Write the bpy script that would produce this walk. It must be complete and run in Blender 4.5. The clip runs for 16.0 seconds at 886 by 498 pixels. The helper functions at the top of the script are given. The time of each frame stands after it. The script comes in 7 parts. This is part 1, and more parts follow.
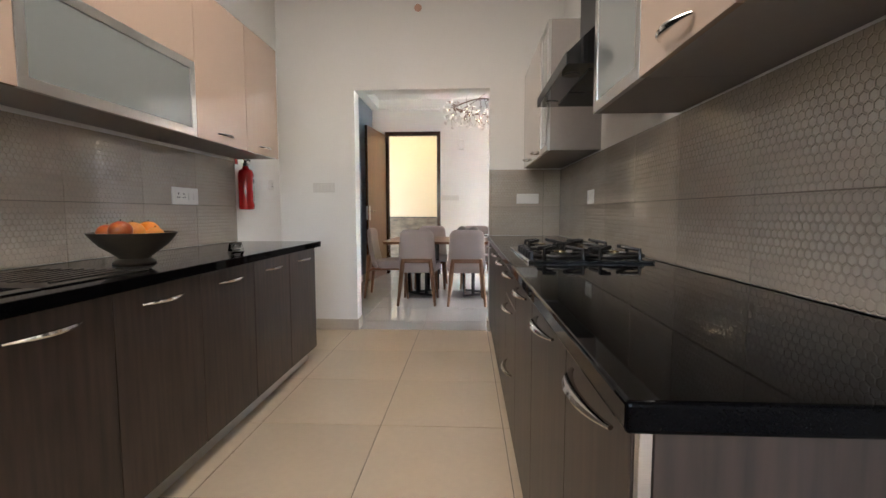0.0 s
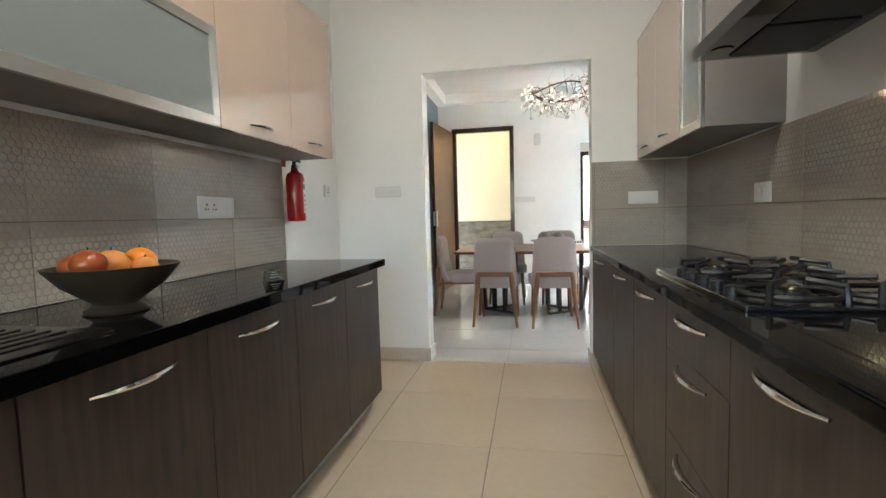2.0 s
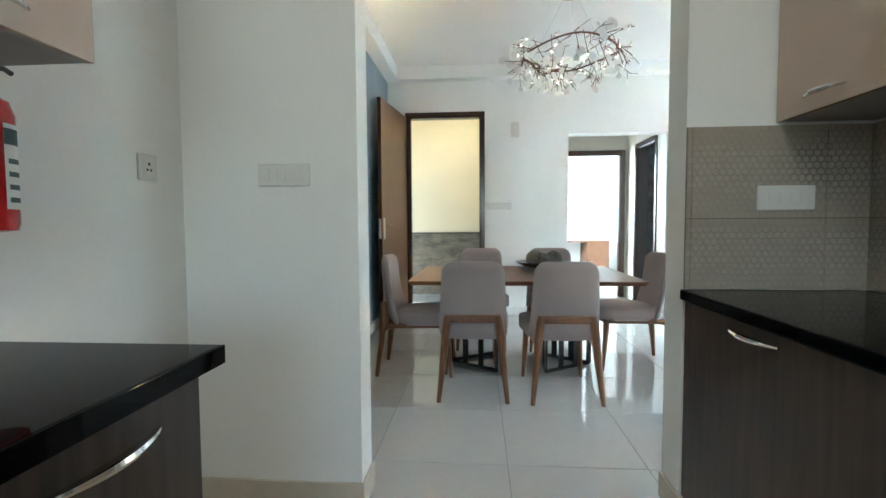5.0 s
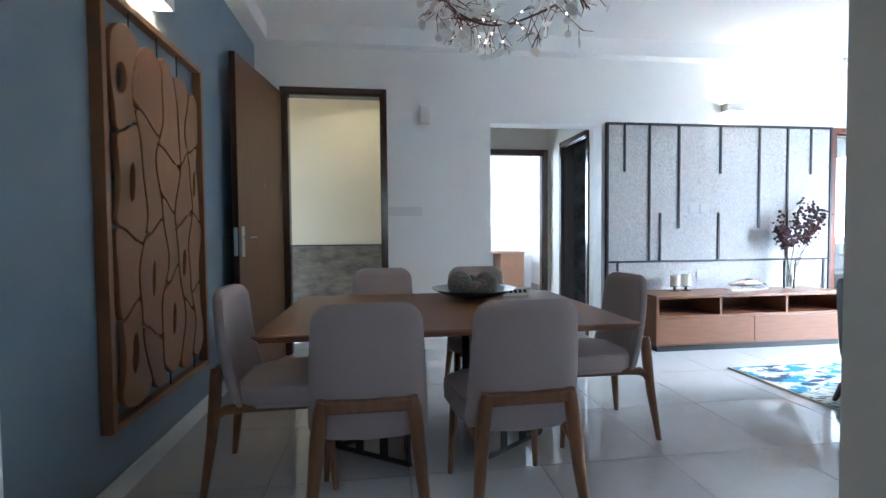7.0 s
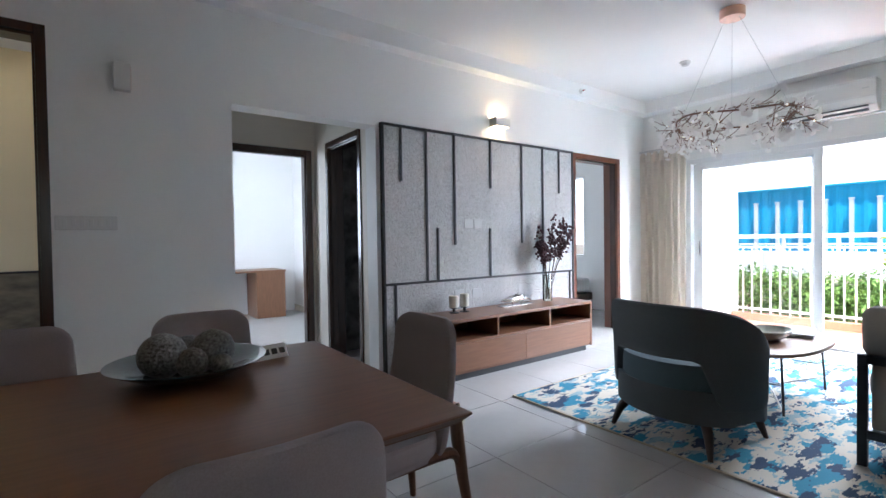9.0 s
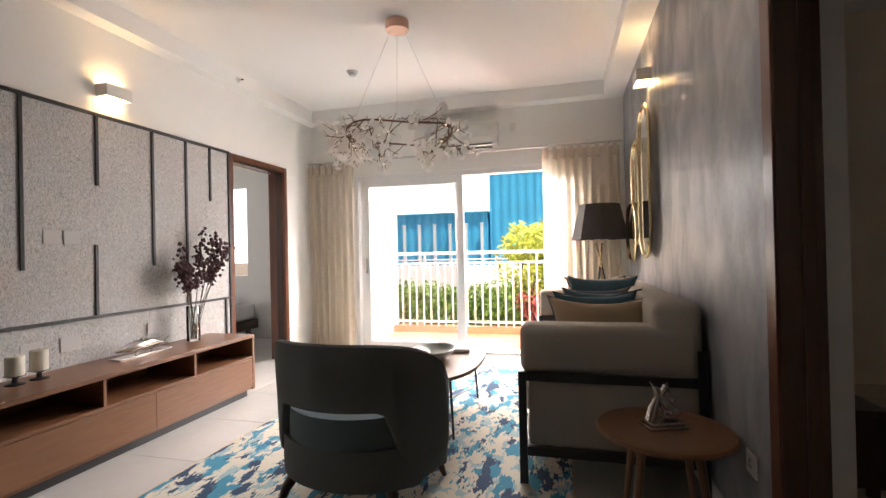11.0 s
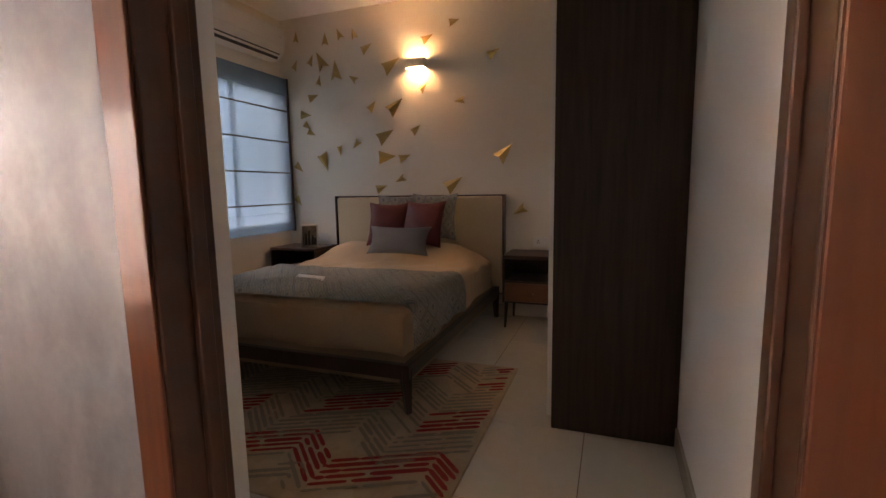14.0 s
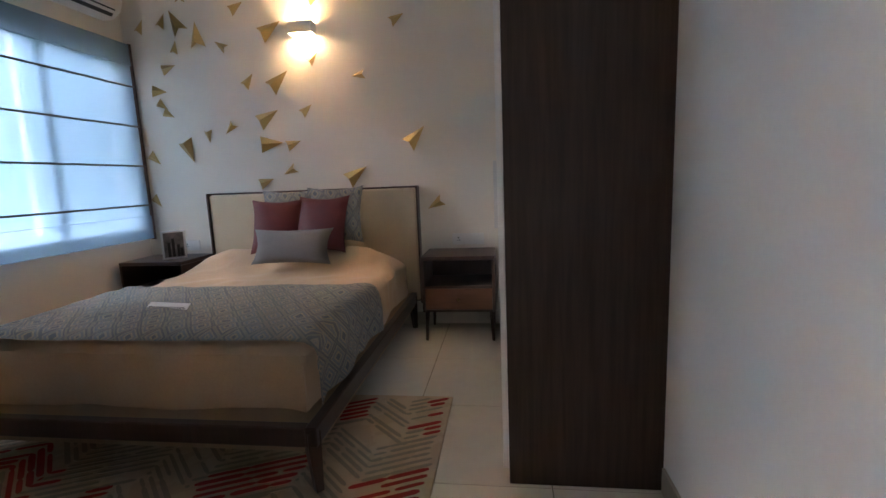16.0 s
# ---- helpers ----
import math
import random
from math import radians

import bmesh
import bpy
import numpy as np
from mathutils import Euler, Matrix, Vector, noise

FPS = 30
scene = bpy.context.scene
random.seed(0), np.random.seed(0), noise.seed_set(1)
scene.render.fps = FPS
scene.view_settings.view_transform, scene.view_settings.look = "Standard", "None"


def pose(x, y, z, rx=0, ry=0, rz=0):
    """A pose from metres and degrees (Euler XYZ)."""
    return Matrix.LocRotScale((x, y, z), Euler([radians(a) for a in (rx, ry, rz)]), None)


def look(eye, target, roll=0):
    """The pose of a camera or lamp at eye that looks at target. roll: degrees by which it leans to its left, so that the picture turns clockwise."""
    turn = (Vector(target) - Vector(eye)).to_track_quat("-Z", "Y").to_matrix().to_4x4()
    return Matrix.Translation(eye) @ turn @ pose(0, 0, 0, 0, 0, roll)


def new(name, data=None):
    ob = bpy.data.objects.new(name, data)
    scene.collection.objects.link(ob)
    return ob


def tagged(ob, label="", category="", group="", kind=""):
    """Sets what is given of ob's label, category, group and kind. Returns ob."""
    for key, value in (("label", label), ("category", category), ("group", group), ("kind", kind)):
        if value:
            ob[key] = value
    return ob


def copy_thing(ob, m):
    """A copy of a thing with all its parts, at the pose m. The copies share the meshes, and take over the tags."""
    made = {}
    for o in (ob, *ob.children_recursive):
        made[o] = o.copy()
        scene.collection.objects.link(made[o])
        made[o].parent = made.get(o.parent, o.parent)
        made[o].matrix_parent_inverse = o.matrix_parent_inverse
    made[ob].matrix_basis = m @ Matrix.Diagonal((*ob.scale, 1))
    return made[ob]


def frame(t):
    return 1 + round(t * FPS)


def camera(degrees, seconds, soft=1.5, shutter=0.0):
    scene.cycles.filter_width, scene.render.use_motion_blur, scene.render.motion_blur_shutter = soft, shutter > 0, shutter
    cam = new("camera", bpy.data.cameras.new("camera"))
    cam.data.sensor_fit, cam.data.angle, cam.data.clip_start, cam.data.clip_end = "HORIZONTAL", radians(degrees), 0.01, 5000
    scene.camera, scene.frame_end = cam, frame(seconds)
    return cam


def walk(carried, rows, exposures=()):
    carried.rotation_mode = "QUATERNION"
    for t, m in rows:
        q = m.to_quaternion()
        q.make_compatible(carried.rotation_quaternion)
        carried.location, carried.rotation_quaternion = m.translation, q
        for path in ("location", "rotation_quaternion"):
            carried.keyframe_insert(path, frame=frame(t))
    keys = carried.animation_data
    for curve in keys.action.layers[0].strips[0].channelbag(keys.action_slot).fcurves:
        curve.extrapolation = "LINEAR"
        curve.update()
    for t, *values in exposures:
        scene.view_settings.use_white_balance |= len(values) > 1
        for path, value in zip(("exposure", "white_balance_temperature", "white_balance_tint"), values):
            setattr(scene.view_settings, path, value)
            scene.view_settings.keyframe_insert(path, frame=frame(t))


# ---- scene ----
cam = camera(87.6, 16.0)
PATH = [
    (0, (0.498, 0.604, 1.067), (0.39, 2.594, 0.909), -0.1),
    (0.5, (0.462, 0.732, 1.081), (0.086, 2.691, 0.946), -0.6),
    (1, (0.359, 0.924, 1.097), (-0.042, 2.881, 1.009), -1.3),
    (1.5, (0.3, 1.097, 1.091), (-0.095, 3.052, 0.945), -1.7),
    (2, (0.264, 1.339, 1.098), (-0.11, 3.298, 0.955), -1.6),
    (2.5, (0.159, 1.574, 1.097), (-0.195, 3.537, 0.955), -1.4),
    (3, (0.047, 1.799, 1.124), (-0.288, 3.765, 0.981), -1.2),
    (3.5, (0.013, 2.094, 1.102), (-0.297, 4.065, 0.96), -1.1),
    (4, (-0.017, 2.379, 1.103), (-0.251, 4.361, 0.969), -0.8),
    (6.5, (-0.06, 3.93, 1.093), (-0.007, 5.928, 1.02), -0.4),
    (7, (-0.03, 4.227, 1.107), (0.23, 6.209, 1.039), -0.5),
    (7.5, (-0.023, 4.504, 1.113), (0.537, 6.423, 1.049), -0.4),
    (8, (0.031, 4.714, 1.167), (0.844, 6.54, 1.098), -0.8),
    (10.3, (0.699, 5.433, 1.194), (2.37, 6.533, 1.202), -0.8),
    (10.5, (0.764, 5.454, 1.201), (2.519, 6.413, 1.207), -0.9),
    (11, (0.964, 5.505, 1.19), (2.899, 6.011, 1.202), -1.3),
    (11.5, (1.153, 5.569, 1.204), (3.153, 5.535, 1.197), -1.7),
    (12, (1.287, 5.555, 1.187), (3.209, 5.007, 1.121), -1.6),
    (12.5, (1.477, 5.509, 1.178), (3.231, 4.557, 1.037), -1.7),
    (13, (1.651, 5.486, 1.188), (3.14, 4.162, 1.023), -0.8),
    (13.5, (1.828, 5.495, 1.211), (2.83, 3.775, 1.014), -0.9),
    (14, (1.891, 5.408, 1.194), (2.576, 3.547, 0.935), -1.0),
    (14.5, (1.936, 5.26, 1.187), (2.55, 3.383, 0.875), -2.6),
    (15, (1.973, 5.141, 1.174), (2.52, 3.25, 0.82), -2.6),
    (15.5, (2.044, 4.983, 1.171), (2.45, 3.057, 0.819), -2.8),
    (16, (2.149, 4.838, 1.183), (2.416, 2.879, 0.88), -2.4),
]
walk(cam, [(t, look(eye, target, roll)) for t, eye, target, roll in PATH],
     [(0.0, 2.6, 6200, 13), (1.5, 2.75, 5950, 6), (3.0, 2.85, 5650, -2), (4.0, 2.7, 5550, -6), (6.5, 1.65, 5100, 3), (8.0, 0.8, 4850, 6), (10.5, 0.15, 6900, 16), (12.0, 0.0, 7400, 20), (13.0, -0.05, 8100, 27), (13.5, 0.5, 8100, 28), (14.5, 2.2, 7800, 30), (15.5, 2.45, 6350, 18), (16.0, 2.35, 6150, 17)])

# world, sun and window light
world = bpy.data.worlds.new("world")
scene.world = world
world.use_nodes = True
wn = world.node_tree
sky = wn.nodes.new("ShaderNodeTexSky")
sky.sky_type = "NISHITA"
sky.sun_disc = False
sky.sun_elevation = radians(55)
sky.sun_rotation = radians(200)
wn.nodes["Background"].inputs[1].default_value = 0.15
wn.links.new(sky.outputs[0], wn.nodes["Background"].inputs[0])


def lamp(name, kind, energy, colour, m, **settings):
    data = bpy.data.lights.new(name, kind)
    data.energy, data.color = energy, colour
    for key, value in settings.items():
        if key == "size":
            data.shape, data.size, data.size_y = "RECTANGLE", value[0], value[1]
        elif key == "radius":
            data.shadow_soft_size = value
        elif key == "cone":
            data.spot_size, data.spot_blend = radians(value), 0.6
        elif key == "angle":
            data.angle = radians(value)
    ob = new(name, data)
    ob.matrix_world = m
    return ob


lamp("sun", "SUN", 5.0, (1.0, 0.95, 0.86), look((0, 0, 10), (3.0, 2.5, 0)), angle=0.5)
# area lamps standing in for sky light through the balcony door, the bedroom window, the kitchen's rear window and the
# far rooms
lamp("balcony_sky", "AREA", 720, (1.0, 0.97, 0.94), look((7.0, 6.8, 2.75), (3.2, 6.9, 0.5)), size=(2.6, 0.8))
# unseen upright panel added in the balcony corner to brighten the panel wall
lamp("balcony_side_fill", "AREA", 85, (0.98, 0.98, 1.0), look((7.15, 5.05, 1.3), (3.6, 8.2, 1.9)), size=(0.55, 2.2))
lamp("open_sky", "AREA", 5200, (0.97, 0.98, 1.0), look((19, 3.0, 6.8), (2.5, 8.0, 1.2)), size=(12, 2.4))
lamp("bedroom_sky", "AREA", 62, (0.88, 0.93, 0.97), look((6.25, 2.05, 3.12), (4.6, 2.15, 1.1)), size=(2.6, 0.9))
# warm fill added under the kitchen ceiling, an assumed source without a fixture
lamp("kitchen_ceiling_fill", "AREA", 6, (1.0, 0.89, 0.76), look((0.06, 2.3, 2.97), (0.06, 2.301, 0)), size=(0.5, 1.6))
lamp("kitchen_sky", "AREA", 1.2, (1.0, 0.95, 0.88), look((0.1, -1.44, 1.75), (0, 4, 1.0)), size=(1.6, 1.2))
lamp("study_sky", "AREA", 40, (0.95, 0.97, 1.0), look((0.75, 11.6, 1.6), (3, 11.4, 1.2)), size=(1.0, 1.4))
lamp("guest_sky", "AREA", 11, (0.95, 0.97, 1.0), look((6.1, 10.6, 1.6), (4, 10.6, 1.0)), size=(1.0, 1.4))
lamp("lobby_downlight", "SPOT", 6.5, (1.0, 0.82, 0.55), look((-0.35, 9.35, 2.75), (-0.35, 10.25, 1.5)), cone=120, radius=0.05)
# materials
def material(name, colour=(0.8, 0.8, 0.8), rough=0.5, metal=0.0, grain=0.0, scale=20.0, stretch=(1, 1, 1), bump=0.0,
             bump_scale=None, second=None, patches=0.0, patch_scale=1.2, vary=0.0, coat=0.0, emit=None, spec=None,
             rough_vary=0.0, island=False):
    """A surface with fine grain, wide uneven patches, small relief and a tone that differs a little from piece to piece."""
    m = bpy.data.materials.new(name)
    m.use_nodes = True
    n, l = m.node_tree.nodes, m.node_tree.links
    b = n["Principled BSDF"]
    b.inputs["Roughness"].default_value = rough
    b.inputs["Metallic"].default_value = metal
    if coat:
        b.inputs["Coat Weight"].default_value = coat
        b.inputs["Coat Roughness"].default_value = 0.05
    if spec is not None:
        b.inputs["Specular IOR Level"].default_value = spec
    if emit:
        b.inputs["Emission Color"].default_value = (*emit[0], 1)
        b.inputs["Emission Strength"].default_value = emit[1]
    tc = n.new("ShaderNodeTexCoord")
    mp = n.new("ShaderNodeMapping")
    mp.inputs["Scale"].default_value = stretch
    l.new(tc.outputs["Object"], mp.inputs[0])
    fine = n.new("ShaderNodeTexNoise")
    fine.inputs["Scale"].default_value = scale
    fine.inputs["Detail"].default_value = 6
    l.new(mp.outputs[0], fine.inputs[0])
    wide = n.new("ShaderNodeTexNoise")
    wide.inputs["Scale"].default_value = patch_scale
    wide.inputs["Detail"].default_value = 4
    l.new(tc.outputs["Object"], wide.inputs[0])
    dark = second or tuple(c * 0.55 for c in colour)
    mix = n.new("ShaderNodeMix")
    mix.data_type = "RGBA"
    ramp = n.new("ShaderNodeMapRange")
    ramp.inputs[1].default_value, ramp.inputs[2].default_value = 0.35, 0.7
    ramp.inputs[3].default_value, ramp.inputs[4].default_value = 0.0, grain
    l.new(fine.outputs[0], ramp.inputs[0])
    l.new(ramp.outputs[0], mix.inputs[0])
    mix.inputs[6].default_value = (*colour, 1)
    mix.inputs[7].default_value = (*dark, 1)
    hsv = n.new("ShaderNodeHueSaturation")
    val = n.new("ShaderNodeMapRange")
    val.inputs[1].default_value, val.inputs[2].default_value = 0.3, 0.7
    val.inputs[3].default_value, val.inputs[4].default_value = 1 - patches, 1 + patches
    l.new(wide.outputs[0], val.inputs[0])
    if vary:
        info = n.new("ShaderNodeNewGeometry" if island else "ShaderNodeObjectInfo")
        add = n.new("ShaderNodeMath")
        add.operation = "MULTIPLY_ADD"
        add.inputs[1].default_value = vary
        l.new(info.outputs["Random Per Island" if island else "Random"], add.inputs[0])
        l.new(val.outputs[0], add.inputs[2])
        l.new(add.outputs[0], hsv.inputs["Value"])
    else:
        l.new(val.outputs[0], hsv.inputs["Value"])
    l.new(mix.outputs[2], hsv.inputs["Color"])
    l.new(hsv.outputs[0], b.inputs["Base Color"])
    if rough_vary:
        rr = n.new("ShaderNodeMapRange")
        rr.inputs[1].default_value, rr.inputs[2].default_value = 0.3, 0.7
        rr.inputs[3].default_value, rr.inputs[4].default_value = max(0.02, rough - rough_vary), rough + rough_vary
        l.new(wide.outputs[0], rr.inputs[0])
        l.new(rr.outputs[0], b.inputs["Roughness"])
    if bump:
        bp = n.new("ShaderNodeBump")
        bp.inputs["Strength"].default_value = bump
        bp.inputs["Distance"].default_value = 0.004
        src = fine
        if bump_scale:
            src = n.new("ShaderNodeTexNoise")
            src.inputs["Scale"].default_value = bump_scale
            src.inputs["Detail"].default_value = 3
            l.new(tc.outputs["Object"], src.inputs[0])
        l.new(src.outputs[0], bp.inputs["Height"])
        l.new(bp.outputs[0], b.inputs["Normal"])
    return m


def glass_material(name, tint=(1, 1, 1), rough=0.0, clear=0.85):
    """Thin pane: mostly see-through with a gloss."""
    m = bpy.data.materials.new(name)
    m.use_nodes = True
    n, l = m.node_tree.nodes, m.node_tree.links
    n.remove(n["Principled BSDF"])
    t, g, mx, fr = (n.new("ShaderNodeBsdf" + k) if k in ("Transparent", "Glossy") else n.new("ShaderNode" + k)
                    for k in ("Transparent", "Glossy", "MixShader", "Fresnel"))
    t.inputs[0].default_value = (*tint, 1)
    g.inputs["Roughness"].default_value = rough
    fr.inputs[0].default_value = 1.5
    l.new(fr.outputs[0], mx.inputs[0])
    l.new(t.outputs[0], mx.inputs[1])
    l.new(g.outputs[0], mx.inputs[2])
    l.new(mx.outputs[0], n["Material Output"].inputs[0])
    return m


M = {
    "paint": material("white_paint", (0.85, 0.845, 0.82), 0.55, grain=0.04, scale=60, bump=0.08, bump_scale=140, patches=0.02),
    "cream": material("cream_paint", (0.74, 0.69, 0.60), 0.55, grain=0.04, scale=60, bump=0.08, bump_scale=140, patches=0.02),
    "ceil": material("ceiling_paint", (0.88, 0.875, 0.86), 0.7, patches=0.015, bump=0.05, bump_scale=120),
    "blue_wall": material("blue_grey_paint", (0.19, 0.245, 0.29), 0.5, grain=0.25, scale=5, patches=0.10, bump=0.12, bump_scale=50, second=(0.145, 0.19, 0.23)),
    "panel_socket": material("silver_socket_plate", (0.50, 0.49, 0.48), 0.35, patches=0.02),
    "skirt": material("tile_skirting", (0.58, 0.52, 0.43), 0.25, grain=0.15, scale=30, patches=0.04),
    "skirt_white": material("white_skirting", (0.74, 0.72, 0.68), 0.2, patches=0.03),
    "tile_kitchen": material("beige_floor_tile", (0.54, 0.44, 0.31), 0.28, grain=0.2, scale=26, patches=0.06, vary=0.05, bump=0.03, second=(0.43, 0.34, 0.24)),
    "tile_white": material("polished_white_tile", (0.47, 0.46, 0.445), 0.05, grain=0.08, scale=12, patches=0.03, vary=0.04),
    "tile_bed": material("ivory_floor_tile", (0.62, 0.58, 0.50), 0.12, grain=0.1, scale=12, patches=0.04, vary=0.04),
    "grout": material("tile_grout", (0.20, 0.17, 0.13), 0.8, grain=0.3, scale=60),
    "grout_grey": material("grey_grout", (0.30, 0.29, 0.27), 0.8, grain=0.3, scale=60),
    "laminate": material("dark_oak_laminate", (0.060, 0.041, 0.031), 0.42, grain=0.9, scale=5, stretch=(9, 9, 0.6), bump=0.05, second=(0.026, 0.019, 0.015), patches=0.28, patch_scale=3.0, vary=0.08),
    "granite": material("black_granite", (0.002, 0.002, 0.0023), 0.035, grain=0.4, scale=420, second=(0.006, 0.0063, 0.007), patches=0.1, spec=0.08),
    "gloss": material("blush_gloss_laminate", (0.50, 0.375, 0.29), 0.05, patches=0.01, coat=0.6),
    "carcass": material("grey_carcass_board", (0.30, 0.27, 0.25), 0.45, grain=0.1, scale=40),
    "alu": material("brushed_aluminium", (0.62, 0.62, 0.61), 0.32, 1.0, grain=0.15, scale=60, stretch=(1, 1, 12)),
    "chrome": material("polished_chrome", (0.72, 0.71, 0.70), 0.12, 1.0),
    "steel": material("sink_steel", (0.20, 0.195, 0.19), 0.2, 1.0, grain=0.15, scale=80),
    "frost": material("frosted_grey_glass", (0.21, 0.23, 0.225), 0.10, grain=0.05, scale=8, coat=0.4, patches=0.02),
    "black_glass": material("black_hob_glass", (0.01, 0.01, 0.011), 0.05, coat=0.5),
    "iron": material("cast_iron", (0.009, 0.009, 0.0095), 0.4, grain=0.3, scale=90, bump=0.2),
    "black_metal": material("black_powdercoat", (0.018, 0.018, 0.02), 0.45, patches=0.05),
    "brass": material("brushed_brass", (0.70, 0.56, 0.33), 0.25, 1.0, grain=0.2, scale=60),
    "gold_paper": material("gold_leaf_metal", (0.50, 0.36, 0.15), 0.48, 0.65, grain=0.2, scale=40, vary=0.1),
    "red": material("red_enamel", (0.42, 0.012, 0.012), 0.25, coat=0.3, patches=0.03),
    "plastic": material("white_plastic", (0.72, 0.71, 0.68), 0.35, patches=0.01),
    "plastic_dark": material("dark_plastic", (0.03, 0.03, 0.033), 0.4),
    "door_dark": material("dark_mahogany", (0.052, 0.022, 0.012), 0.25, grain=0.6, scale=8, stretch=(6, 6, 0.5), second=(0.022, 0.010, 0.006), coat=0.25),
    "door_mid": material("mahogany_reveal", (0.085, 0.034, 0.017), 0.28, grain=0.6, scale=8, stretch=(6, 6, 0.5), second=(0.045, 0.018, 0.009), coat=0.2),
    "door_red": material("red_teak_trim", (0.15, 0.045, 0.018), 0.3, grain=0.6, scale=8, stretch=(6, 6, 0.5), second=(0.075, 0.022, 0.01), coat=0.2),
    "door_leaf": material("teak_veneer", (0.17, 0.078, 0.032), 0.33, grain=0.7, scale=7, stretch=(7, 7, 0.5), second=(0.105, 0.046, 0.019), patches=0.05),
    "oak": material("oiled_oak", (0.20, 0.086, 0.040), 0.38, grain=0.6, scale=9, stretch=(0.6, 7, 7), second=(0.135, 0.055, 0.025), patches=0.06),
    "walnut": material("walnut_wood", (0.20, 0.095, 0.046), 0.38, grain=0.6, scale=10, stretch=(6, 6, 0.7), second=(0.12, 0.055, 0.026), vary=0.08),
    "art_wood": material("carved_oak", (0.25, 0.115, 0.052), 0.45, grain=0.6, scale=9, stretch=(6, 6, 0.6), second=(0.21, 0.10, 0.045), vary=0.08),
    "bed_wood": material("dark_walnut", (0.055, 0.028, 0.018), 0.35, grain=0.6, scale=10, stretch=(6, 6, 0.7), second=(0.03, 0.015, 0.01)),
    "wardrobe": material("wenge_veneer", (0.044, 0.025, 0.0145), 0.5, grain=0.9, scale=7, stretch=(8, 8, 0.45), second=(0.019, 0.011, 0.007), spec=0.22, bump=0.08, patches=0.06),
    "chair_fabric": material("mauve_grey_weave", (0.40, 0.34, 0.33), 0.95, grain=0.3, scale=320, bump=0.25, patches=0.04),
    "sofa_fabric": material("beige_weave", (0.42, 0.37, 0.315), 0.95, grain=0.3, scale=260, bump=0.25, patches=0.04),
    "arm_fabric": material("grey_green_weave", (0.115, 0.125, 0.125), 0.95, grain=0.5, scale=300, bump=0.3, patches=0.06, second=(0.05, 0.057, 0.06)),
    "seat_blue": material("blue_grey_weave", (0.095, 0.135, 0.15), 0.9, grain=0.5, scale=300, bump=0.3, patches=0.05),
    "velvet_blue": material("petrol_velvet", (0.022, 0.075, 0.105), 0.7, grain=0.4, scale=60, patches=0.15, patch_scale=6),
    "velvet_navy": material("navy_velvet", (0.03, 0.034, 0.055), 0.7, grain=0.4, scale=60, patches=0.15, patch_scale=6),
    "linen": material("tan_linen", (0.36, 0.27, 0.18), 0.9, grain=0.3, scale=220, bump=0.3, patches=0.05),
    "bed_cover": material("beige_satin_cover", (0.52, 0.37, 0.24), 0.5, grain=0.15, scale=90, patches=0.06, patch_scale=3, bump=0.6, bump_scale=11),
    "cream_leather": material("cream_upholstery", (0.55, 0.44, 0.29), 0.55, grain=0.1, scale=120, patches=0.03),
    "pillow_red": material("crimson_silk", (0.105, 0.006, 0.008), 0.6, grain=0.3, scale=80, patches=0.12, patch_scale=7),
    "pillow_grey": material("grey_linen", (0.19, 0.18, 0.175), 0.9, grain=0.4, scale=140, bump=0.3, patches=0.06),
    "white_cloth": material("white_cotton", (0.72, 0.72, 0.72), 0.9, patches=0.03, bump=0.2, bump_scale=12),
    "black_cloth": material("black_lampshade", (0.035, 0.030, 0.030), 0.85, grain=0.3, scale=200),
    "silver": material("polished_silver", (0.62, 0.58, 0.55), 0.14, 1.0),
    "copper": material("copper_pink_metal", (0.60, 0.38, 0.30), 0.3, 0.9),
    "bronze_wire": material("bronze_wire", (0.17, 0.09, 0.06), 0.35, 0.9),
    "ceramic": material("grey_green_ceramic", (0.30, 0.32, 0.28), 0.3, grain=0.4, scale=30, patches=0.1, patch_scale=8),
    "teal_bowl": material("smoked_teal_dish", (0.05, 0.10, 0.115), 0.12, coat=0.6, patches=0.1, patch_scale=9),
    "mesh_ball": material("silver_wicker", (0.26, 0.24, 0.215), 0.5, 0.4, grain=0.9, scale=110, bump=1.0, second=(0.05, 0.046, 0.042)),
    "bowl_wood": material("dark_bronze_bowl", (0.065, 0.047, 0.03), 0.4, grain=0.4, scale=30, patches=0.15, patch_scale=8),
    "orange": material("orange_peel", (0.78, 0.25, 0.02), 0.4, bump=0.15, bump_scale=300, patches=0.05),
    "apple": material("apple_skin", (0.30, 0.025, 0.012), 0.3, grain=0.35, scale=14, second=(0.55, 0.30, 0.05)),
    "peach": material("peach_skin", (0.62, 0.27, 0.05), 0.55, grain=0.6, scale=8, second=(0.50, 0.10, 0.03)),
    "wax": material("ivory_wax", (0.75, 0.72, 0.62), 0.5),
    "berry": material("dried_berries", (0.10, 0.045, 0.05), 0.7, grain=0.5, scale=60, vary=0.2, second=(0.04, 0.018, 0.02)),
    "stem": material("dry_stem", (0.075, 0.045, 0.03), 0.8),
    "terracotta": material("terracotta_tile", (0.40, 0.15, 0.08), 0.5, grain=0.3, scale=20, vary=0.08, patches=0.06),
    "rail_white": material("white_enamel_rail", (0.80, 0.80, 0.78), 0.4),
    "upvc": material("white_upvc", (0.80, 0.80, 0.80), 0.3),
    "shed": material("blue_corrugated_steel", (0.05, 0.46, 0.74), 0.45, grain=0.1, scale=6, patches=0.06),
    "earth": material("dry_earth", (0.22, 0.17, 0.12), 0.95, grain=0.6, scale=4, patches=0.15),
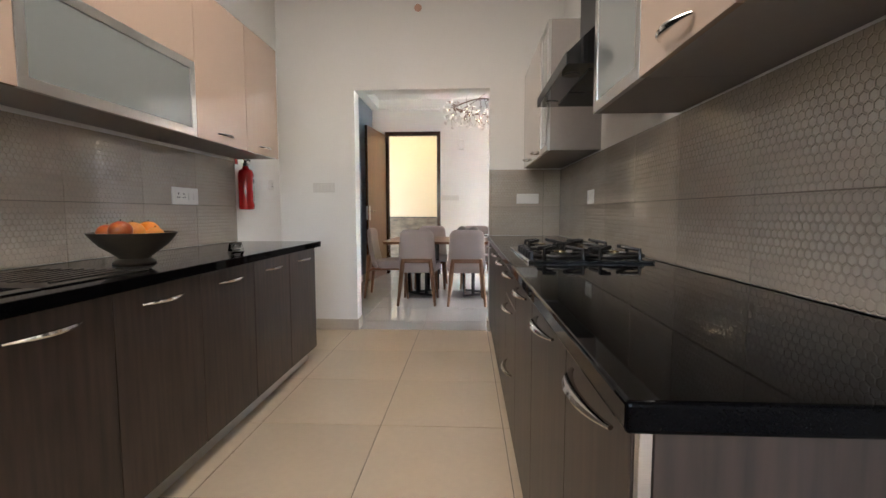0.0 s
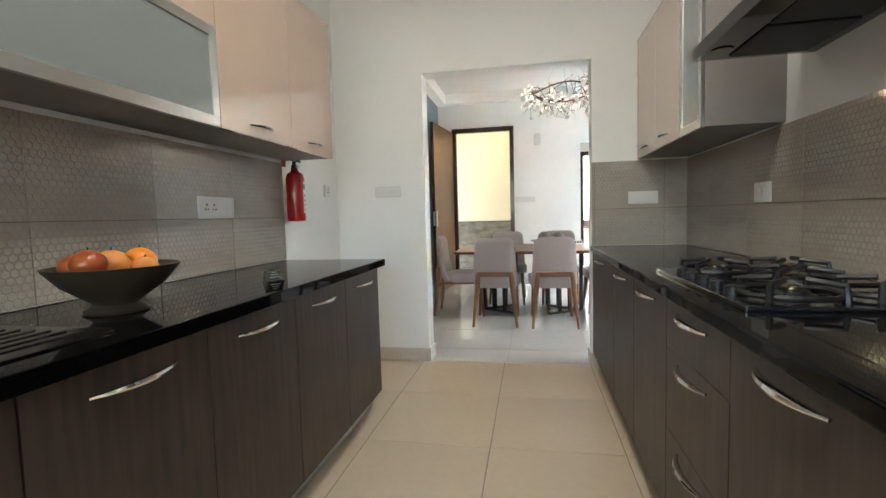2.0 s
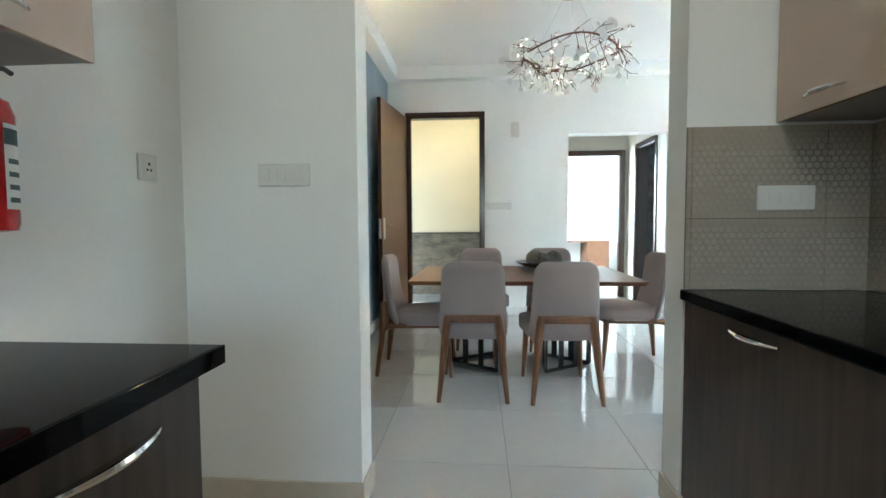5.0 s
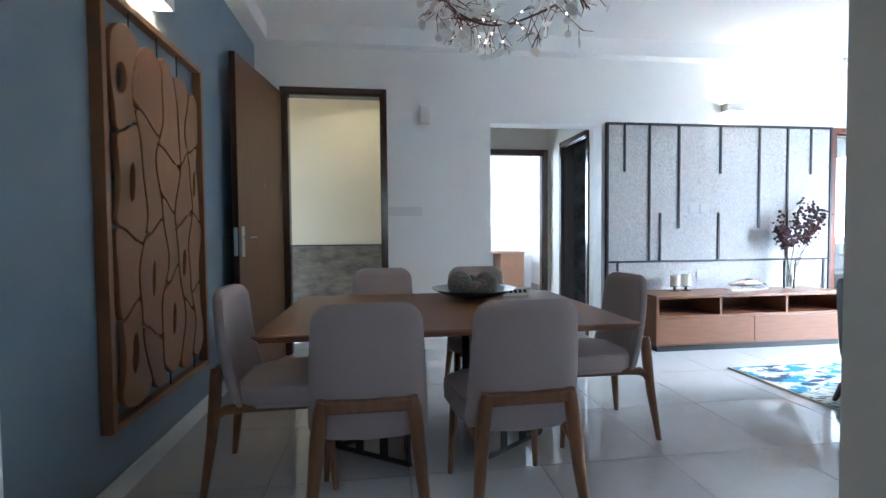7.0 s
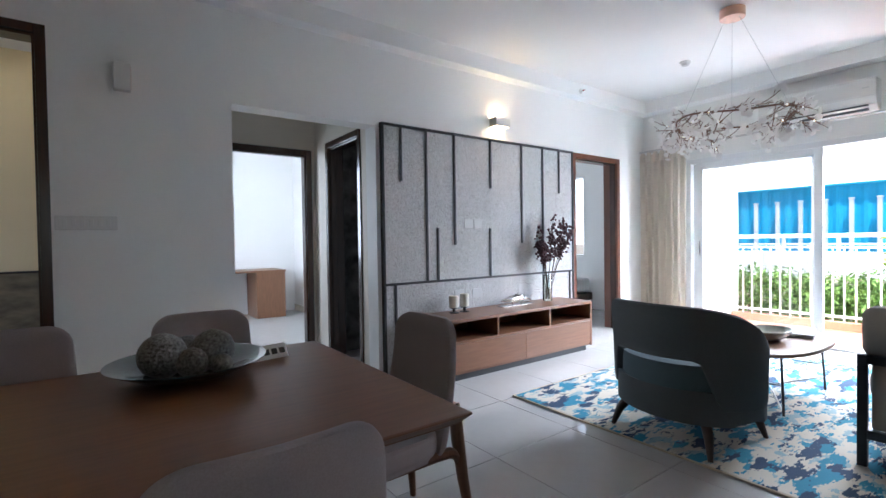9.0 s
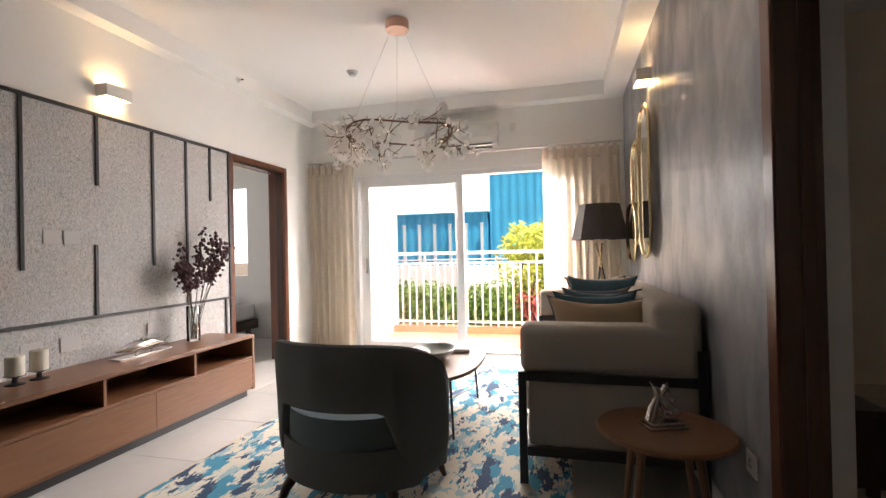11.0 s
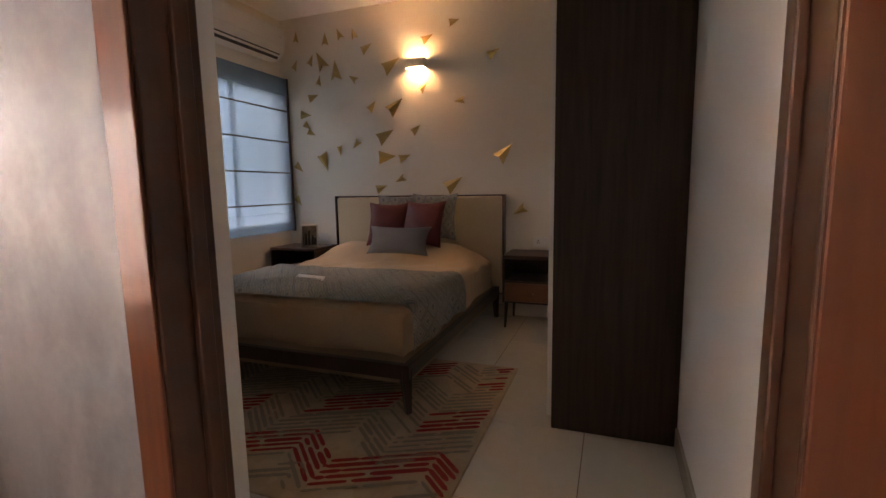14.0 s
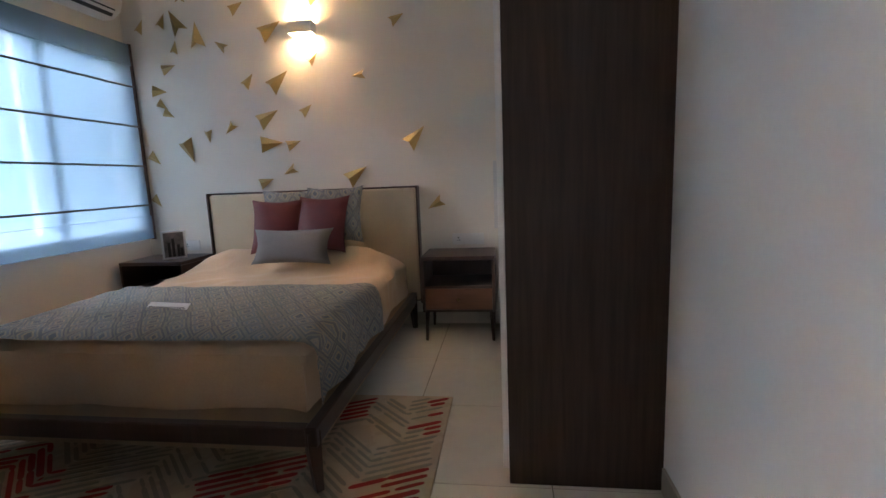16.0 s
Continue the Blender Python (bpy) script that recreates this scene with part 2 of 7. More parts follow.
    "leaf": material("green_foliage", (0.11, 0.20, 0.03), 0.5, vary=0.5, island=True, grain=0.3, scale=3),
    "leaf_y": material("yellow_green_foliage", (0.30, 0.34, 0.05), 0.5, vary=0.5, island=True, grain=0.3, scale=3),
    "leaf_r": material("red_foliage", (0.34, 0.05, 0.05), 0.5, vary=0.5, island=True),
    "bark": material("bark", (0.10, 0.07, 0.045), 0.9, grain=0.6, scale=20, bump=0.5),
    "stone": material("brown_granite_wainscot", (0.20, 0.165, 0.115), 0.3, grain=0.9, scale=7, stretch=(1, 1, 2.5), second=(0.075, 0.062, 0.045), patches=0.2),
    "lobby": material("lobby_cream_paint", (0.78, 0.66, 0.44), 0.6, patches=0.02, bump=0.05, bump_scale=90),
    "paper": material("white_paper", (0.78, 0.78, 0.76), 0.6),
    "book_dark": material("dark_book", (0.05, 0.028, 0.022), 0.5),
    "photo": material("grey_photo_print", (0.28, 0.28, 0.28), 0.3, grain=0.8, scale=14, second=(0.04, 0.04, 0.04)),
    "bulb": material("warm_lamp_glow", (1, 0.8, 0.5), 0.5, emit=((1.0, 0.68, 0.34), 25.0)),
    "bulb_bed": material("warm_bedroom_lamp_glow", (1, 0.8, 0.5), 0.5, emit=((1.0, 0.60, 0.29), 34.0)),
    "tip": material("tiny_warm_bulb", (1, 0.85, 0.6), 0.5, emit=((1.0, 0.8, 0.55), 5.0)),
    "mirror": material("mirror_silvering", (0.85, 0.85, 0.84), 0.02, 1.0),
    "bath_tile": material("patterned_dark_tile", (0.16, 0.15, 0.14), 0.15, grain=0.9, scale=9, second=(0.03, 0.028, 0.027), patches=0.2, patch_scale=5),
    "rug_edge": material("rug_binding", (0.50, 0.42, 0.30), 0.95, grain=0.3, scale=120),
    "navy_seat": material("navy_underside", (0.03, 0.033, 0.045), 0.9),
    "glass": glass_material("clear_glass"),
    "tinted": glass_material("thin_vase_glass", (0.92, 0.95, 0.94)),
}


class Graph:
    """Short-hand for wiring shader nodes."""
    def __init__(self, m):
        self.n, self.l = m.node_tree.nodes, m.node_tree.links
        self.b = self.n["Principled BSDF"]

    def put(self, socket, value):
        if isinstance(value, bpy.types.NodeSocket):
            self.l.new(value, socket)
        else:
            socket.default_value = value

    def math(self, op, a, b=0.0, clamp=False):
        k = self.n.new("ShaderNodeMath")
        k.operation, k.use_clamp = op, clamp
        self.put(k.inputs[0], a)
        self.put(k.inputs[1], b)
        return k.outputs[0]

    def vec(self, op, a, b=(0, 0, 0), out=0):
        k = self.n.new("ShaderNodeVectorMath")
        k.operation = op
        self.put(k.inputs[0], a)
        self.put(k.inputs[1], b)
        return k.outputs[out]

    def step(self, x, a, b, c=0.0, d=1.0):
        k = self.n.new("ShaderNodeMapRange")
        k.interpolation_type = "SMOOTHSTEP"
        for q, v in enumerate((x, a, b, c, d)):
            self.put(k.inputs[q], v)
        return k.outputs[0]

    def mix(self, f, a, b, kind="RGBA"):
        k = self.n.new("ShaderNodeMix")
        k.data_type = kind
        i0 = {"RGBA": 6, "VECTOR": 4}[kind]
        self.put(k.inputs[0], f)
        self.put(k.inputs[i0], a)
        self.put(k.inputs[i0 + 1], b)
        return k.outputs[2 if kind == "RGBA" else 1]

    def noise(self, v, scale, detail=3.0, distortion=0.0):
        k = self.n.new("ShaderNodeTexNoise")
        k.inputs["Scale"].default_value, k.inputs["Detail"].default_value, k.inputs["Distortion"].default_value = scale, detail, distortion
        self.put(k.inputs["Vector"], v)
        return k.outputs[0]

    def bump(self, h, strength, distance):
        k = self.n.new("ShaderNodeBump")
        k.inputs["Strength"].default_value, k.inputs["Distance"].default_value = strength, distance
        self.l.new(h, k.inputs["Height"])
        self.l.new(k.outputs[0], self.b.inputs["Normal"])

    def coords(self):
        return self.n.new("ShaderNodeTexCoord").outputs["Object"]

    def split(self, v):
        k = self.n.new("ShaderNodeSeparateXYZ")
        self.put(k.inputs[0], v)
        return k.outputs

    def join(self, x, y, z=0.0):
        k = self.n.new("ShaderNodeCombineXYZ")
        for q, v in enumerate((x, y, z)):
            self.put(k.inputs[q], v)
        return k.outputs[0]


def hex_tile():
    """Glossy taupe wall tile, embossed all over with a honeycomb whose cells are printed paler along a band."""
    m = material("embossed_wall_tile", (0.40, 0.35, 0.29), 0.10, grain=0.45, scale=6, stretch=(1, 1, 7), second=(0.335, 0.297, 0.25), patches=0.07, vary=0.06)
    g = Graph(m)
    tc = g.coords()
    x, y, z = g.split(tc)
    size, cell_ = 0.025, (1.0, 3 ** 0.5, 1.0)
    half = tuple(c / 2 for c in cell_)
    p = g.vec("ADD", g.vec("SCALE", g.join(g.math("ADD", x, y), z)), (100.0, 100 * 3 ** 0.5, 0.0))
    p.node.inputs[0].links[0].from_node.inputs["Scale"].default_value = 1 / size
    a = g.vec("SUBTRACT", g.vec("MODULO", p, cell_), half)
    b = g.vec("SUBTRACT", g.vec("MODULO", g.vec("SUBTRACT", p, half), cell_), half)
    flat = (1.0, 1.0, 0.0)
    a, b = g.vec("MULTIPLY", a, flat), g.vec("MULTIPLY", b, flat)
    near = g.math("LESS_THAN", g.vec("LENGTH", a, out=1), g.vec("LENGTH", b, out=1))
    c = g.vec("ABSOLUTE", g.mix(near, b, a, "VECTOR"))
    cx_, cy_, _ = g.split(c)
    d = g.math("MAXIMUM", cx_, g.math("ADD", g.math("MULTIPLY", cx_, 0.5), g.math("MULTIPLY", cy_, 3 ** 0.5 / 2)))
    cell = g.step(d, 0.36, 0.47, 1.0, 0.0)
    wander = g.math("MULTIPLY", g.math("SUBTRACT", g.noise(tc, 5.0), 0.5), 0.16)
    band = g.step(g.math("ABSOLUTE", g.math("ADD", g.math("SUBTRACT", z, 0.012), wander)), 0.045, 0.085, 1.0, 0.0)
    g.bump(g.math("MULTIPLY", cell, g.math("ADD", g.math("MULTIPLY", band, 0.5), 0.5)), 1.0, 0.0036)
    old = g.b.inputs["Base Color"].links[0].from_socket
    worn = g.step(g.noise(tc, 38.0, 4.0), 0.3, 0.6, 0.06, 0.36)
    g.l.new(g.mix(g.math("MULTIPLY", g.math("MULTIPLY", cell, band), worn), old, (0.50, 0.47, 0.42, 1)), g.b.inputs["Base Color"])
    return m


def trowelled(name):
    """Grey metallic plaster: cloudy tone with polished and dull trowel strokes."""
    m = material(name, (0.33, 0.335, 0.345), 0.40, 0.10, grain=0.0)
    g = Graph(m)
    tc = g.coords()
    sw = g.vec("MULTIPLY", tc, (1.0, 1.0, 0.55))
    wide = g.noise(sw, 1.6, 5.0, 0.6)
    stroke = g.noise(sw, 6.0, 6.0, 0.4)
    fine = g.noise(tc, 46.0, 4.0)
    tone = g.math("ADD", g.math("MULTIPLY", wide, 0.55), g.math("ADD", g.math("MULTIPLY", stroke, 0.35), g.math("MULTIPLY", fine, 0.10)))
    g.l.new(g.mix(g.step(tone, 0.34, 0.68), (0.19, 0.196, 0.21, 1), (0.41, 0.41, 0.42, 1)), g.b.inputs["Base Color"])
    g.l.new(g.step(stroke, 0.35, 0.65, 0.48, 0.30), g.b.inputs["Roughness"])
    g.bump(g.math("ADD", g.math("MULTIPLY", stroke, 1.0), g.math("MULTIPLY", g.step(fine, 0.45, 0.62), g.step(stroke, 0.5, 0.6, 0.0, 0.5))), 0.16, 0.003)
    return m


def jacquard(name):
    """Woven cloth of nested diamonds in blue-grey, straw and charcoal; each diamond differs a little."""
    m = material(name, (0.2, 0.2, 0.2), 0.85)
    g = Graph(m)
    tc = g.coords()
    x, y, z = g.split(tc)
    across = g.math("SUBTRACT", x, g.math("MULTIPLY", z, 0.9))
    u = g.math("ADD", g.math("MULTIPLY", across, 8.3), g.math("MULTIPLY", y, 6.2))
    v = g.math("SUBTRACT", g.math("MULTIPLY", across, 8.3), g.math("MULTIPLY", y, 6.2))
    fu = g.math("ABSOLUTE", g.math("SUBTRACT", g.math("FRACT", u), 0.5))
    fv = g.math("ABSOLUTE", g.math("SUBTRACT", g.math("FRACT", v), 0.5))
    d = g.math("MAXIMUM", fu, fv)
    w = g.n.new("ShaderNodeTexWhiteNoise")
    g.l.new(g.join(g.math("FLOOR", u), g.math("FLOOR", v)), w.inputs["Vector"])
    d = g.math("ADD", d, g.math("MULTIPLY", g.math("SUBTRACT", w.outputs["Value"], 0.5), 0.14))
    rp = g.n.new("ShaderNodeValToRGB")
    rp.color_ramp.interpolation = "CONSTANT"
    el = rp.color_ramp.elements
    el[0].color, el[1].position, el[1].color = (0.13, 0.15, 0.165, 1), 0.10, (0.36, 0.32, 0.23, 1)
    for pos, col in ((0.19, (0.20, 0.225, 0.235)), (0.29, (0.33, 0.30, 0.235)), (0.37, (0.15, 0.165, 0.175)), (0.455, (0.27, 0.255, 0.21))):
        el.new(pos).color = (*col, 1)
    g.l.new(d, rp.inputs[0])
    yarn = g.noise(tc, 240.0, 2.0)
    g.l.new(g.mix(g.step(yarn, 0.3, 0.7, 0.0, 0.35), rp.outputs[0], (0.10, 0.105, 0.11, 1)), g.b.inputs["Base Color"])
    g.bump(g.math("ADD", g.math("MULTIPLY", yarn, 0.5), g.noise(tc, 14.0, 2.0)), 0.35, 0.006)
    return m


def stepped(name, colours, scale, stretch, stops, rough=0.95, distortion=0.0, detail=2.0):
    """Woven pile in a few flat colours that a noise field divides."""
    m = bpy.data.materials.new(name)
    m.use_nodes = True
    n, l = m.node_tree.nodes, m.node_tree.links
    b = n["Principled BSDF"]
    b.inputs["Roughness"].default_value = rough
    tc, mp, no, cr = (n.new("ShaderNode" + k) for k in ("TexCoord", "Mapping", "TexNoise", "ValToRGB"))
    mp.inputs["Scale"].default_value = stretch
    no.inputs["Scale"].default_value, no.inputs["Detail"].default_value, no.inputs["Distortion"].default_value = scale, detail, distortion
    l.new(tc.outputs["Object"], mp.inputs[0])
    l.new(mp.outputs[0], no.inputs["Vector"])
    cr.color_ramp.interpolation = "CONSTANT"
    el = cr.color_ramp.elements
    while len(el) < len(colours):
        el.new(0.5)
    for e, c, s in zip(el, colours, stops):
        e.position, e.color = s, (*c, 1)
    l.new(no.outputs[0], cr.inputs[0])
    pile = n.new("ShaderNodeTexNoise")
    pile.inputs["Scale"].default_value = 260
    l.new(tc.outputs["Object"], pile.inputs["Vector"])
    bp = n.new("ShaderNodeBump")
    bp.inputs["Strength"].default_value, bp.inputs["Distance"].default_value = 0.5, 0.004
    l.new(pile.outputs[0], bp.inputs["Height"])
    l.new(bp.outputs[0], b.inputs["Normal"])
    l.new(cr.outputs[0], b.inputs["Base Color"])
    return m


def brushed(name):
    """Cream pile overlaid with ragged strokes of navy, teal and pale blue-grey."""
    m = material(name, (0.5, 0.5, 0.5), 0.95)
    g = Graph(m)
    tc = g.coords()
    wide = g.vec("MULTIPLY", tc, (1.0, 2.1, 1.0))
    tall = g.vec("MULTIPLY", g.vec("ADD", tc, (7.3, 2.1, 0.0)), (1.3, 1.9, 1.0))
    rag = g.math("MULTIPLY", g.math("SUBTRACT", g.noise(g.vec("MULTIPLY", tc, (1.0, 3.0, 1.0)), 26.0, 3.0), 0.5), 0.26)
    base = (0.60, 0.56, 0.47, 1)
    for v, sc, cut, col in ((tall, 5.0, 0.55, (0.30, 0.42, 0.46, 1)), (wide, 4.3, 0.545, (0.035, 0.23, 0.36, 1)), (g.vec("ADD", wide, (3.7, 9.2, 0.0)), 4.6, 0.575, (0.018, 0.05, 0.11, 1))):
        base = g.mix(g.step(g.math("ADD", g.noise(v, sc, 5.0), rag), cut - 0.012, cut), base, col)
    g.l.new(base, g.b.inputs["Base Color"])
    g.bump(g.noise(tc, 240.0, 2.0), 0.5, 0.004)
    return m


M["wall_tile"] = hex_tile()
M["plaster"] = trowelled("grey_metallic_plaster")
M["rug_blue"] = brushed("abstract_blue_pile")
M["panel"] = stepped("speckled_silver_wallpaper", [(0.40, 0.385, 0.375), (0.52, 0.51, 0.50), (0.31, 0.295, 0.285), (0.56, 0.55, 0.54)], 60, (1, 1, 0.45), [0.0, 0.42, 0.52, 0.58], rough=0.45, detail=4)
M["throw"] = jacquard("diamond_throw")
M["rug_red"] = stepped("taupe_pile", [(0.47, 0.36, 0.25), (0.43, 0.325, 0.225)], 9, (1, 1, 1), [0.0, 0.5])
M["rug_stripe"] = material("crimson_pile", (0.33, 0.020, 0.016), 0.95, grain=0.5, scale=160, bump=0.4, patches=0.2, patch_scale=5)
M["rug_stripe_b"] = material("grey_taupe_pile", (0.30, 0.25, 0.185), 0.95, grain=0.5, scale=160, bump=0.4)


def sheer(name, colour, clear):
    """Thin woven cloth: light passes, partly straight, partly spread."""
    m = bpy.data.materials.new(name)
    m.use_nodes = True
    n, l = m.node_tree.nodes, m.node_tree.links
    n.remove(n["Principled BSDF"])
    t, s, d, m1, m2 = (n.new("ShaderNode" + k) for k in ("BsdfTransparent", "BsdfTranslucent", "BsdfDiffuse", "MixShader", "MixShader"))
    s.inputs[0].default_value = d.inputs[0].default_value = (*colour, 1)
    m1.inputs[0].default_value, m2.inputs[0].default_value = 0.55, clear
    l.new(d.outputs[0], m1.inputs[1])
    l.new(s.outputs[0], m1.inputs[2])
    l.new(m1.outputs[0], m2.inputs[1])
    l.new(t.outputs[0], m2.inputs[2])
    l.new(m2.outputs[0], n["Material Output"].inputs[0])
    return m


M["blind"] = sheer("grey_sheer_blind", (0.23, 0.34, 0.45), 0.36)
M["curtain"] = sheer("cream_curtain_cloth", (0.74, 0.675, 0.585), 0.0)
M["petal"] = sheer("frosted_petal", (0.90, 0.88, 0.86), 0.0)


# building helpers
def thing(name, x=0, y=0, z=0, rz=0, label="", category="", group="", kind=""):
    ob = new(name)
    ob.matrix_world = pose(x, y, z, 0, 0, rz)
    return tagged(ob, label, category, group, kind)


def part(name, bm, mat, parent=None, label="", smooth=False):
    me = bpy.data.meshes.new(name)
    bm.normal_update()
    bm.to_mesh(me)
    bm.free()
    me.materials.append(mat)
    if smooth:
        me.shade_smooth()
        me.set_sharp_from_angle(angle=radians(40))
    ob = new(name, me)
    if parent is not None:
        ob.parent = parent
    if label:
        ob["label"] = label
    return ob


def box(lo, hi, bevel=0.0, seg=2, bm=None, m=None):
    bm = bm or bmesh.new()
    c = [(a + b) / 2 for a, b in zip(lo, hi)]
    s = [abs(b - a) for a, b in zip(lo, hi)]
    r = bmesh.ops.create_cube(bm, size=1.0, matrix=Matrix.LocRotScale(c, None, s))
    if bevel:
        es = list({e for v in r["verts"] for e in v.link_edges})
        r2 = bmesh.ops.bevel(bm, geom=es, offset=min(bevel, min(s) * 0.49), segments=seg, affect="EDGES", profile=0.5, clamp_overlap=True)
        vs = list({v for f in r2["faces"] for v in f.verts} | {v for v in r["verts"] if v.is_valid})
    else:
        vs = r["verts"]
    if m is not None:
        bmesh.ops.transform(bm, matrix=m, verts=vs)
    return bm


def bx(name, lo, hi, mat, parent=None, bevel=0.003, label="", seg=2, smooth=False):
    return part(name, box(lo, hi, bevel, seg), mat, parent, label, smooth)


def tube(points, radius, seg=8, bm=None, closed=False, flat=1.0):
    """A round bar along points; radius may be a list."""
    bm = bm or bmesh.new()
    pts = [Vector(p) for p in points]
    n = len(pts)
    rad = radius if isinstance(radius, (list, tuple)) else [radius] * n
    rings = []
    ref = None
    for i, p in enumerate(pts):
        a = pts[i - 1] if (i > 0 or closed) else p
        b = pts[(i + 1) % n] if (i < n - 1 or closed) else p
        d = (b - a).normalized()
        if ref is None:
            ref = Vector((0, 0, 1)) if abs(d.z) < 0.9 else Vector((1, 0, 0))
        u = d.cross(ref).normalized()
        w = u.cross(d).normalized()
        ref = w
        rings.append([bm.verts.new(p + (u * math.cos(q) + w * math.sin(q) * flat) * rad[i]) for q in [2 * math.pi * k / seg for k in range(seg)]])
    for i in range(n if closed else n - 1):
        a, b = rings[i], rings[(i + 1) % n]
        for k in range(seg):
            bm.faces.new((a[k], a[(k + 1) % seg], b[(k + 1) % seg], b[k]))
    if not closed:
        bm.faces.new(rings[0][::-1])
        bm.faces.new(rings[-1])
    return bm


def lathe(profile, seg=32, centre=(0, 0, 0), bm=None, caps=True):
    """Turn (radius, height) pairs round the upright axis."""
    bm = bm or bmesh.new()
    cx, cy, cz = centre
    rings = [[bm.verts.new((cx + max(r, 1e-4) * math.cos(2 * math.pi * k / seg), cy + max(r, 1e-4) * math.sin(2 * math.pi * k / seg), cz + z)) for k in range(seg)] for r, z in profile]
    for a, b in zip(rings, rings[1:]):
        for k in range(seg):
            bm.faces.new((a[k], a[(k + 1) % seg], b[(k + 1) % seg], b[k]))
    if caps:
        bm.faces.new(rings[0][::-1])
        bm.faces.new(rings[-1])
    return bm


def ball(r, centre=(0, 0, 0), squash=(1, 1, 1), seg=16, bm=None, rot=None):
    bm = bm or bmesh.new()
    bmesh.ops.create_uvsphere(bm, u_segments=seg, v_segments=max(6, seg * 2 // 3), radius=r,
                              matrix=Matrix.Translation(centre) @ (rot or Matrix.Identity(4)) @ Matrix.Diagonal((*squash, 1)))
    return bm


def prism(outline, z0, z1, bm=None, bevel=0.0, seg=2, m=None):
    """An upright slab from a flat outline of (x, y)."""
    bm = bm or bmesh.new()
    lo = [bm.verts.new((x, y, z0)) for x, y in outline]
    hi = [bm.verts.new((x, y, z1)) for x, y in outline]
    n = len(lo)
    f = [bm.faces.new(lo[::-1]), bm.faces.new(hi)]
    for k in range(n):
        f.append(bm.faces.new((lo[k], lo[(k + 1) % n], hi[(k + 1) % n], hi[k])))
    if bevel:
        es = list(f[0].edges) + list(f[1].edges)
        bmesh.ops.bevel(bm, geom=es, offset=bevel, segments=seg, affect="EDGES", profile=0.5)
    if m is not None:
        bmesh.ops.transform(bm, matrix=m, verts=bm.verts)
    return bm


def rounded(w, h, r, n=6, cx=0, cy=0):
    """Outline of a rectangle with round corners."""
    out = []
    for sx, sy, a0 in ((1, 1, 0), (-1, 1, 90), (-1, -1, 180), (1, -1, 270)):
        for k in range(n + 1):
            a = radians(a0 + 90 * k / n)
            out.append((cx + sx * (w / 2 - r) + r * math.cos(a), cy + sy * (h / 2 - r) + r * math.sin(a)))
    return out


def pillow(w, h, d, n=14, bm=None, m=None, pinch=0.12):
    """A stuffed cushion lying in x-y with drawn-in edges and pointed corners."""
    bm = bm or bmesh.new()
    grid = {}
    for side in (1, -1):
        for i in range(n + 1):
            for j in range(n + 1):
                u, v = 2 * i / n - 1, 2 * j / n - 1
                if side == -1 and (abs(u) == 1 or abs(v) == 1):
                    grid[side, i, j] = grid[1, i, j]
                    continue
                k = ((1 - u * u) * (1 - v * v)) ** 0.42
                x = u * (1 - pinch * (1 - v * v) * abs(u) ** 3) * w / 2
                y = v * (1 - pinch * (1 - u * u) * abs(v) ** 3) * h / 2
                wob = 0.05 * d * noise.noise(Vector((u * 2.3 + w * 9, v * 2.3, side * 3 + h)))
                grid[side, i, j] = bm.verts.new((x, y, side * k * d / 2 + wob))
        for i in range(n):
            for j in range(n):
                q = [grid[side, i, j], grid[side, i + 1, j], grid[side, i + 1, j + 1], grid[side, i, j + 1]]
                bm.faces.new(q if side == 1 else q[::-1])
    if m is not None:
        bmesh.ops.transform(bm, matrix=m, verts=bm.verts)
    return bm


def words(name, text, size, m, mat, parent=None):
    cu = bpy.data.curves.new(name, "FONT")
    cu.body, cu.size, cu.extrude, cu.align_x = text, size, 0.0006, "CENTER"
    tmp = new(name, cu)
    me = bpy.data.meshes.new_from_object(tmp.evaluated_get(bpy.context.evaluated_depsgraph_get()))
    bpy.data.objects.remove(tmp)
    me.transform(m)
    me.materials.clear()
    me.materials.append(mat)
    ob = new(name, me)
    if parent is not None:
        ob.parent = parent
    return ob


# ---- structure ----
# kitchen x -1.19..1.31, y -1.5..4.70; dining and living x -1.14..6.22, y 4.86..8.58; bedroom x 1.57..5.22, y 1.2..4.70
def wall(name, boxes, mat):
    """One wall made of butted blocks, so that openings go right through it."""
    bm = bmesh.new()
    for lo, hi in boxes:
        box(lo, hi, 0, bm=bm)
    ob = part(name, bm, mat)
    return tagged(ob, kind="structure", category="wall")


KC, LC, BC = 3.0, 2.95, 2.96
# kitchen
w_kl = wall("wall_kitchen_west", [((-1.34, -1.5, 0), (-1.19, 4.70, KC))], M["paint"])
w_kr = wall("wall_kitchen_east", [((1.307, -1.5, 0), (1.57, 4.70, KC))], M["paint"])
wall("wall_kitchen_rear", [((-1.19, -1.65, 0), (1.307, -1.5, 0.95)), ((-1.19, -1.65, 2.35), (1.307, -1.5, KC)),
                           ((-1.19, -1.65, 0.95), (-0.75, -1.5, 2.35)), ((0.95, -1.65, 0.95), (1.307, -1.5, 2.35))], M["paint"])
w_kd = wall("wall_kitchen_dining", [((-1.34, 4.70, 0), (-0.503, 4.86, LC)), ((0.684, 4.70, 0), (1.655, 4.86, LC)), ((-0.503, 4.70, 2.135), (0.684, 4.86, LC)),
                                    ((-1.34, 4.70, LC), (1.57, 4.86, KC))], M["paint"])
# living and bedroom share this wall; the grey plaster coat is its living face
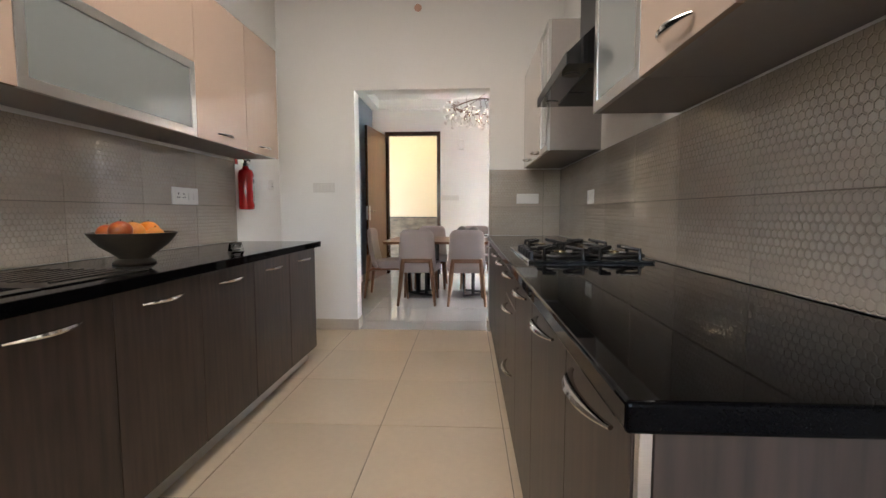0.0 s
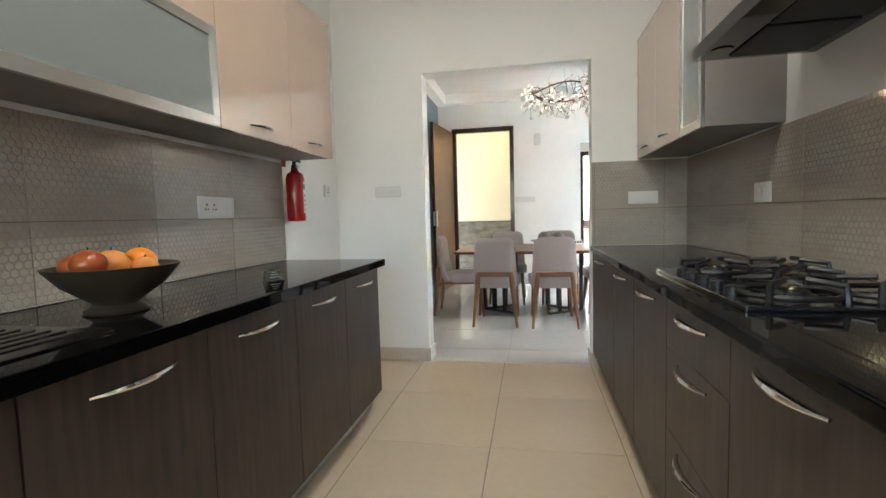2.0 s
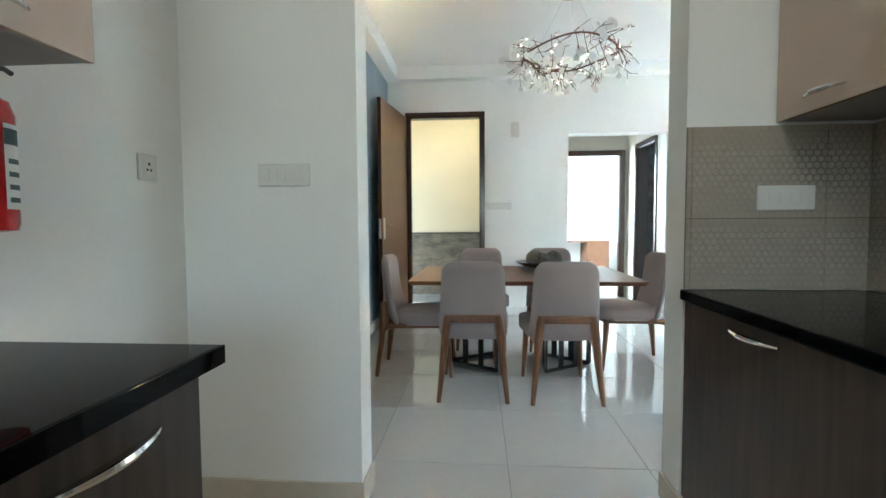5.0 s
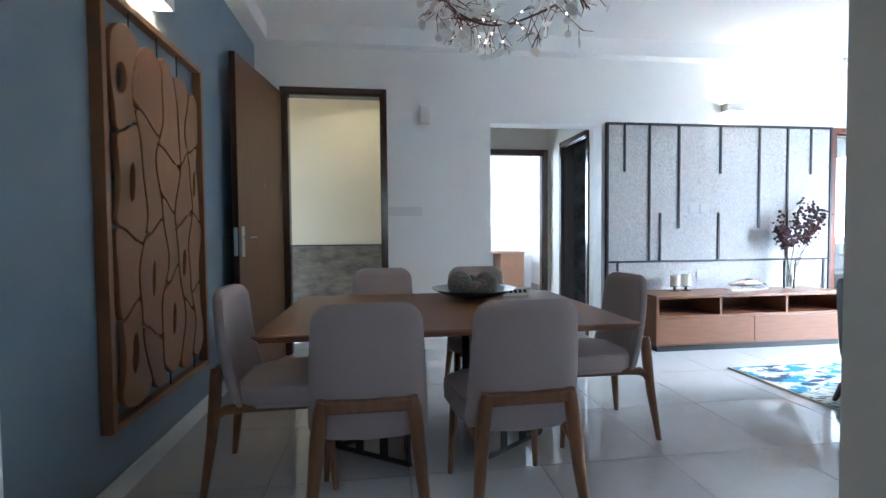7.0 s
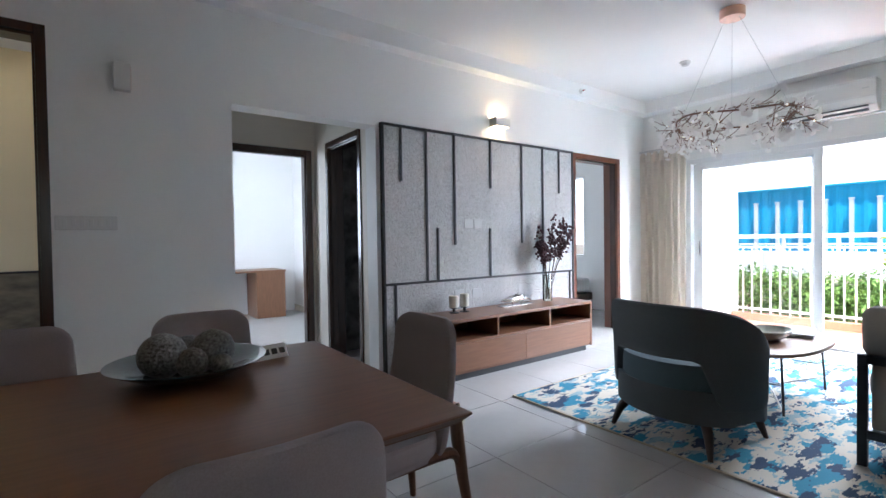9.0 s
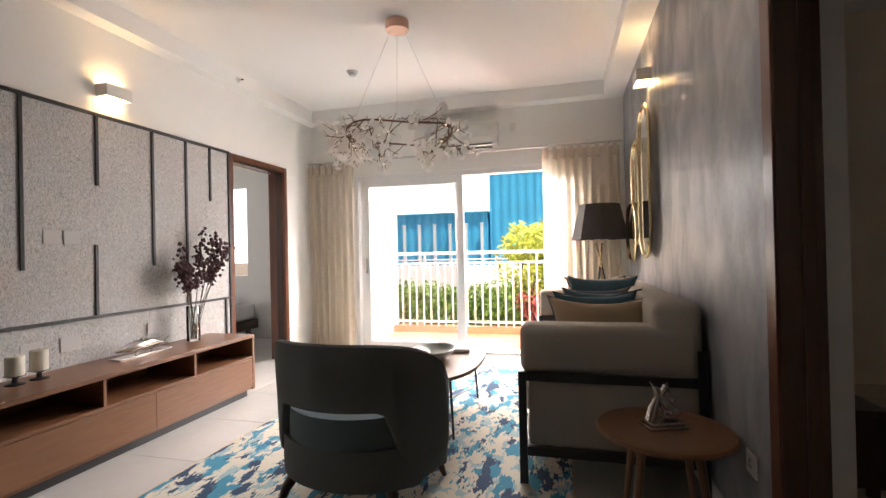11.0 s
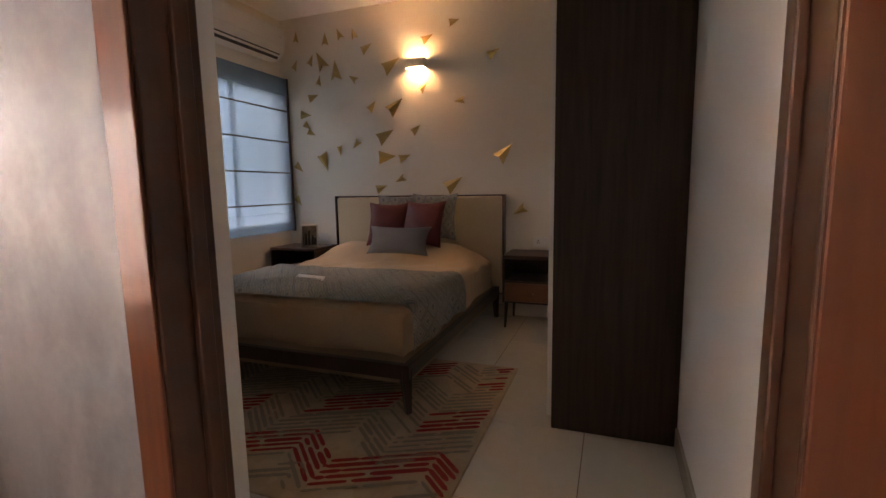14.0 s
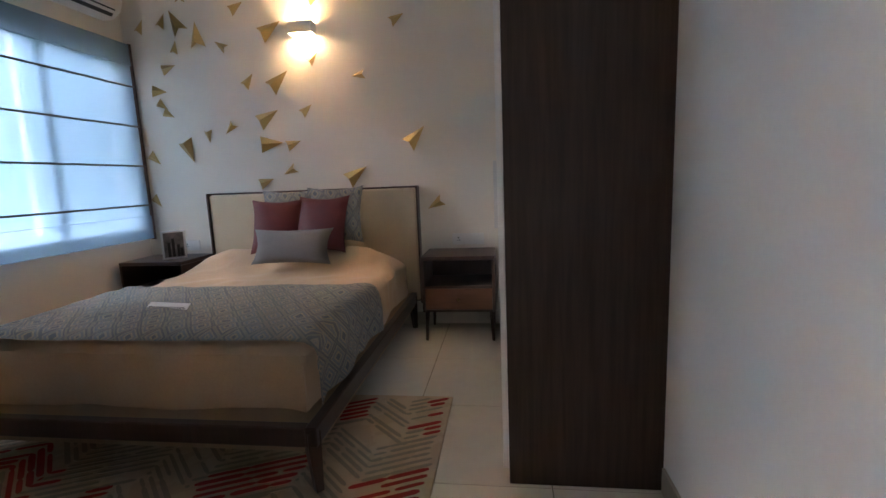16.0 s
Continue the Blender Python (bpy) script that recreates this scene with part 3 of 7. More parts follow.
wall("wall_bedroom_living", [((2.64, 4.66, 0), (6.37, 4.84, LC)), ((1.655, 4.66, 2.20), (2.64, 4.84, LC)), ((1.585, 4.66, 0), (1.655, 4.699, LC))], M["paint"])
wall("wall_plaster_coat", [((2.64, 4.84, 0), (6.22, 4.86, LC)), ((1.655, 4.84, 2.20), (2.64, 4.86, LC))], M["plaster"])
w_blue = wall("wall_blue", [((-1.29, 4.86, 0), (-1.14, 8.58, LC))], M["blue_wall"])
DW = 8.58
wall("wall_entrance", [((-1.29, DW, 0), (-0.90, DW + 0.18, LC)), ((0.0, DW, 0), (1.007, DW + 0.18, LC)), ((-0.90, DW, 2.415), (0.0, DW + 0.18, LC)),
                       ((1.007, DW, 2.155), (2.13, DW + 0.18, LC)), ((2.13, DW, 0), (4.73, DW + 0.18, LC)), ((4.73, DW, 2.15), (5.62, DW + 0.18, LC)),
                       ((5.62, DW, 0), (6.37, DW + 0.18, LC))], M["paint"])
wall("wall_balcony", [((6.22, 4.86, 0), (6.37, 5.45, LC)), ((6.22, 8.01, 0), (6.37, DW, LC)), ((6.22, 5.45, 2.14), (6.37, 8.01, LC))], M["paint"])
# bedroom
wall("wall_bedroom_head", [((1.57, 1.05, 0), (5.37, 1.20, BC))], M["cream"])
wall("wall_bedroom_window", [((5.22, 1.20, 0), (5.37, 1.30, BC)), ((5.22, 2.80, 0), (5.37, 4.70, BC)), ((5.22, 1.30, 0), (5.37, 2.80, 0.86)), ((5.22, 1.30, 2.28), (5.37, 2.80, BC))], M["cream"])
wall("wall_bedroom_west", [((1.571, 1.20, 0), (1.585, 4.70, BC))], M["paint"])
# hall behind the passage opening
wall("wall_hall_west", [((0.86, DW + 0.18, 0), (1.007, 10.0, 2.7))], M["cream"])
wall("wall_hall_east", [((2.13, DW + 0.18, 0), (2.28, 8.90, 2.7)), ((2.13, 9.62, 0), (2.28, 10.0, 2.7)), ((2.13, 8.90, 2.15), (2.28, 9.62, 2.7))], M["cream"])
wall("wall_hall_end", [((0.86, 10.0, 0), (1.17, 10.14, 2.7)), ((2.06, 10.0, 0), (2.28, 10.14, 2.7)), ((1.17, 10.0, 2.13), (2.06, 10.14, 2.7))], M["cream"])
wall("wall_study", [((0.30, 10.14, 0), (0.42, 13.2, 0.9)), ((0.30, 10.14, 2.2), (0.42, 13.2, 2.8)), ((0.30, 10.14, 0.9), (0.42, 11.0, 2.2)), ((0.30, 12.3, 0.9), (0.42, 13.2, 2.2)),
                    ((0.30, 13.2, 0), (3.1, 13.35, 2.8)), ((2.95, 10.14, 0), (3.1, 13.2, 2.8)), ((2.28, 10.0, 0), (3.1, 10.14, 2.8)), ((0.30, 10.0, 0), (0.86, 10.14, 2.8))], M["paint"])
wall("wall_bathroom", [((3.3, 8.76, 0), (3.4, 10.0, 2.7)), ((2.28, 9.72, 0), (3.3, 10.0, 2.7))], M["bath_tile"])
wall("wall_guest", [((4.1, 8.76, 0), (4.2, 12.2, 2.8)), ((4.1, 12.2, 0), (6.9, 12.3, 2.8)), ((6.8, 8.76, 0), (6.9, 10.0, 2.8)), ((6.8, 11.2, 0), (6.9, 12.2, 2.8)),
                    ((6.8, 10.0, 0), (6.9, 11.2, 0.9)), ((6.8, 10.0, 2.2), (6.9, 11.2, 2.8)), ((6.37, 8.66, 0), (6.9, 8.76, 2.8))], M["paint"])
# lobby outside the entrance
wall("wall_lobby", [((-2.6, 10.25, 0.97), (0.80, 10.4, 2.8)), ((-2.75, DW + 0.18, 0), (-2.6, 10.4, 2.8)), ((0.80, DW + 0.18, 0), (0.86, 10.25, 2.8))], M["lobby"])
tagged(part("wainscot", box((-2.6, 10.21, 0), (0.80, 10.25, 0.96), 0), M["stone"]), kind="structure", category="wainscot")
tagged(part("wainscot_cap", box((-2.6, 10.20, 0.96), (0.80, 10.25, 0.975), 0), M["black_metal"]), kind="structure", category="trim")

# ceilings
for nm, lo, hi in (("ceiling_kitchen", (-1.34, -1.65, KC), (1.57, 4.86, KC + 0.1)), ("ceiling_bedroom", (1.57, 1.05, BC), (5.37, 4.70, BC + 0.1)),
                   ("ceiling_hall", (0.3, DW + 0.18, 2.7), (2.28, 10.14, 2.8)), ("ceiling_study", (0.3, 10.0, 2.8), (3.1, 13.35, 2.9)),
                   ("ceiling_bathroom", (2.28, DW + 0.18, 2.7), (3.4, 10.0, 2.8)), ("ceiling_guest", (4.1, DW + 0.18, 2.8), (6.9, 12.3, 2.9)),
                   ("ceiling_lobby", (-2.75, DW + 0.18, 2.8), (0.86, 10.4, 2.9))):
    tagged(part(nm, box(lo, hi), M["ceil"]), kind="structure", category="ceiling")
bm = box((-1.34, 4.86, LC), (6.37, DW + 0.18, LC + 0.1))
box((-1.14, 4.861, 2.80), (-1.00, DW - 0.001, LC), 0, bm=bm)
box((6.05, 5.06, 2.80), (6.22, DW - 0.001, LC), 0, bm=bm)
box((2.75, 4.861, 2.80), (6.22, 5.06, LC), 0, bm=bm)
box((-1.00, DW - 0.13, 2.80), (6.05, DW - 0.001, LC), 0, bm=bm)
tagged(part("ceiling_living", bm, M["ceil"]), kind="structure", category="ceiling")


# floors: a grout bed and the tiles on it
def tiled(name, lo, hi, size, origin, mat, grout, z=0.0, gap=0.004, thick=0.012, holes=()):
    bed = tagged(part(name, box((lo[0], lo[1], z - 0.12), (hi[0], hi[1], z - 0.0025)), grout), kind="structure", category="floor")
    cache = {}
    i0, i1 = math.floor((lo[0] - origin[0]) / size[0]), math.ceil((hi[0] - origin[0]) / size[0])
    j0, j1 = math.floor((lo[1] - origin[1]) / size[1]), math.ceil((hi[1] - origin[1]) / size[1])
    for i in range(i0, i1):
        for j in range(j0, j1):
            x0, x1 = max(lo[0], origin[0] + i * size[0]), min(hi[0], origin[0] + (i + 1) * size[0])
            y0, y1 = max(lo[1], origin[1] + j * size[1]), min(hi[1], origin[1] + (j + 1) * size[1])
            if x1 - x0 < 0.01 or y1 - y0 < 0.01:
                continue
            key = (round(x1 - x0, 3), round(y1 - y0, 3))
            if key not in cache:
                me = bpy.data.meshes.new("floor_tile")
                b = box((-key[0] / 2 + gap / 2, -key[1] / 2 + gap / 2, -thick), (key[0] / 2 - gap / 2, key[1] / 2 - gap / 2, 0), 0.0012, 1)
                b.to_mesh(me)
                b.free()
                me.materials.append(mat)
                cache[key] = me
            t = new("floor_tile", cache[key])
            t.location = ((x0 + x1) / 2, (y0 + y1) / 2, z)
            t.parent = bed
    return bed


def skirting(name, runs, mat, h=0.10, d=0.012):
    bm = bmesh.new()
    for (x0, y0), (x1, y1), (nx, ny) in runs:
        box((min(x0, x1, x0 + nx * d, x1 + nx * d), min(y0, y1, y0 + ny * d, y1 + ny * d), 0.001), (max(x0, x1, x0 + nx * d, x1 + nx * d), max(y0, y1, y0 + ny * d, y1 + ny * d), h), 0.002, 1, bm=bm)
    tagged(part(name, bm, mat), kind="structure", category="baseboard")


skirting("baseboard_kitchen", [((-1.19, 4.70), (-0.503, 4.70), (0, -1)), ((-0.503, 4.69), (-0.503, 4.862), (1, 0)), ((0.684, 4.688), (0.684, 4.862), (-1, 0)), ((0.684, 4.70), (0.75, 4.70), (0, -1))], M["skirt"])
skirting("baseboard_living", [((-1.14, 4.88), (-1.14, 8.57), (1, 0)), ((0.03, DW), (1.007, DW), (0, -1)), ((2.68, 4.86), (6.2, 4.86), (0, 1)), ((5.68, DW), (6.2, DW), (0, -1)), ((-1.13, 4.86), (-0.503, 4.86), (0, 1)), ((0.684, 4.86), (1.64, 4.86), (0, 1))], M["skirt_white"])
skirting("baseboard_bedroom", [((1.585, 3.2), (1.585, 4.69), (1, 0)), ((2.75, 1.20), (5.2, 1.20), (0, 1)), ((5.22, 1.22), (5.22, 4.69), (-1, 0))], M["skirt"])
skirting("baseboard_hall", [((1.007, 8.77), (1.007, 9.99), (1, 0)), ((2.95, 10.2), (2.95, 13.2), (-1, 0))], M["skirt"])


# door frames
def door_frame(name, axis, at, a0, a1, top, depth, mat, trim, width=0.055, mat2=None):
    """A lined doorway through a wall: two posts and a head, with a raised inner stop."""
    f = thing(name, kind="structure", category="door frame")
    d0, d1 = at
    def b(nm, p0, p1, q0, q1, z0, z1, mm, bev=0.004):
        lo, hi = ((p0, q0, z0), (p1, q1, z1)) if axis == "x" else ((q0, p0, z0), (q1, p1, z1))
        bx(nm, lo, hi, mm, f, bev)
    mid = (d0 + d1) / 2
    b("post", a0, a0 + width, d0, d1, 0.001, top, mat)
    b("post", a1 - width, a1, d0, d1, 0.001, top, mat)
    b("head", a0 + width, a1 - width, d0, d1, top - width, top, mat)
    b("door_stop", a0 + width, a0 + width + 0.014, d0 + 0.03, mid, 0.001, top - width, mat2 or mat, 0.003)
    b("door_stop", a1 - width - 0.014, a1 - width, d0 + 0.03, mid, 0.001, top - width, mat2 or mat, 0.003)
    b("door_stop", a0 + width + 0.014, a1 - width - 0.014, d0 + 0.03, mid, top - width - 0.014, top - width, mat2 or mat, 0.003)
    if trim:
        for dd, sg in ((d0, -1), (d1, 1)):
            q0, q1 = sorted((dd, dd + sg * 0.012))
            b("architrave", a0 - 0.015, a0 + width * 0.55, q0, q1, 0.001, top + 0.02, mat2 or mat)
            b("architrave", a1 - width * 0.55, a1 + 0.015, q0, q1, 0.001, top + 0.02, mat2 or mat)
            b("architrave", a0 + width * 0.55, a1 - width * 0.55, q0, q1, top - width * 0.6, top + 0.02, mat2 or mat)
    return f


door_frame("door_frame_entrance", "x", (DW - 0.012, DW + 0.192), -0.93, 0.025, 2.44, 0.18, M["door_dark"], False, 0.05)
door_frame("door_frame_guest", "x", (DW - 0.012, DW + 0.192), 4.70, 5.65, 2.185, 0.18, M["door_red"], False, 0.06, M["door_dark"])
fb_ = door_frame("door_frame_bedroom", "x", (4.745, 4.872), 1.635, 2.66, 2.24, 0.18, M["door_mid"], False, 0.07, M["door_mid"])
for lo, hi in (((2.592, 4.8722, 0.001), (2.662, 4.880, 2.242)), ((1.633, 4.8722, 0.001), (1.703, 4.880, 2.242)), ((1.703, 4.8722, 2.172), (2.592, 4.880, 2.242))):
    bx("face_trim", lo, hi, M["door_red"], fb_, 0.003)
door_frame("door_frame_bath", "y", (2.118, 2.292), 8.86, 9.66, 2.19, 0.16, M["door_dark"], False, 0.06)
door_frame("door_frame_study", "x", (9.988, 10.152), 1.13, 2.10, 2.17, 0.16, M["door_dark"], False, 0.06)

# floors last in the structure
tiled("floor_kitchen", (-1.34, -1.65), (1.57, 4.73), (0.612, 0.625), (0.062, 4.08), M["tile_kitchen"], M["grout"])
tiled("floor_living", (-1.34, 4.73), (6.50, 10.25), (0.625, 0.627), (0.08, 6.31), M["tile_white"], M["grout_grey"])
tiled("floor_bedroom", (1.585, 1.05), (5.37, 4.73), (0.625, 0.627), (1.99, 3.205), M["tile_bed"], M["grout"], z=0.0005)
for nm, lo, hi in (("floor_study", (0.3, 10.25), (4.1, 13.35)), ("floor_guest", (4.1, 10.25), (6.9, 12.3)), ("floor_lobby", (-2.75, 8.58), (-1.34, 10.4)), ("floor_guest_side", (6.5, 8.66), (6.9, 10.25)), ("floor_lobby_end", (-1.34, 10.25), (0.3, 10.4))):
    tagged(part(nm, box((*lo, -0.12), (*hi, -0.001)), M["tile_white"]), kind="structure", category="floor")


# ---- kitchen ----
def bow_handle(parent, length, m, mat):
    """An arched bar pull, thicker in the middle, standing off its door."""
    pts, rad = [], []
    for k in range(13):
        u = k / 12
        pts.append((0, (u - 0.5) * length, 0.004 + 0.024 * math.sin(math.pi * u) ** 0.8))
        rad.append(0.0035 + 0.0055 * math.sin(math.pi * u))
    bm = tube(pts, rad, 8, flat=1.3)
    bmesh.ops.transform(bm, matrix=m, verts=bm.verts)
    return part("handle", bm, mat, parent, "arched chrome handle", True)


def base_cabinet(side, y0, y1, drawers=0):
    """A floor unit with a recessed plinth, one door or a stack of drawers, fronts facing the aisle."""
    s = 1 if side == "west" else -1
    xb, xf = (-1.188, -0.612) if s > 0 else (1.305, 0.705)
    c = thing("base_cabinet", (xb + xf) / 2, (y0 + y1) / 2, 0, 0, "dark oak laminate base cabinet with %s below the worktop" % ("three drawers" if drawers else "one door"),
              "cabinet", "kitchen base cabinets")
    hx, hy = abs(xf - xb) / 2, (y1 - y0) / 2
    bx("body", (-hx, -hy + 0.0005, 0.10), (hx, hy - 0.0005, 0.828 if s < 0 or y0 > 1.9 or y1 < 1.0 else 0.62), M["laminate"], c, 0.001)
    px = s * (hx - 0.05)
    bx("plinth", (min(-s * hx, px), -hy, 0.001), (max(-s * hx, px), hy, 0.10), M["alu"], c, 0.001, "brushed aluminium plinth")
    f0, f1 = sorted((s * hx, s * (hx + 0.019)))
    zs = [(0.105, 0.822)] if not drawers else [(0.105, 0.400), (0.404, 0.672), (0.676, 0.822)]
    for z0, z1 in zs:
        d = bx("drawer_front" if drawers else "door", (f0, -hy + 0.002, z0), (f1, hy - 0.002, z1), M["laminate"], c, 0.0015)
        bow_handle(d, 0.225, pose(s * (hx + 0.019), 0.0, z1 - (0.062 if s > 0 else 0.032), 0, 90 * s, 0), M["chrome"])
    return c


for k in range(11):
    base_cabinet("west", 3.83 - 0.47 * (k + 1), 3.83 - 0.47 * k)
for y0, y1, dr in ((3.86, 4.69, 0), (3.38, 3.86, 0), (2.90, 3.38, 0), (2.42, 2.90, 3), (1.95, 2.42, 0), (1.48, 1.95, 0), (1.125, 1.48, 0)):
    base_cabinet("east", y0, y1, dr)
side = thing("cabinet_end_panel", 1.0, 1.117, 0, 0, "grey oak laminate end panel closing the cabinet run", "panel")
bx("panel", (-0.295, -0.008, 0.001), (0.305, 0.006, 0.828), M["laminate"], side, 0.001)
bx("edge_strip", (-0.312, -0.008, 0.001), (-0.297, 0.006, 0.828), M["alu"], side, 0.001)

wt = thing("worktop", -0.877, 1.25, 0.83, 0, "polished black granite worktop with a sink cut into it", "worktop")
bm = bmesh.new()
for lo, hi in (((-0.311, 0.52, 0), (0.312, 2.61, 0.032)), ((-0.311, -2.61, 0), (0.312, -0.10, 0.032)), ((-0.311, -0.10, 0), (-0.193, 0.52, 0.032)), ((0.187, -0.10, 0), (0.312, 0.52, 0.032))):
    box(lo, hi, 0.0, bm=bm)
part("slab", bm, M["granite"], wt)
bx("edge_lip", (0.312, -2.61, -0.006), (0.318, 2.616, 0.0315), M["granite"], wt, 0.002)
wt2 = thing("worktop", 0.988, 2.9, 0.83, 0, "polished black granite worktop holding the gas hob", "worktop")
bx("slab", (-0.318, -1.80, -0.006), (0.317, 1.798, 0.032), M["granite"], wt2, 0.006, seg=3)

# sink with draining board
sk = thing("kitchen_sink", -0.88, 1.46, 0.83, 0, "dark stainless steel sink with a ribbed draining board", "sink")
bm = bmesh.new()
box((-0.19, -0.31, -0.17), (0.19, 0.31, -0.165), bm=bm)
for lo, hi in (((-0.19, -0.31, -0.165), (-0.185, 0.31, 0.0325)), ((0.185, -0.31, -0.165), (0.19, 0.31, 0.0325)), ((-0.185, -0.31, -0.165), (0.185, -0.305, 0.0325)), ((-0.185, 0.305, -0.165), (0.185, 0.31, 0.0325))):
    box(lo, hi, 0, bm=bm)
part("basin", bm, M["steel"], sk)
bm = bmesh.new()
for lo, hi in (((-0.235, -0.36, 0.0325), (-0.19, 0.31, 0.0365)), ((0.19, -0.36, 0.0325), (0.235, 0.31, 0.0365)), ((-0.19, -0.36, 0.0325), (0.19, -0.31, 0.0365))):
    box(lo, hi, 0.001, 1, bm=bm)
part("rim", bm, M["steel"], sk)
part("draining_board", prism(rounded(0.47, 0.44, 0.03, 6, 0, 0.53), 0.0325, 0.0365, bevel=0.001), M["steel"], sk, smooth=True)
part("drain_hole", lathe([(0.04, -0.1645), (0.04, -0.161), (0.03, -0.1605)], 20), M["chrome"], sk)
for k in range(9):
    bx("drain_rib", (-0.17 + k * 0.042, 0.40, 0.0365), (-0.156 + k * 0.042, 0.71, 0.0405), M["steel"], sk, 0.002)
fc = thing("kitchen_tap", -1.13, 1.46, 0.864, 0, "chrome swan-neck kitchen tap behind the sink", "tap")
part("spout", tube([(0, 0, 0), (0, 0, 0.22), (0.03, 0, 0.28), (0.09, 0, 0.30), (0.15, 0, 0.27), (0.17, 0, 0.21)], 0.011, 10), M["chrome"], fc, smooth=True)
part("collar", lathe([(0.026, 0), (0.026, 0.012), (0.014, 0.02)], 20), M["chrome"], fc, smooth=True)
part("lever", tube([(0, 0, 0.06), (0.0, 0.06, 0.08)], 0.006, 8), M["chrome"], fc, smooth=True)


# backsplash tiles, each a piece of its wall
def wall_tiles(parent, axis, fixed, sgn, a0, a1, step, origin, rows):
    cache = {}
    k0, k1 = math.floor((a0 - origin) / step), math.ceil((a1 - origin) / step)
    for k in range(k0, k1):
        p, q = max(a0, origin + k * step), min(a1, origin + (k + 1) * step)
        if q - p < 0.015:
            continue
        for z0, z1 in rows:
            key = (round(q - p, 3), round(z1 - z0, 3))
            if key not in cache:
                w, h = key
                lo, hi = ((-w / 2 + 0.0015, -0.004, -h / 2 + 0.0015), (w / 2 - 0.0015, 0.004, h / 2 - 0.0015)) if axis == "x" else ((-0.004, -w / 2 + 0.0015, -h / 2 + 0.0015), (0.004, w / 2 - 0.0015, h / 2 - 0.0015))
                b = box(lo, hi, 0.001, 1)
                me = bpy.data.meshes.new("wall_tile")
                b.to_mesh(me)
                b.free()
                me.materials.append(M["wall_tile"])
                cache[key] = me
            t = new("wall_tile", cache[key])
            mid = (p + q) / 2
            t.location = (mid, fixed + sgn * 0.006, (z0 + z1) / 2) if axis == "x" else (fixed + sgn * 0.006, mid, (z0 + z1) / 2)
            t.parent = parent


def grout_bed(name, lo, hi):
    tagged(part(name, box(lo, hi), M["grout"]), kind="structure", category="trim")


ROWS_Z = [(0.863, 1.114), (1.114, 1.436)]
grout_bed("tile_bed_west", (-1.19, -1.3, 0.863), (-1.1865, 3.878, 1.436))
grout_bed("tile_bed_east", (1.3035, 0.2, 0.863), (1.307, 4.70, 1.436))
grout_bed("tile_bed_north", (0.684, 4.6965, 0.863), (1.3035, 4.70, 1.436))

# upper cabinets
def upper(side, y0, y1, z0, z1, front, handle=0):
    s = 1 if side == "west" else -1
    xb, xf = (-1.189, -0.905) if s > 0 else (1.306, 0.998)
    kind = {"gloss": "blush gloss laminate door", "glass": "frosted glass door in aluminium"}[front]
    c = thing("wall_cabinet", (xb + xf) / 2, (y0 + y1) / 2, z0, 0, "kitchen wall cabinet with a " + kind, "cabinet", "kitchen wall cabinets")
    hx, hy, h = abs(xf - xb) / 2, (y1 - y0) / 2, z1 - z0
    bx("body", (-hx, -hy + 0.0005, 0), (hx, hy - 0.0005, h), M["carcass"], c, 0.001)
    f0, f1 = sorted((s * hx, s * (hx + 0.018)))
    if front == "gloss":
        d = bx("door", (f0, -hy + 0.0015, -0.002), (f1, hy - 0.0015, h), M["gloss"], c, 0.0015)
        if handle:
            bow_handle(d, 0.17, pose(s * (hx + 0.018), handle * 0.0, 0.045, 0, 90 * s, 0), M["chrome"])
    else:
        d = thing("door")
        d.parent = c
        fr = 0.038
        for nm, lo, hi in (("rail", (f0, -hy + 0.0015, -0.002), (f1, hy - 0.0015, fr)), ("rail", (f0, -hy + 0.0015, h - fr), (f1, hy - 0.0015, h)),
                           ("stile", (f0, -hy + 0.0015, fr), (f1, -hy + fr, h - fr)), ("stile", (f0, hy - fr, fr), (f1, hy - 0.0015, h - fr))):
            bx(nm, lo, hi, M["alu"], d, 0.001)
        g0, g1 = sorted((s * (hx + 0.004), s * (hx + 0.013)))
        bx("pane", (g0, -hy + fr, fr), (g1, hy - fr, h - fr), M["frost"], d, 0.0, "frosted grey glass pane")
    return c


Z0, ZM, Z1 = 1.457, 1.826, 2.225
upper("west", 3.478, 3.955, Z0, Z1, "gloss", 1)
upper("west", 2.94, 3.478, Z0, Z1, "gloss", 1)
upper("west", 1.99, 2.94, Z0, ZM, "glass")
upper("west", 1.99, 2.94, ZM, Z1, "gloss")
upper("west", 1.45, 1.99, Z0, Z1, "gloss", 1)
upper("west", 0.90, 1.45, Z0, Z1, "gloss", 1)
upper("west", 0.0, 0.90, Z0, Z1, "gloss")
upper("east", 4.24, 4.695, 1.447, Z1, "gloss", 1)
upper("east", 3.80, 4.24, 1.447, Z1, "gloss", 1)
upper("east", 3.51, 3.80, 1.447, Z1, "glass")
upper("east", 1.976, 2.46, 1.447, Z1, "glass")
upper("east", 1.50, 1.976, 1.447, Z1, "gloss", 1)
upper("east", 1.02, 1.50, 1.447, Z1, "gloss", 1)
upper("east", 0.3, 1.02, 1.447, Z1, "gloss", 1)

# cooker hood
hd = thing("cooker_hood", 1.06, 2.985, 1.665, 0, "black sloping cooker hood with two round lamps over the hob", "cooker hood")
bm = bmesh.new()
prof = [(0.246, 0.0), (0.246, 0.20), (0.0, 0.20), (-0.165, 0.045), (-0.165, 0.0)]
a = [bm.verts.new((x, -0.44, z)) for x, z in prof]
b = [bm.verts.new((x, 0.34, z)) for x, z in prof]
bm.faces.new(a)
bm.faces.new(b[::-1])
for k in range(5):
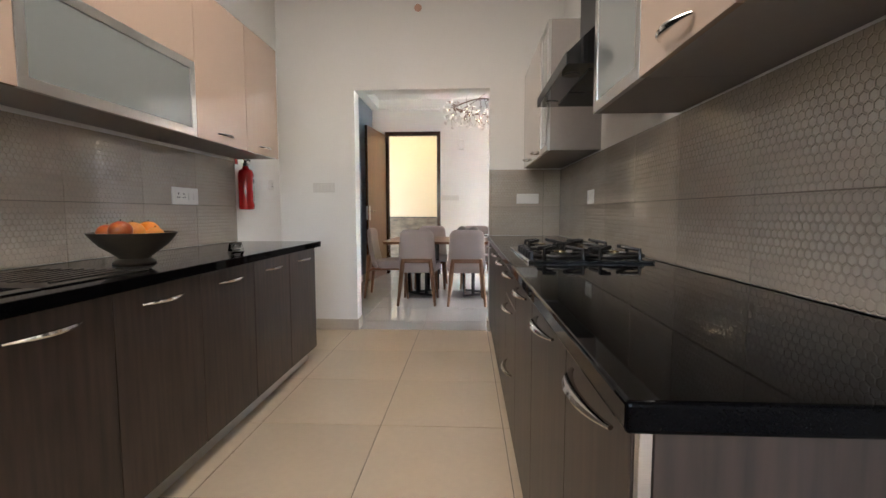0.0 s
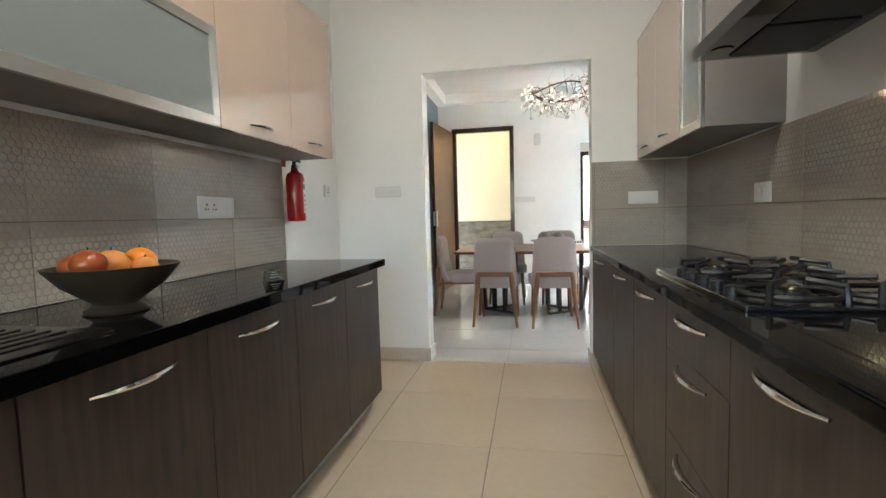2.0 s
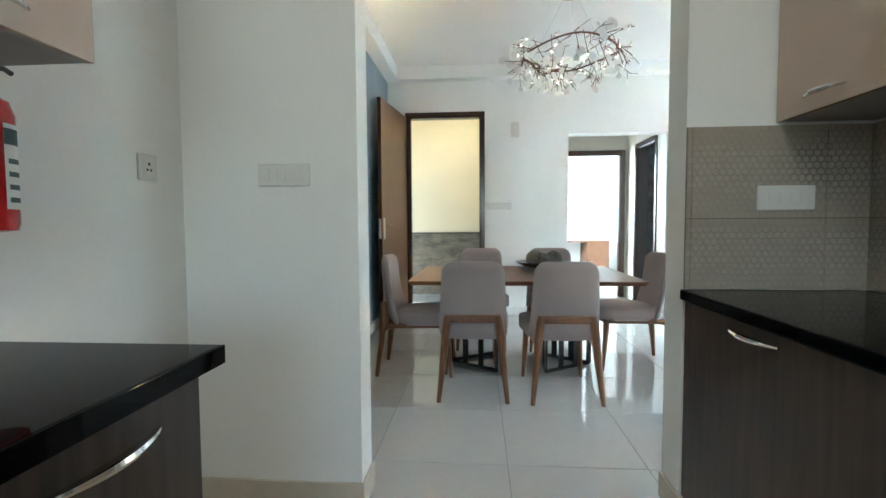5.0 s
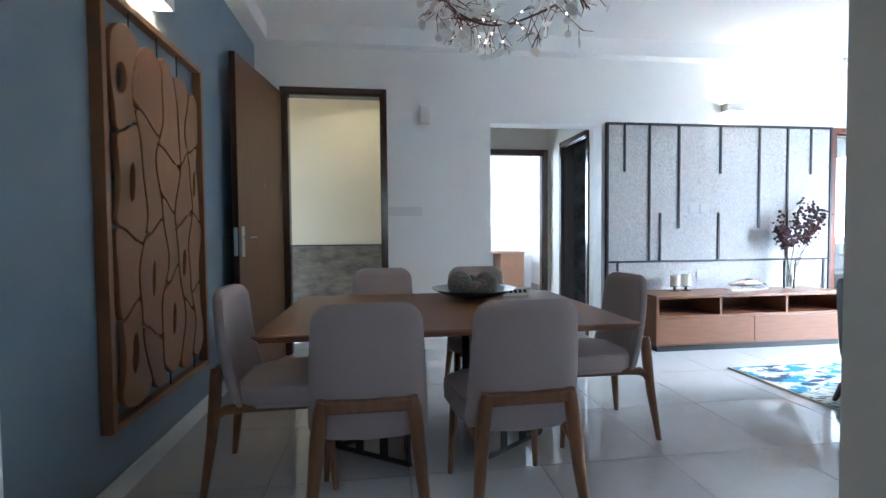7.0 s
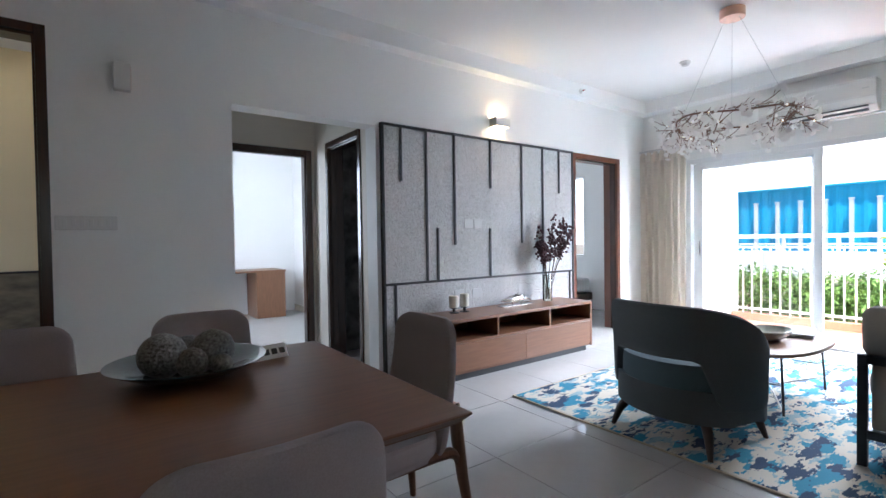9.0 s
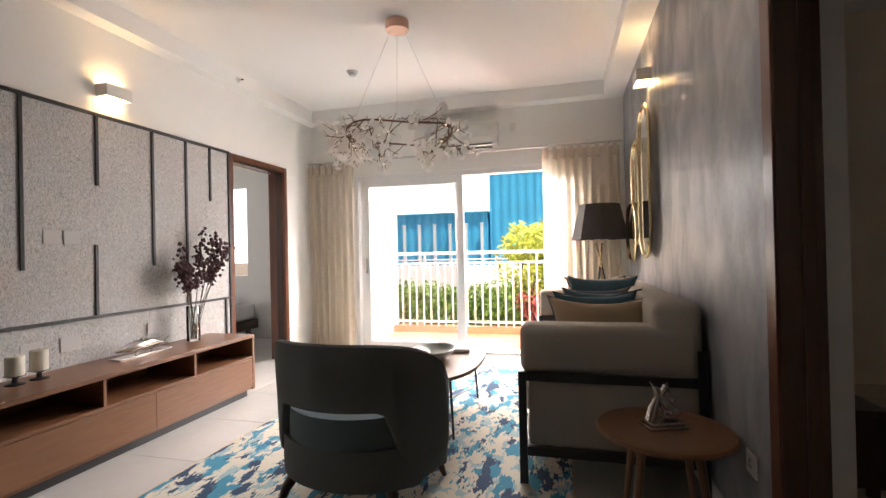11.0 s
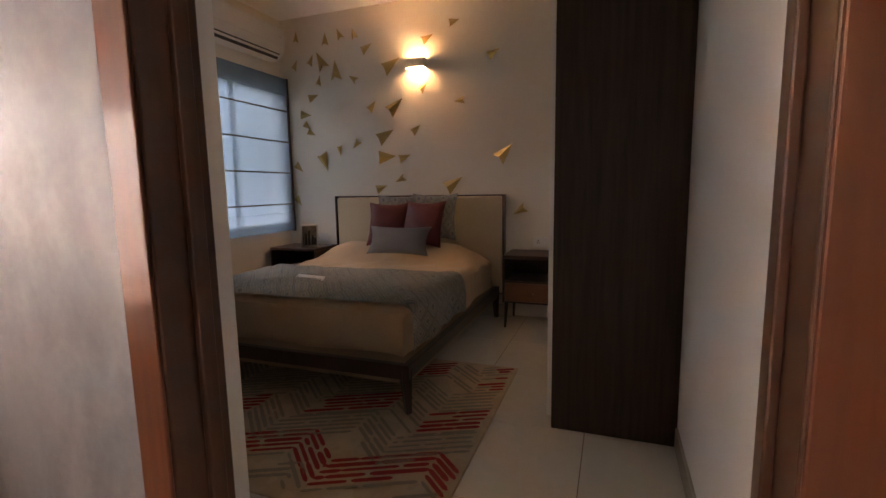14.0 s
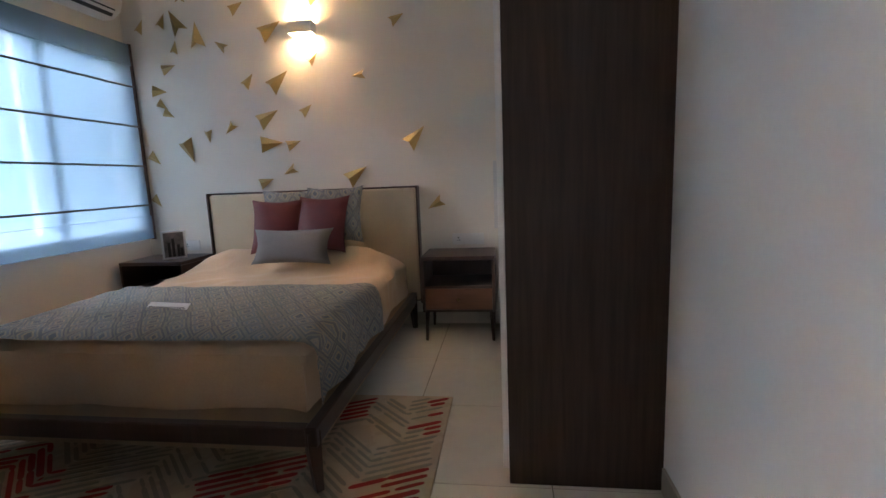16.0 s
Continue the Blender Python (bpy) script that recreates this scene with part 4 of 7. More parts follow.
    bm.faces.new((a[k], b[k], b[(k + 1) % 5], a[(k + 1) % 5]))
bmesh.ops.recalc_face_normals(bm, faces=bm.faces)
part("canopy", bm, M["black_glass"], hd)
bx("front_strip", (-0.169, -0.442, -0.002), (-0.1655, 0.342, 0.048), M["black_metal"], hd, 0.001)
bx("chimney", (0.02, -0.15, 0.20), (0.246, 0.15, 1.35), M["black_metal"], hd, 0.004)
for sy in (-0.28, 0.22):
    part("lamp_lens", lathe([(0.035, -0.004), (0.035, 0.0)], 20, (-0.11, sy, 0)), M["steel"], hd)
bx("grease_filter", (-0.06, -0.36, -0.006), (0.20, -0.01, -0.001), M["black_metal"], hd, 0.002)
bx("grease_filter", (-0.06, 0.01, -0.006), (0.20, 0.30, -0.001), M["black_metal"], hd, 0.002)

# gas hob
hb = thing("gas_hob", 0.995, 2.86, 0.863, 0, "black glass gas hob with four burners and cast iron pan supports", "hob")
bx("glass_top", (-0.25, -0.38, 0), (0.25, 0.38, 0.010), M["black_glass"], hb, 0.003)
bx("front_trim", (-0.256, -0.38, 0.0), (-0.2505, 0.38, 0.011), M["chrome"], hb, 0.001)
for bxx, byy, r in ((-0.10, -0.24, 0.045), (0.13, -0.24, 0.035), (-0.10, 0.24, 0.038), (0.13, 0.24, 0.045), (0.03, 0.0, 0.055)):
    u = part("burner", lathe([(r + 0.014, 0.010), (r + 0.014, 0.016), (r, 0.020), (r * 0.9, 0.028), (r * 0.3, 0.031)], 24, (bxx, byy, 0)), M["iron"], hb, smooth=True)
    part("burner_cap", lathe([(r * 0.55, 0.031), (r * 0.55, 0.038), (r * 0.3, 0.041)], 20, (bxx, byy, 0)), M["brass"], u, "brass burner cap", True)
    g = bmesh.new()
    for q in range(4):
        an = math.pi / 2 * q + math.pi / 4
        dx, dy = math.cos(an), math.sin(an)
        tube([(bxx + dx * 0.115, byy + dy * 0.115, 0.010), (bxx + dx * 0.112, byy + dy * 0.112, 0.048), (bxx + dx * 0.035, byy + dy * 0.035, 0.056)], 0.0085, 6, bm=g)
    tube([(bxx + 0.115 * math.cos(a2), byy + 0.115 * math.sin(a2), 0.022) for a2 in [2 * math.pi * z / 8 + math.pi / 8 for z in range(8)]], 0.008, 6, bm=g, closed=True)
    part("pan_support", g, M["iron"], hb, smooth=True)
for k in range(5):
    part("knob", lathe([(0.019, 0.010), (0.018, 0.030), (0.010, 0.033)], 18, (-0.215, -0.2 + k * 0.1, 0)), M["black_metal"], hb, smooth=True)

# fruit bowl
fb = thing("fruit_bowl", -0.86, 2.41, 0.862, 0, "dark bronze footed bowl on the worktop", "bowl")
part("bowl", lathe([(0.075, 0), (0.078, 0.006), (0.055, 0.022), (0.06, 0.03), (0.12, 0.075), (0.155, 0.118), (0.16, 0.126), (0.154, 0.127), (0.14, 0.112), (0.10, 0.072), (0.04, 0.045), (0.0, 0.042)], 40), M["bowl_wood"], fb, smooth=True)
for nm, x, y, z, r, mt, lb, sq in (("orange", 0.01, 0.075, 0.127, 0.045, "orange", "ripe orange in the fruit bowl", (1, 1, 0.95)), ("peach", 0.005, -0.012, 0.128, 0.046, "peach", "yellow and red peach in the fruit bowl", (1, 1, 0.9)),
                                   ("apple", 0.015, -0.088, 0.137, 0.042, "apple", "red apple in the fruit bowl", (1, 1, 0.9)), ("orange", -0.075, 0.03, 0.118, 0.040, "orange", "orange at the back of the fruit bowl", (1, 1, 0.95)),
                                   ("apple", -0.07, -0.05, 0.124, 0.040, "apple", "red apple at the back of the fruit bowl", (1, 1, 0.9)), ("peach", 0.07, 0.03, 0.112, 0.036, "peach", "peach low in the fruit bowl", (1, 1, 0.95))):
    f = thing(nm, -0.86 + x, 2.41 + y, 0.862 + z, 0, lb, "fruit", "fruit in the bowl")
    part("flesh", ball(r, (0, 0, 0), sq, 20), M[mt], f, smooth=True)
    part("stalk", tube([(0, 0, r * sq[2] - 0.003), (0.002, 0.001, r * sq[2] + 0.006)], 0.0018, 6), M["stem"], f)

# folded acrylic sign on the worktop
sg = thing("counter_sign", -0.74, 3.0, 0.863, 62, "small clear acrylic tent sign with printed lines on the worktop", "sign")
bm = bmesh.new()
box((-0.036, -0.001, 0), (0.036, 0.001, 0.048), 0, bm=bm, m=pose(0, -0.018, 0, -22))
part("front_face", bm, M["tinted"], sg)
bm = bmesh.new()
box((-0.036, -0.001, 0), (0.036, 0.001, 0.048), 0, bm=bm, m=pose(0, 0.019, 0, 22))
part("back_face", bm, M["tinted"], sg)
for k in range(3):
    part("print_line", box((-0.022 + 0.006 * k, -0.0022, 0.012 + k * 0.010), (0.020 - 0.005 * k, -0.0014, 0.0145 + k * 0.010), 0, m=pose(0, -0.018, 0, -22)), M["alu"], sg)

# fire extinguisher on the wall
fe = thing("fire_extinguisher", -1.118, 3.915, 1.088, 0, "red fire extinguisher with a black valve hung on the wall", "extinguisher")
part("cylinder", lathe([(0.02, 0.0), (0.05, 0.004), (0.054, 0.02), (0.054, 0.255), (0.045, 0.285), (0.022, 0.30), (0.02, 0.315)], 32), M["red"], fe, smooth=True)
part("valve", lathe([(0.018, 0.315), (0.018, 0.335), (0.010, 0.34), (0.010, 0.352)], 16), M["black_metal"], fe, smooth=True)
part("lever", tube([(0.0, -0.01, 0.352), (0.0, 0.05, 0.368), (0.0, 0.07, 0.362)], 0.006, 8), M["black_metal"], fe, smooth=True)
part("gauge", lathe([(0.012, 0), (0.012, 0.008)], 14, (0.02, 0, 0.322)), M["plastic"], fe)
def wrap(name, a0, a1, z0, z1, r, mat, label=""):
    """A sticker bent round the cylinder."""
    bm = bmesh.new()
    cols = [[bm.verts.new((r * math.cos(radians(a)), r * math.sin(radians(a)), z)) for z in (z0, z1)] for a in [a0 + (a1 - a0) * k / 8 for k in range(9)]]
    for p, q in zip(cols, cols[1:]):
        bm.faces.new((p[0], q[0], q[1], p[1]))
    return part(name, bm, mat, fe, label, True)


wrap("label", -6, 84, 0.05, 0.235, 0.0546, M["paper"], "pale printed label with small lines")
wrap("label_band", -6, 84, 0.19, 0.225, 0.0549, M["seat_blue"], "blue band on the label")
for k in range(4):
    wrap("label_line", 2, 74 - 9 * (k % 2), 0.065 + k * 0.028, 0.076 + k * 0.028, 0.0549, M["seat_blue"])
bx("wall_bracket", (-0.071, -0.02, 0.33), (-0.066, 0.02, 0.40), M["red"], fe, 0.001)
part("hook", tube([(-0.068, 0, 0.385), (-0.03, 0, 0.385), (0.0, 0, 0.352)], 0.004, 6), M["red"], fe)


# switches and sockets
def switch_plate(x, y, z, face, n, w, h=0.09, label="white plastic switch plate on the wall", sockets=0):
    rz = {"+x": 90, "-x": -90, "-y": 0, "+y": 180}[face]
    s = thing("switch_plate", x, y, z, rz, label, "switch", "wall switch plates")
    bx("plate", (-w / 2, -0.010, -h / 2), (w / 2, 0, h / 2), M["plastic"], s, 0.004)
    bx("inset", (-w / 2 + 0.018, -0.0125, -h / 2 + 0.016), (w / 2 - 0.018, -0.0098, h / 2 - 0.016), M["plastic"], s, 0.001)
    for k in range(n):
        xx = -w / 2 + 0.025 + (k + 0.5) * (w - 0.05) / n
        if k < sockets:
            bm = bmesh.new()
            for px, pz, r in ((0, 0.012, 0.005), (-0.009, -0.008, 0.004), (0.009, -0.008, 0.004)):
                box((xx + px - r, -0.0132, pz - r), (xx + px + r, -0.0124, pz + r), 0, bm=bm)
            part("socket_holes", bm, M["plastic_dark"], s)
        else:
            bx("rocker", (xx - 0.010, -0.0165, -0.020), (xx + 0.010, -0.0125, 0.020), M["plastic"], s, 0.002)
    return s


switch_plate(-1.1795, 3.27, 1.165, "+x", 4, 0.25, 0.10, "white socket plate with two sockets and rockers on the tiled wall", 2)
switch_plate(1.2965, 3.66, 1.165, "-x", 2, 0.15, 0.09, "white two-rocker switch on the tiled wall")
switch_plate(1.015, 4.6895, 1.185, "-y", 4, 0.19, 0.085, "white four-rocker switch plate on the tiled end wall")
switch_plate(-0.785, 4.699, 1.29, "-y", 5, 0.20, 0.085, "white switch plate beside the kitchen opening")
switch_plate(-1.189, 4.50, 1.30, "+x", 1, 0.09, 0.09, "white socket on the wall past the extinguisher", 1)
switch_plate(0.19, DW - 0.001, 1.315, "-y", 6, 0.30, 0.085, "white switch plate beside the entrance door")
sp = thing("sprinkler_head", 0.065, 4.699, 2.815, 0, "small round brass sprinkler head on the wall", "sprinkler")
part("rose", lathe([(0.032, 0), (0.032, 0.004), (0.012, 0.008), (0.012, 0.03), (0.02, 0.032)], 18), M["copper"], sp)
sp.matrix_world = pose(0.065, 4.6995, 2.815, 90, 0, 0)


# ---- dining ----
def dining_chair():
    c = thing("dining_chair", 0, 0, 0, 0, "mauve-grey upholstered dining chair on splayed walnut legs", "chair", "chairs round the dining table")
    # backrest: tall pad, narrower and rounder at the top, leaning back
    n, mrows = 24, 24
    bm = bmesh.new()
    rings = []
    for j in range(mrows + 1):
        v = 1 - (1 - j / mrows) ** 1.7
        z = 0.372 + 0.498 * v
        tip = min(1.0, max(0.0, 1 - (1 - v) * 0.498 / 0.075))
        half = 0.222 - 0.030 * v - 0.075 * (1 - math.sqrt(1 - 0.97 * tip * tip)) - 0.027 * max(0, (0.10 - v) / 0.10) ** 2
        thick = 0.030 * (1 - max(0, (v - 0.9) / 0.1) ** 2 * 0.55) * (1 - max(0, (0.08 - v) / 0.08) ** 2 * 0.5)
        yc = -0.205 - 0.075 * v - 0.02 * math.sin(math.pi * v)
        ring = []
        for k in range(n):
            a = 2 * math.pi * k / n
            cx, sy = math.cos(a), math.sin(a)
            px = half * math.copysign(abs(cx) ** 0.4, cx)
            py = thick * math.copysign(abs(sy) ** 0.6, sy)
            ring.append(bm.verts.new((px, yc + py + 0.05 * (px / 0.22) ** 2, z)))
        rings.append(ring)
    for a, b in zip(rings, rings[1:]):
        for k in range(n):
            bm.faces.new((a[k], a[(k + 1) % n], b[(k + 1) % n], b[k]))
    bm.faces.new(rings[0][::-1])
    bm.faces.new(rings[-1])
    part("backrest", bm, M["chair_fabric"], c, smooth=True)
    bm = prism(rounded(0.455, 0.43, 0.09, 6, 0, 0.03), 0.375, 0.468, bevel=0.032, seg=4)
    for v in bm.verts:
        v.co.x *= 1.0 + 0.10 * (v.co.y / 0.25)
        v.co.z += 0.02 * (v.co.y + 0.2)
    part("seat", bm, M["chair_fabric"], c, smooth=True)
    # frame under the seat
    bm = bmesh.new()
    for x0 in (-1, 1):
        tube([(x0 * 0.177, -0.277, 0.31), (x0 * 0.176, -0.262, 0.345), (x0 * 0.177, -0.225, 0.364), (x0 * 0.18, -0.15, 0.370), (x0 * 0.185, 0.20, 0.374)], [0.018, 0.021, 0.022, 0.022, 0.021], 8, bm=bm)
    tube([(-0.185, 0.20, 0.372), (0.185, 0.20, 0.372)], 0.021, 8, bm=bm)
    part("seat_frame", bm, M["walnut"], c, smooth=True)
    part("back_rail", box((-0.160, -0.290, 0.492), (0.160, -0.258, 0.540), 0.009), M["walnut"], c)
    for s in (-1, 1):
        part("leg", tube([(s * 0.152, -0.273, 0.538), (s * 0.160, -0.272, 0.50), (s * 0.172, -0.274, 0.40), (s * 0.185, -0.286, 0.25), (s * 0.212, -0.318, 0.001)], [0.022, 0.026, 0.027, 0.023, 0.014], 10), M["walnut"], c, smooth=True)
        part("leg", tube([(s * 0.185, 0.195, 0.375), (s * 0.19, 0.20, 0.28), (s * 0.205, 0.225, 0.001)], [0.023, 0.021, 0.012], 8), M["walnut"], c, smooth=True)
    return c


chair = dining_chair()
chair.matrix_world = pose(-0.087, 6.095, 0, 0, 0, 0)
for x, y, rz in ((0.478, 6.085, 1.5), (-0.03, 7.17, 180), (0.61, 7.17, 178), (1.09, 6.68, 92), (-0.47, 6.45, -90)):
    copy_thing(chair, pose(x, y, 0, 0, 0, rz))

TZ = 0.72
tb = thing("dining_table", 0.265, 6.62, 0, 0, "oak dining table with a thin top on black slatted metal pedestals", "table")
bm = box((-0.795, -0.575, TZ - 0.032), (0.795, 0.575, TZ), 0.006, 2)
for v in bm.verts:
    if v.co.z < TZ - 0.02:
        v.co.x *= 0.975
        v.co.y *= 0.965
part("tabletop", bm, M["oak"], tb)
for s in (-1, 1):
    pd = thing("pedestal")
    pd.parent = tb
    cx = s * 0.34
    tri = [(cx - s * 0.16, -0.24), (cx - s * 0.16, 0.24), (cx + s * 0.20, 0.0)]
    for z in (0.015, TZ - 0.05):
        bm = bmesh.new()
        for k in range(3):
            (x0, y0), (x1, y1) = tri[k], tri[(k + 1) % 3]
            tube([(x0, y0, z), (x1, y1, z)], 0.014, 4, bm=bm)
        part("base_frame" if z < 0.1 else "top_frame", bm, M["black_metal"], pd)
    for k in range(3):
        (x0, y0), (x1, y1) = tri[k], tri[(k + 1) % 3]
        for q in range(3):
            u = q / 3
            px, py = x0 + (x1 - x0) * u, y0 + (y1 - y0) * u
            an = math.degrees(math.atan2(y1 - y0, x1 - x0))
            part("slat", box((-0.022, -0.005, 0.015), (0.022, 0.005, TZ - 0.04), 0.001, 1, m=pose(px, py, 0, 0, 0, an)), M["black_metal"], pd)
    bx("wood_core", (cx - s * 0.145 - 0.006, -0.13, 0.03), (cx - s * 0.145 + 0.006, 0.13, TZ - 0.05), M["oak"], pd, 0.001)

bw = thing("centrepiece_bowl", 0.50, 6.90, TZ, 0, "wide shallow smoked teal glass bowl on the dining table", "bowl")
part("dish", lathe([(0.06, 0), (0.07, 0.003), (0.17, 0.025), (0.245, 0.062), (0.248, 0.065), (0.24, 0.065), (0.14, 0.031), (0.05, 0.010), (0, 0.009)], 40), M["teal_bowl"], bw, smooth=True)
for x, y, r in ((-0.08, 0.0, 0.075), (0.075, 0.01, 0.072), (0.0, -0.055, 0.05), (0.005, 0.085, 0.06), (0.09, -0.07, 0.035)):
    b = thing("wicker_ball", 0.50 + x, 6.90 + y, TZ + 0.012 + r, 0, "woven silver-grey wicker ball in the bowl", "ornament", "wicker balls in the bowl")
    bm = bmesh.new()
    bmesh.ops.create_icosphere(bm, subdivisions=3, radius=r)
    for v in bm.verts:
        v.co *= 1 + 0.05 * noise.noise(v.co * 60)
    part("ball", bm, M["mesh_ball"], b, smooth=True)
tc = thing("table_card", 0.78, 6.98, TZ, 8, "small white tent card with dark print on the dining table", "sign")
part("card", box((-0.085, -0.001, 0), (0.085, 0.001, 0.06), 0, m=pose(0, -0.01, 0, -35)), M["paper"], tc)
part("card_back", box((-0.085, -0.001, 0), (0.085, 0.001, 0.06), 0, m=pose(0, 0.06, 0, 35)), M["paper"], tc)
for k in range(5):
    part("print_block", box((-0.075 + k * 0.032, -0.0024, 0.018), (-0.052 + k * 0.032, -0.0014, 0.042), 0, m=pose(0, -0.01, 0, -35)), M["plastic_dark"], tc)


def sconce(x, y, z, rz, w=0.19, glow="bulb"):
    """A square up-and-down wall lamp."""
    s = thing("wall_lamp", x, y, z, rz, "square white wall lamp glowing warm upward and downward", "lamp", "square wall lamps")
    bm = bmesh.new()
    d, h = 0.10, 0.085
    for lo, hi in (((-w / 2, -d, -h / 2), (w / 2, -d + 0.006, h / 2)), ((-w / 2, -d + 0.006, -h / 2), (-w / 2 + 0.006, 0, h / 2)), ((w / 2 - 0.006, -d + 0.006, -h / 2), (w / 2, 0, h / 2)),
                   ((-w / 2 + 0.006, -0.006, -h / 2), (w / 2 - 0.006, 0, h / 2))):
        box(lo, hi, 0, bm=bm)
    part("housing", bm, M["plastic"], s)
    for zz in (-h / 2 + 0.012, h / 2 - 0.014):
        bx("diffuser", (-w / 2 + 0.008, -d + 0.008, zz), (w / 2 - 0.008, -0.008, zz + 0.002), M[glow], s, 0.0, "glowing warm diffuser")
    return s


sconce(3.515, DW - 0.001, 2.35, 0)
sconce(4.70, 4.861, 2.46, 180)
sconce(3.66, 1.201, 2.36, 180, glow="bulb_bed")
sconce(-1.139, 6.62, 2.26, 90)

# carved wall relief in a frame: interlocking rounded shapes on steel pins
ar = thing("wall_art", -1.139, 6.69, 1.21, 90, "carved oak relief of interlocking rounded shapes in an oak frame", "wall art")
AW, AH = 1.02, 1.78
for nm, lo, hi in (("frame_side", (-AW / 2, -0.05, -AH / 2), (-AW / 2 + 0.032, 0, AH / 2)), ("frame_side", (AW / 2 - 0.032, -0.05, -AH / 2), (AW / 2, 0, AH / 2)),
                   ("frame_rail", (-AW / 2 + 0.032, -0.05, AH / 2 - 0.032), (AW / 2 - 0.032, 0, AH / 2)), ("frame_rail", (-AW / 2 + 0.032, -0.05, -AH / 2), (AW / 2 - 0.032, 0, -AH / 2 + 0.032))):
    bx(nm, lo, hi, M["art_wood"], ar, 0.003)


def blob(points, hole=None):
    """A rounded flat piece: a closed smooth curve through a few knots, cut with a rounded hole, and given thickness."""
    def smooth(ks):
        out = []
        n = len(ks)
        for i in range(n):
            p0, p1, p2, p3 = (Vector((*ks[(i + d) % n], 0)) for d in (-1, 0, 1, 2))
            for q in range(6):
                t = q / 6
                v = 0.5 * (2 * p1 + (p2 - p0) * t + (2 * p0 - 5 * p1 + 4 * p2 - p3) * t * t + (3 * p1 - p0 - 3 * p2 + p3) * t ** 3)
                out.append((v.x, v.y))
        return out
    cu = bpy.data.curves.new("relief_piece", "CURVE")
    cu.dimensions, cu.fill_mode, cu.extrude, cu.bevel_depth, cu.bevel_resolution = "2D", "BOTH", 0.009, 0.004, 2
    for ks in [points] + ([hole] if hole else []):
        pts = smooth(ks)
        sp_ = cu.splines.new("POLY")
        sp_.points.add(len(pts) - 1)
        for p_, (x, y) in zip(sp_.points, pts):
            p_.co = (x, y, 0, 1)
        sp_.use_cyclic_u = True
    tmp = new("relief_piece", cu)
    me = bpy.data.meshes.new_from_object(tmp.evaluated_get(bpy.context.evaluated_depsgraph_get()))
    bpy.data.objects.remove(tmp)
    me.transform(pose(0, -0.03, 0, 90, 0, 0))
    me.materials.clear()
    me.materials.append(M["art_wood"])
    ob = new("relief_piece", me)
    ob.parent = ar
    return ob


BORDERS = ((-0.425, 0.022, 8, 0), (-0.225, 0.042, 7, 1.1), (-0.03, 0.044, 8, 3.0), (0.15, 0.040, 7, 5.2), (0.295, 0.032, 9, 0.6), (0.425, 0.020, 10, 2.0))


def border(c, z):
    x, wave, turns, start = BORDERS[c]
    return x + wave * math.sin(turns * z + start) + 0.3 * wave * math.sin(2.3 * turns * z + 2 * start)


def cell(c, lo, hi, gap):
    """Outline of a piece between two winding borders, cut off by S-shaped joints; a joint is (height, swing)."""
    def joint(cut, u):
        return cut[0] + 1.5 * cut[1] * math.tanh(3.2 * (u - 0.5)) if cut[1] else cut[0] + 0.05 * math.sin(math.pi * u) * (1 if cut[0] > 0 else -1)
    out = []
    for side in (0, 1):
        zs = (joint(lo, side) + gap + 0.018, joint(hi, side) - gap - 0.018)
        run = [zs[0] + (zs[1] - zs[0]) * k / 7 for k in range(8)]
        rim = [(border(c + side, z) + (gap, -gap)[side], z) for z in run]
        cut, sign = ((hi, -1), (lo, 1))[side]
        mid = joint(cut, 0.5)
        span = [0.14, 0.32, 0.5, 0.68, 0.86]
        top = [(border(c, mid) + (border(c + 1, mid) - border(c, mid)) * u, joint(cut, u) + sign * gap) for u in span]
        out += (rim + top) if side == 0 else (rim[::-1] + top[::-1])
    return out


def oval(cx, cz, rx, rz, lean=0.0):
    return [(cx + rx * math.cos(a) + lean * math.sin(a), cz + rz * math.sin(a)) for a in [2 * math.pi * k / 8 for k in range(8)]]


CUTS = (((-0.80, 0), (-0.42, 0.03), (-0.10, -0.03), (0.36, 0.025), (0.75, 0)), ((-0.79, 0), (-0.55, -0.03), (-0.06, 0.03), (0.42, -0.035), (0.73, 0)),
        ((-0.76, 0), (-0.30, 0.035), (0.05, -0.03), (0.30, -0.03), (0.74, 0)), ((-0.78, 0), (-0.48, -0.025), (-0.02, 0.03), (0.32, 0.03), (0.70, 0)), ((-0.75, 0), (-0.40, 0.02), (0.0, -0.02), (0.38, 0.02), (0.66, 0)))
HOLES = {(0, 0): (0.03, 0.09), (0, 3): (0.045, 0.07), (0, 2): (0.028, 0.09), (2, 0): (0.024, 0.085), (3, 1): (0.026, 0.075), (4, 2): (0.022, 0.08), (1, 1): (0.020, 0.09)}
for c, cuts in enumerate(CUTS):
    for k in range(4):
        hole = HOLES.get((c, k))
        z = (cuts[k][0] + cuts[k + 1][0]) / 2
        blob(cell(c, cuts[k], cuts[k + 1], 0.0105), oval((border(c, z) + border(c + 1, z)) / 2, z, *hole, 0.008) if hole else None)
for x, z0, z1 in ((-0.27, 0.74, 0.86), (-0.02, 0.73, 0.86), (0.2, 0.69, 0.86), (-0.3, -0.86, -0.79), (0.03, -0.86, -0.75), (0.33, -0.86, -0.75)):
    part("hanging_pin", tube([(x, -0.03, z0), (x, -0.03, z1)], 0.004, 6), M["black_metal"], ar)

# open entrance door, hinged at its west post
dl = thing("entrance_door", -0.915, DW - 0.02, 0, -97, "open teak veneer entrance door with steel lever handles", "door")
bx("leaf", (0.0, -0.042, 0.008), (0.93, 0.0, 2.385), M["door_leaf"], dl, 0.003)
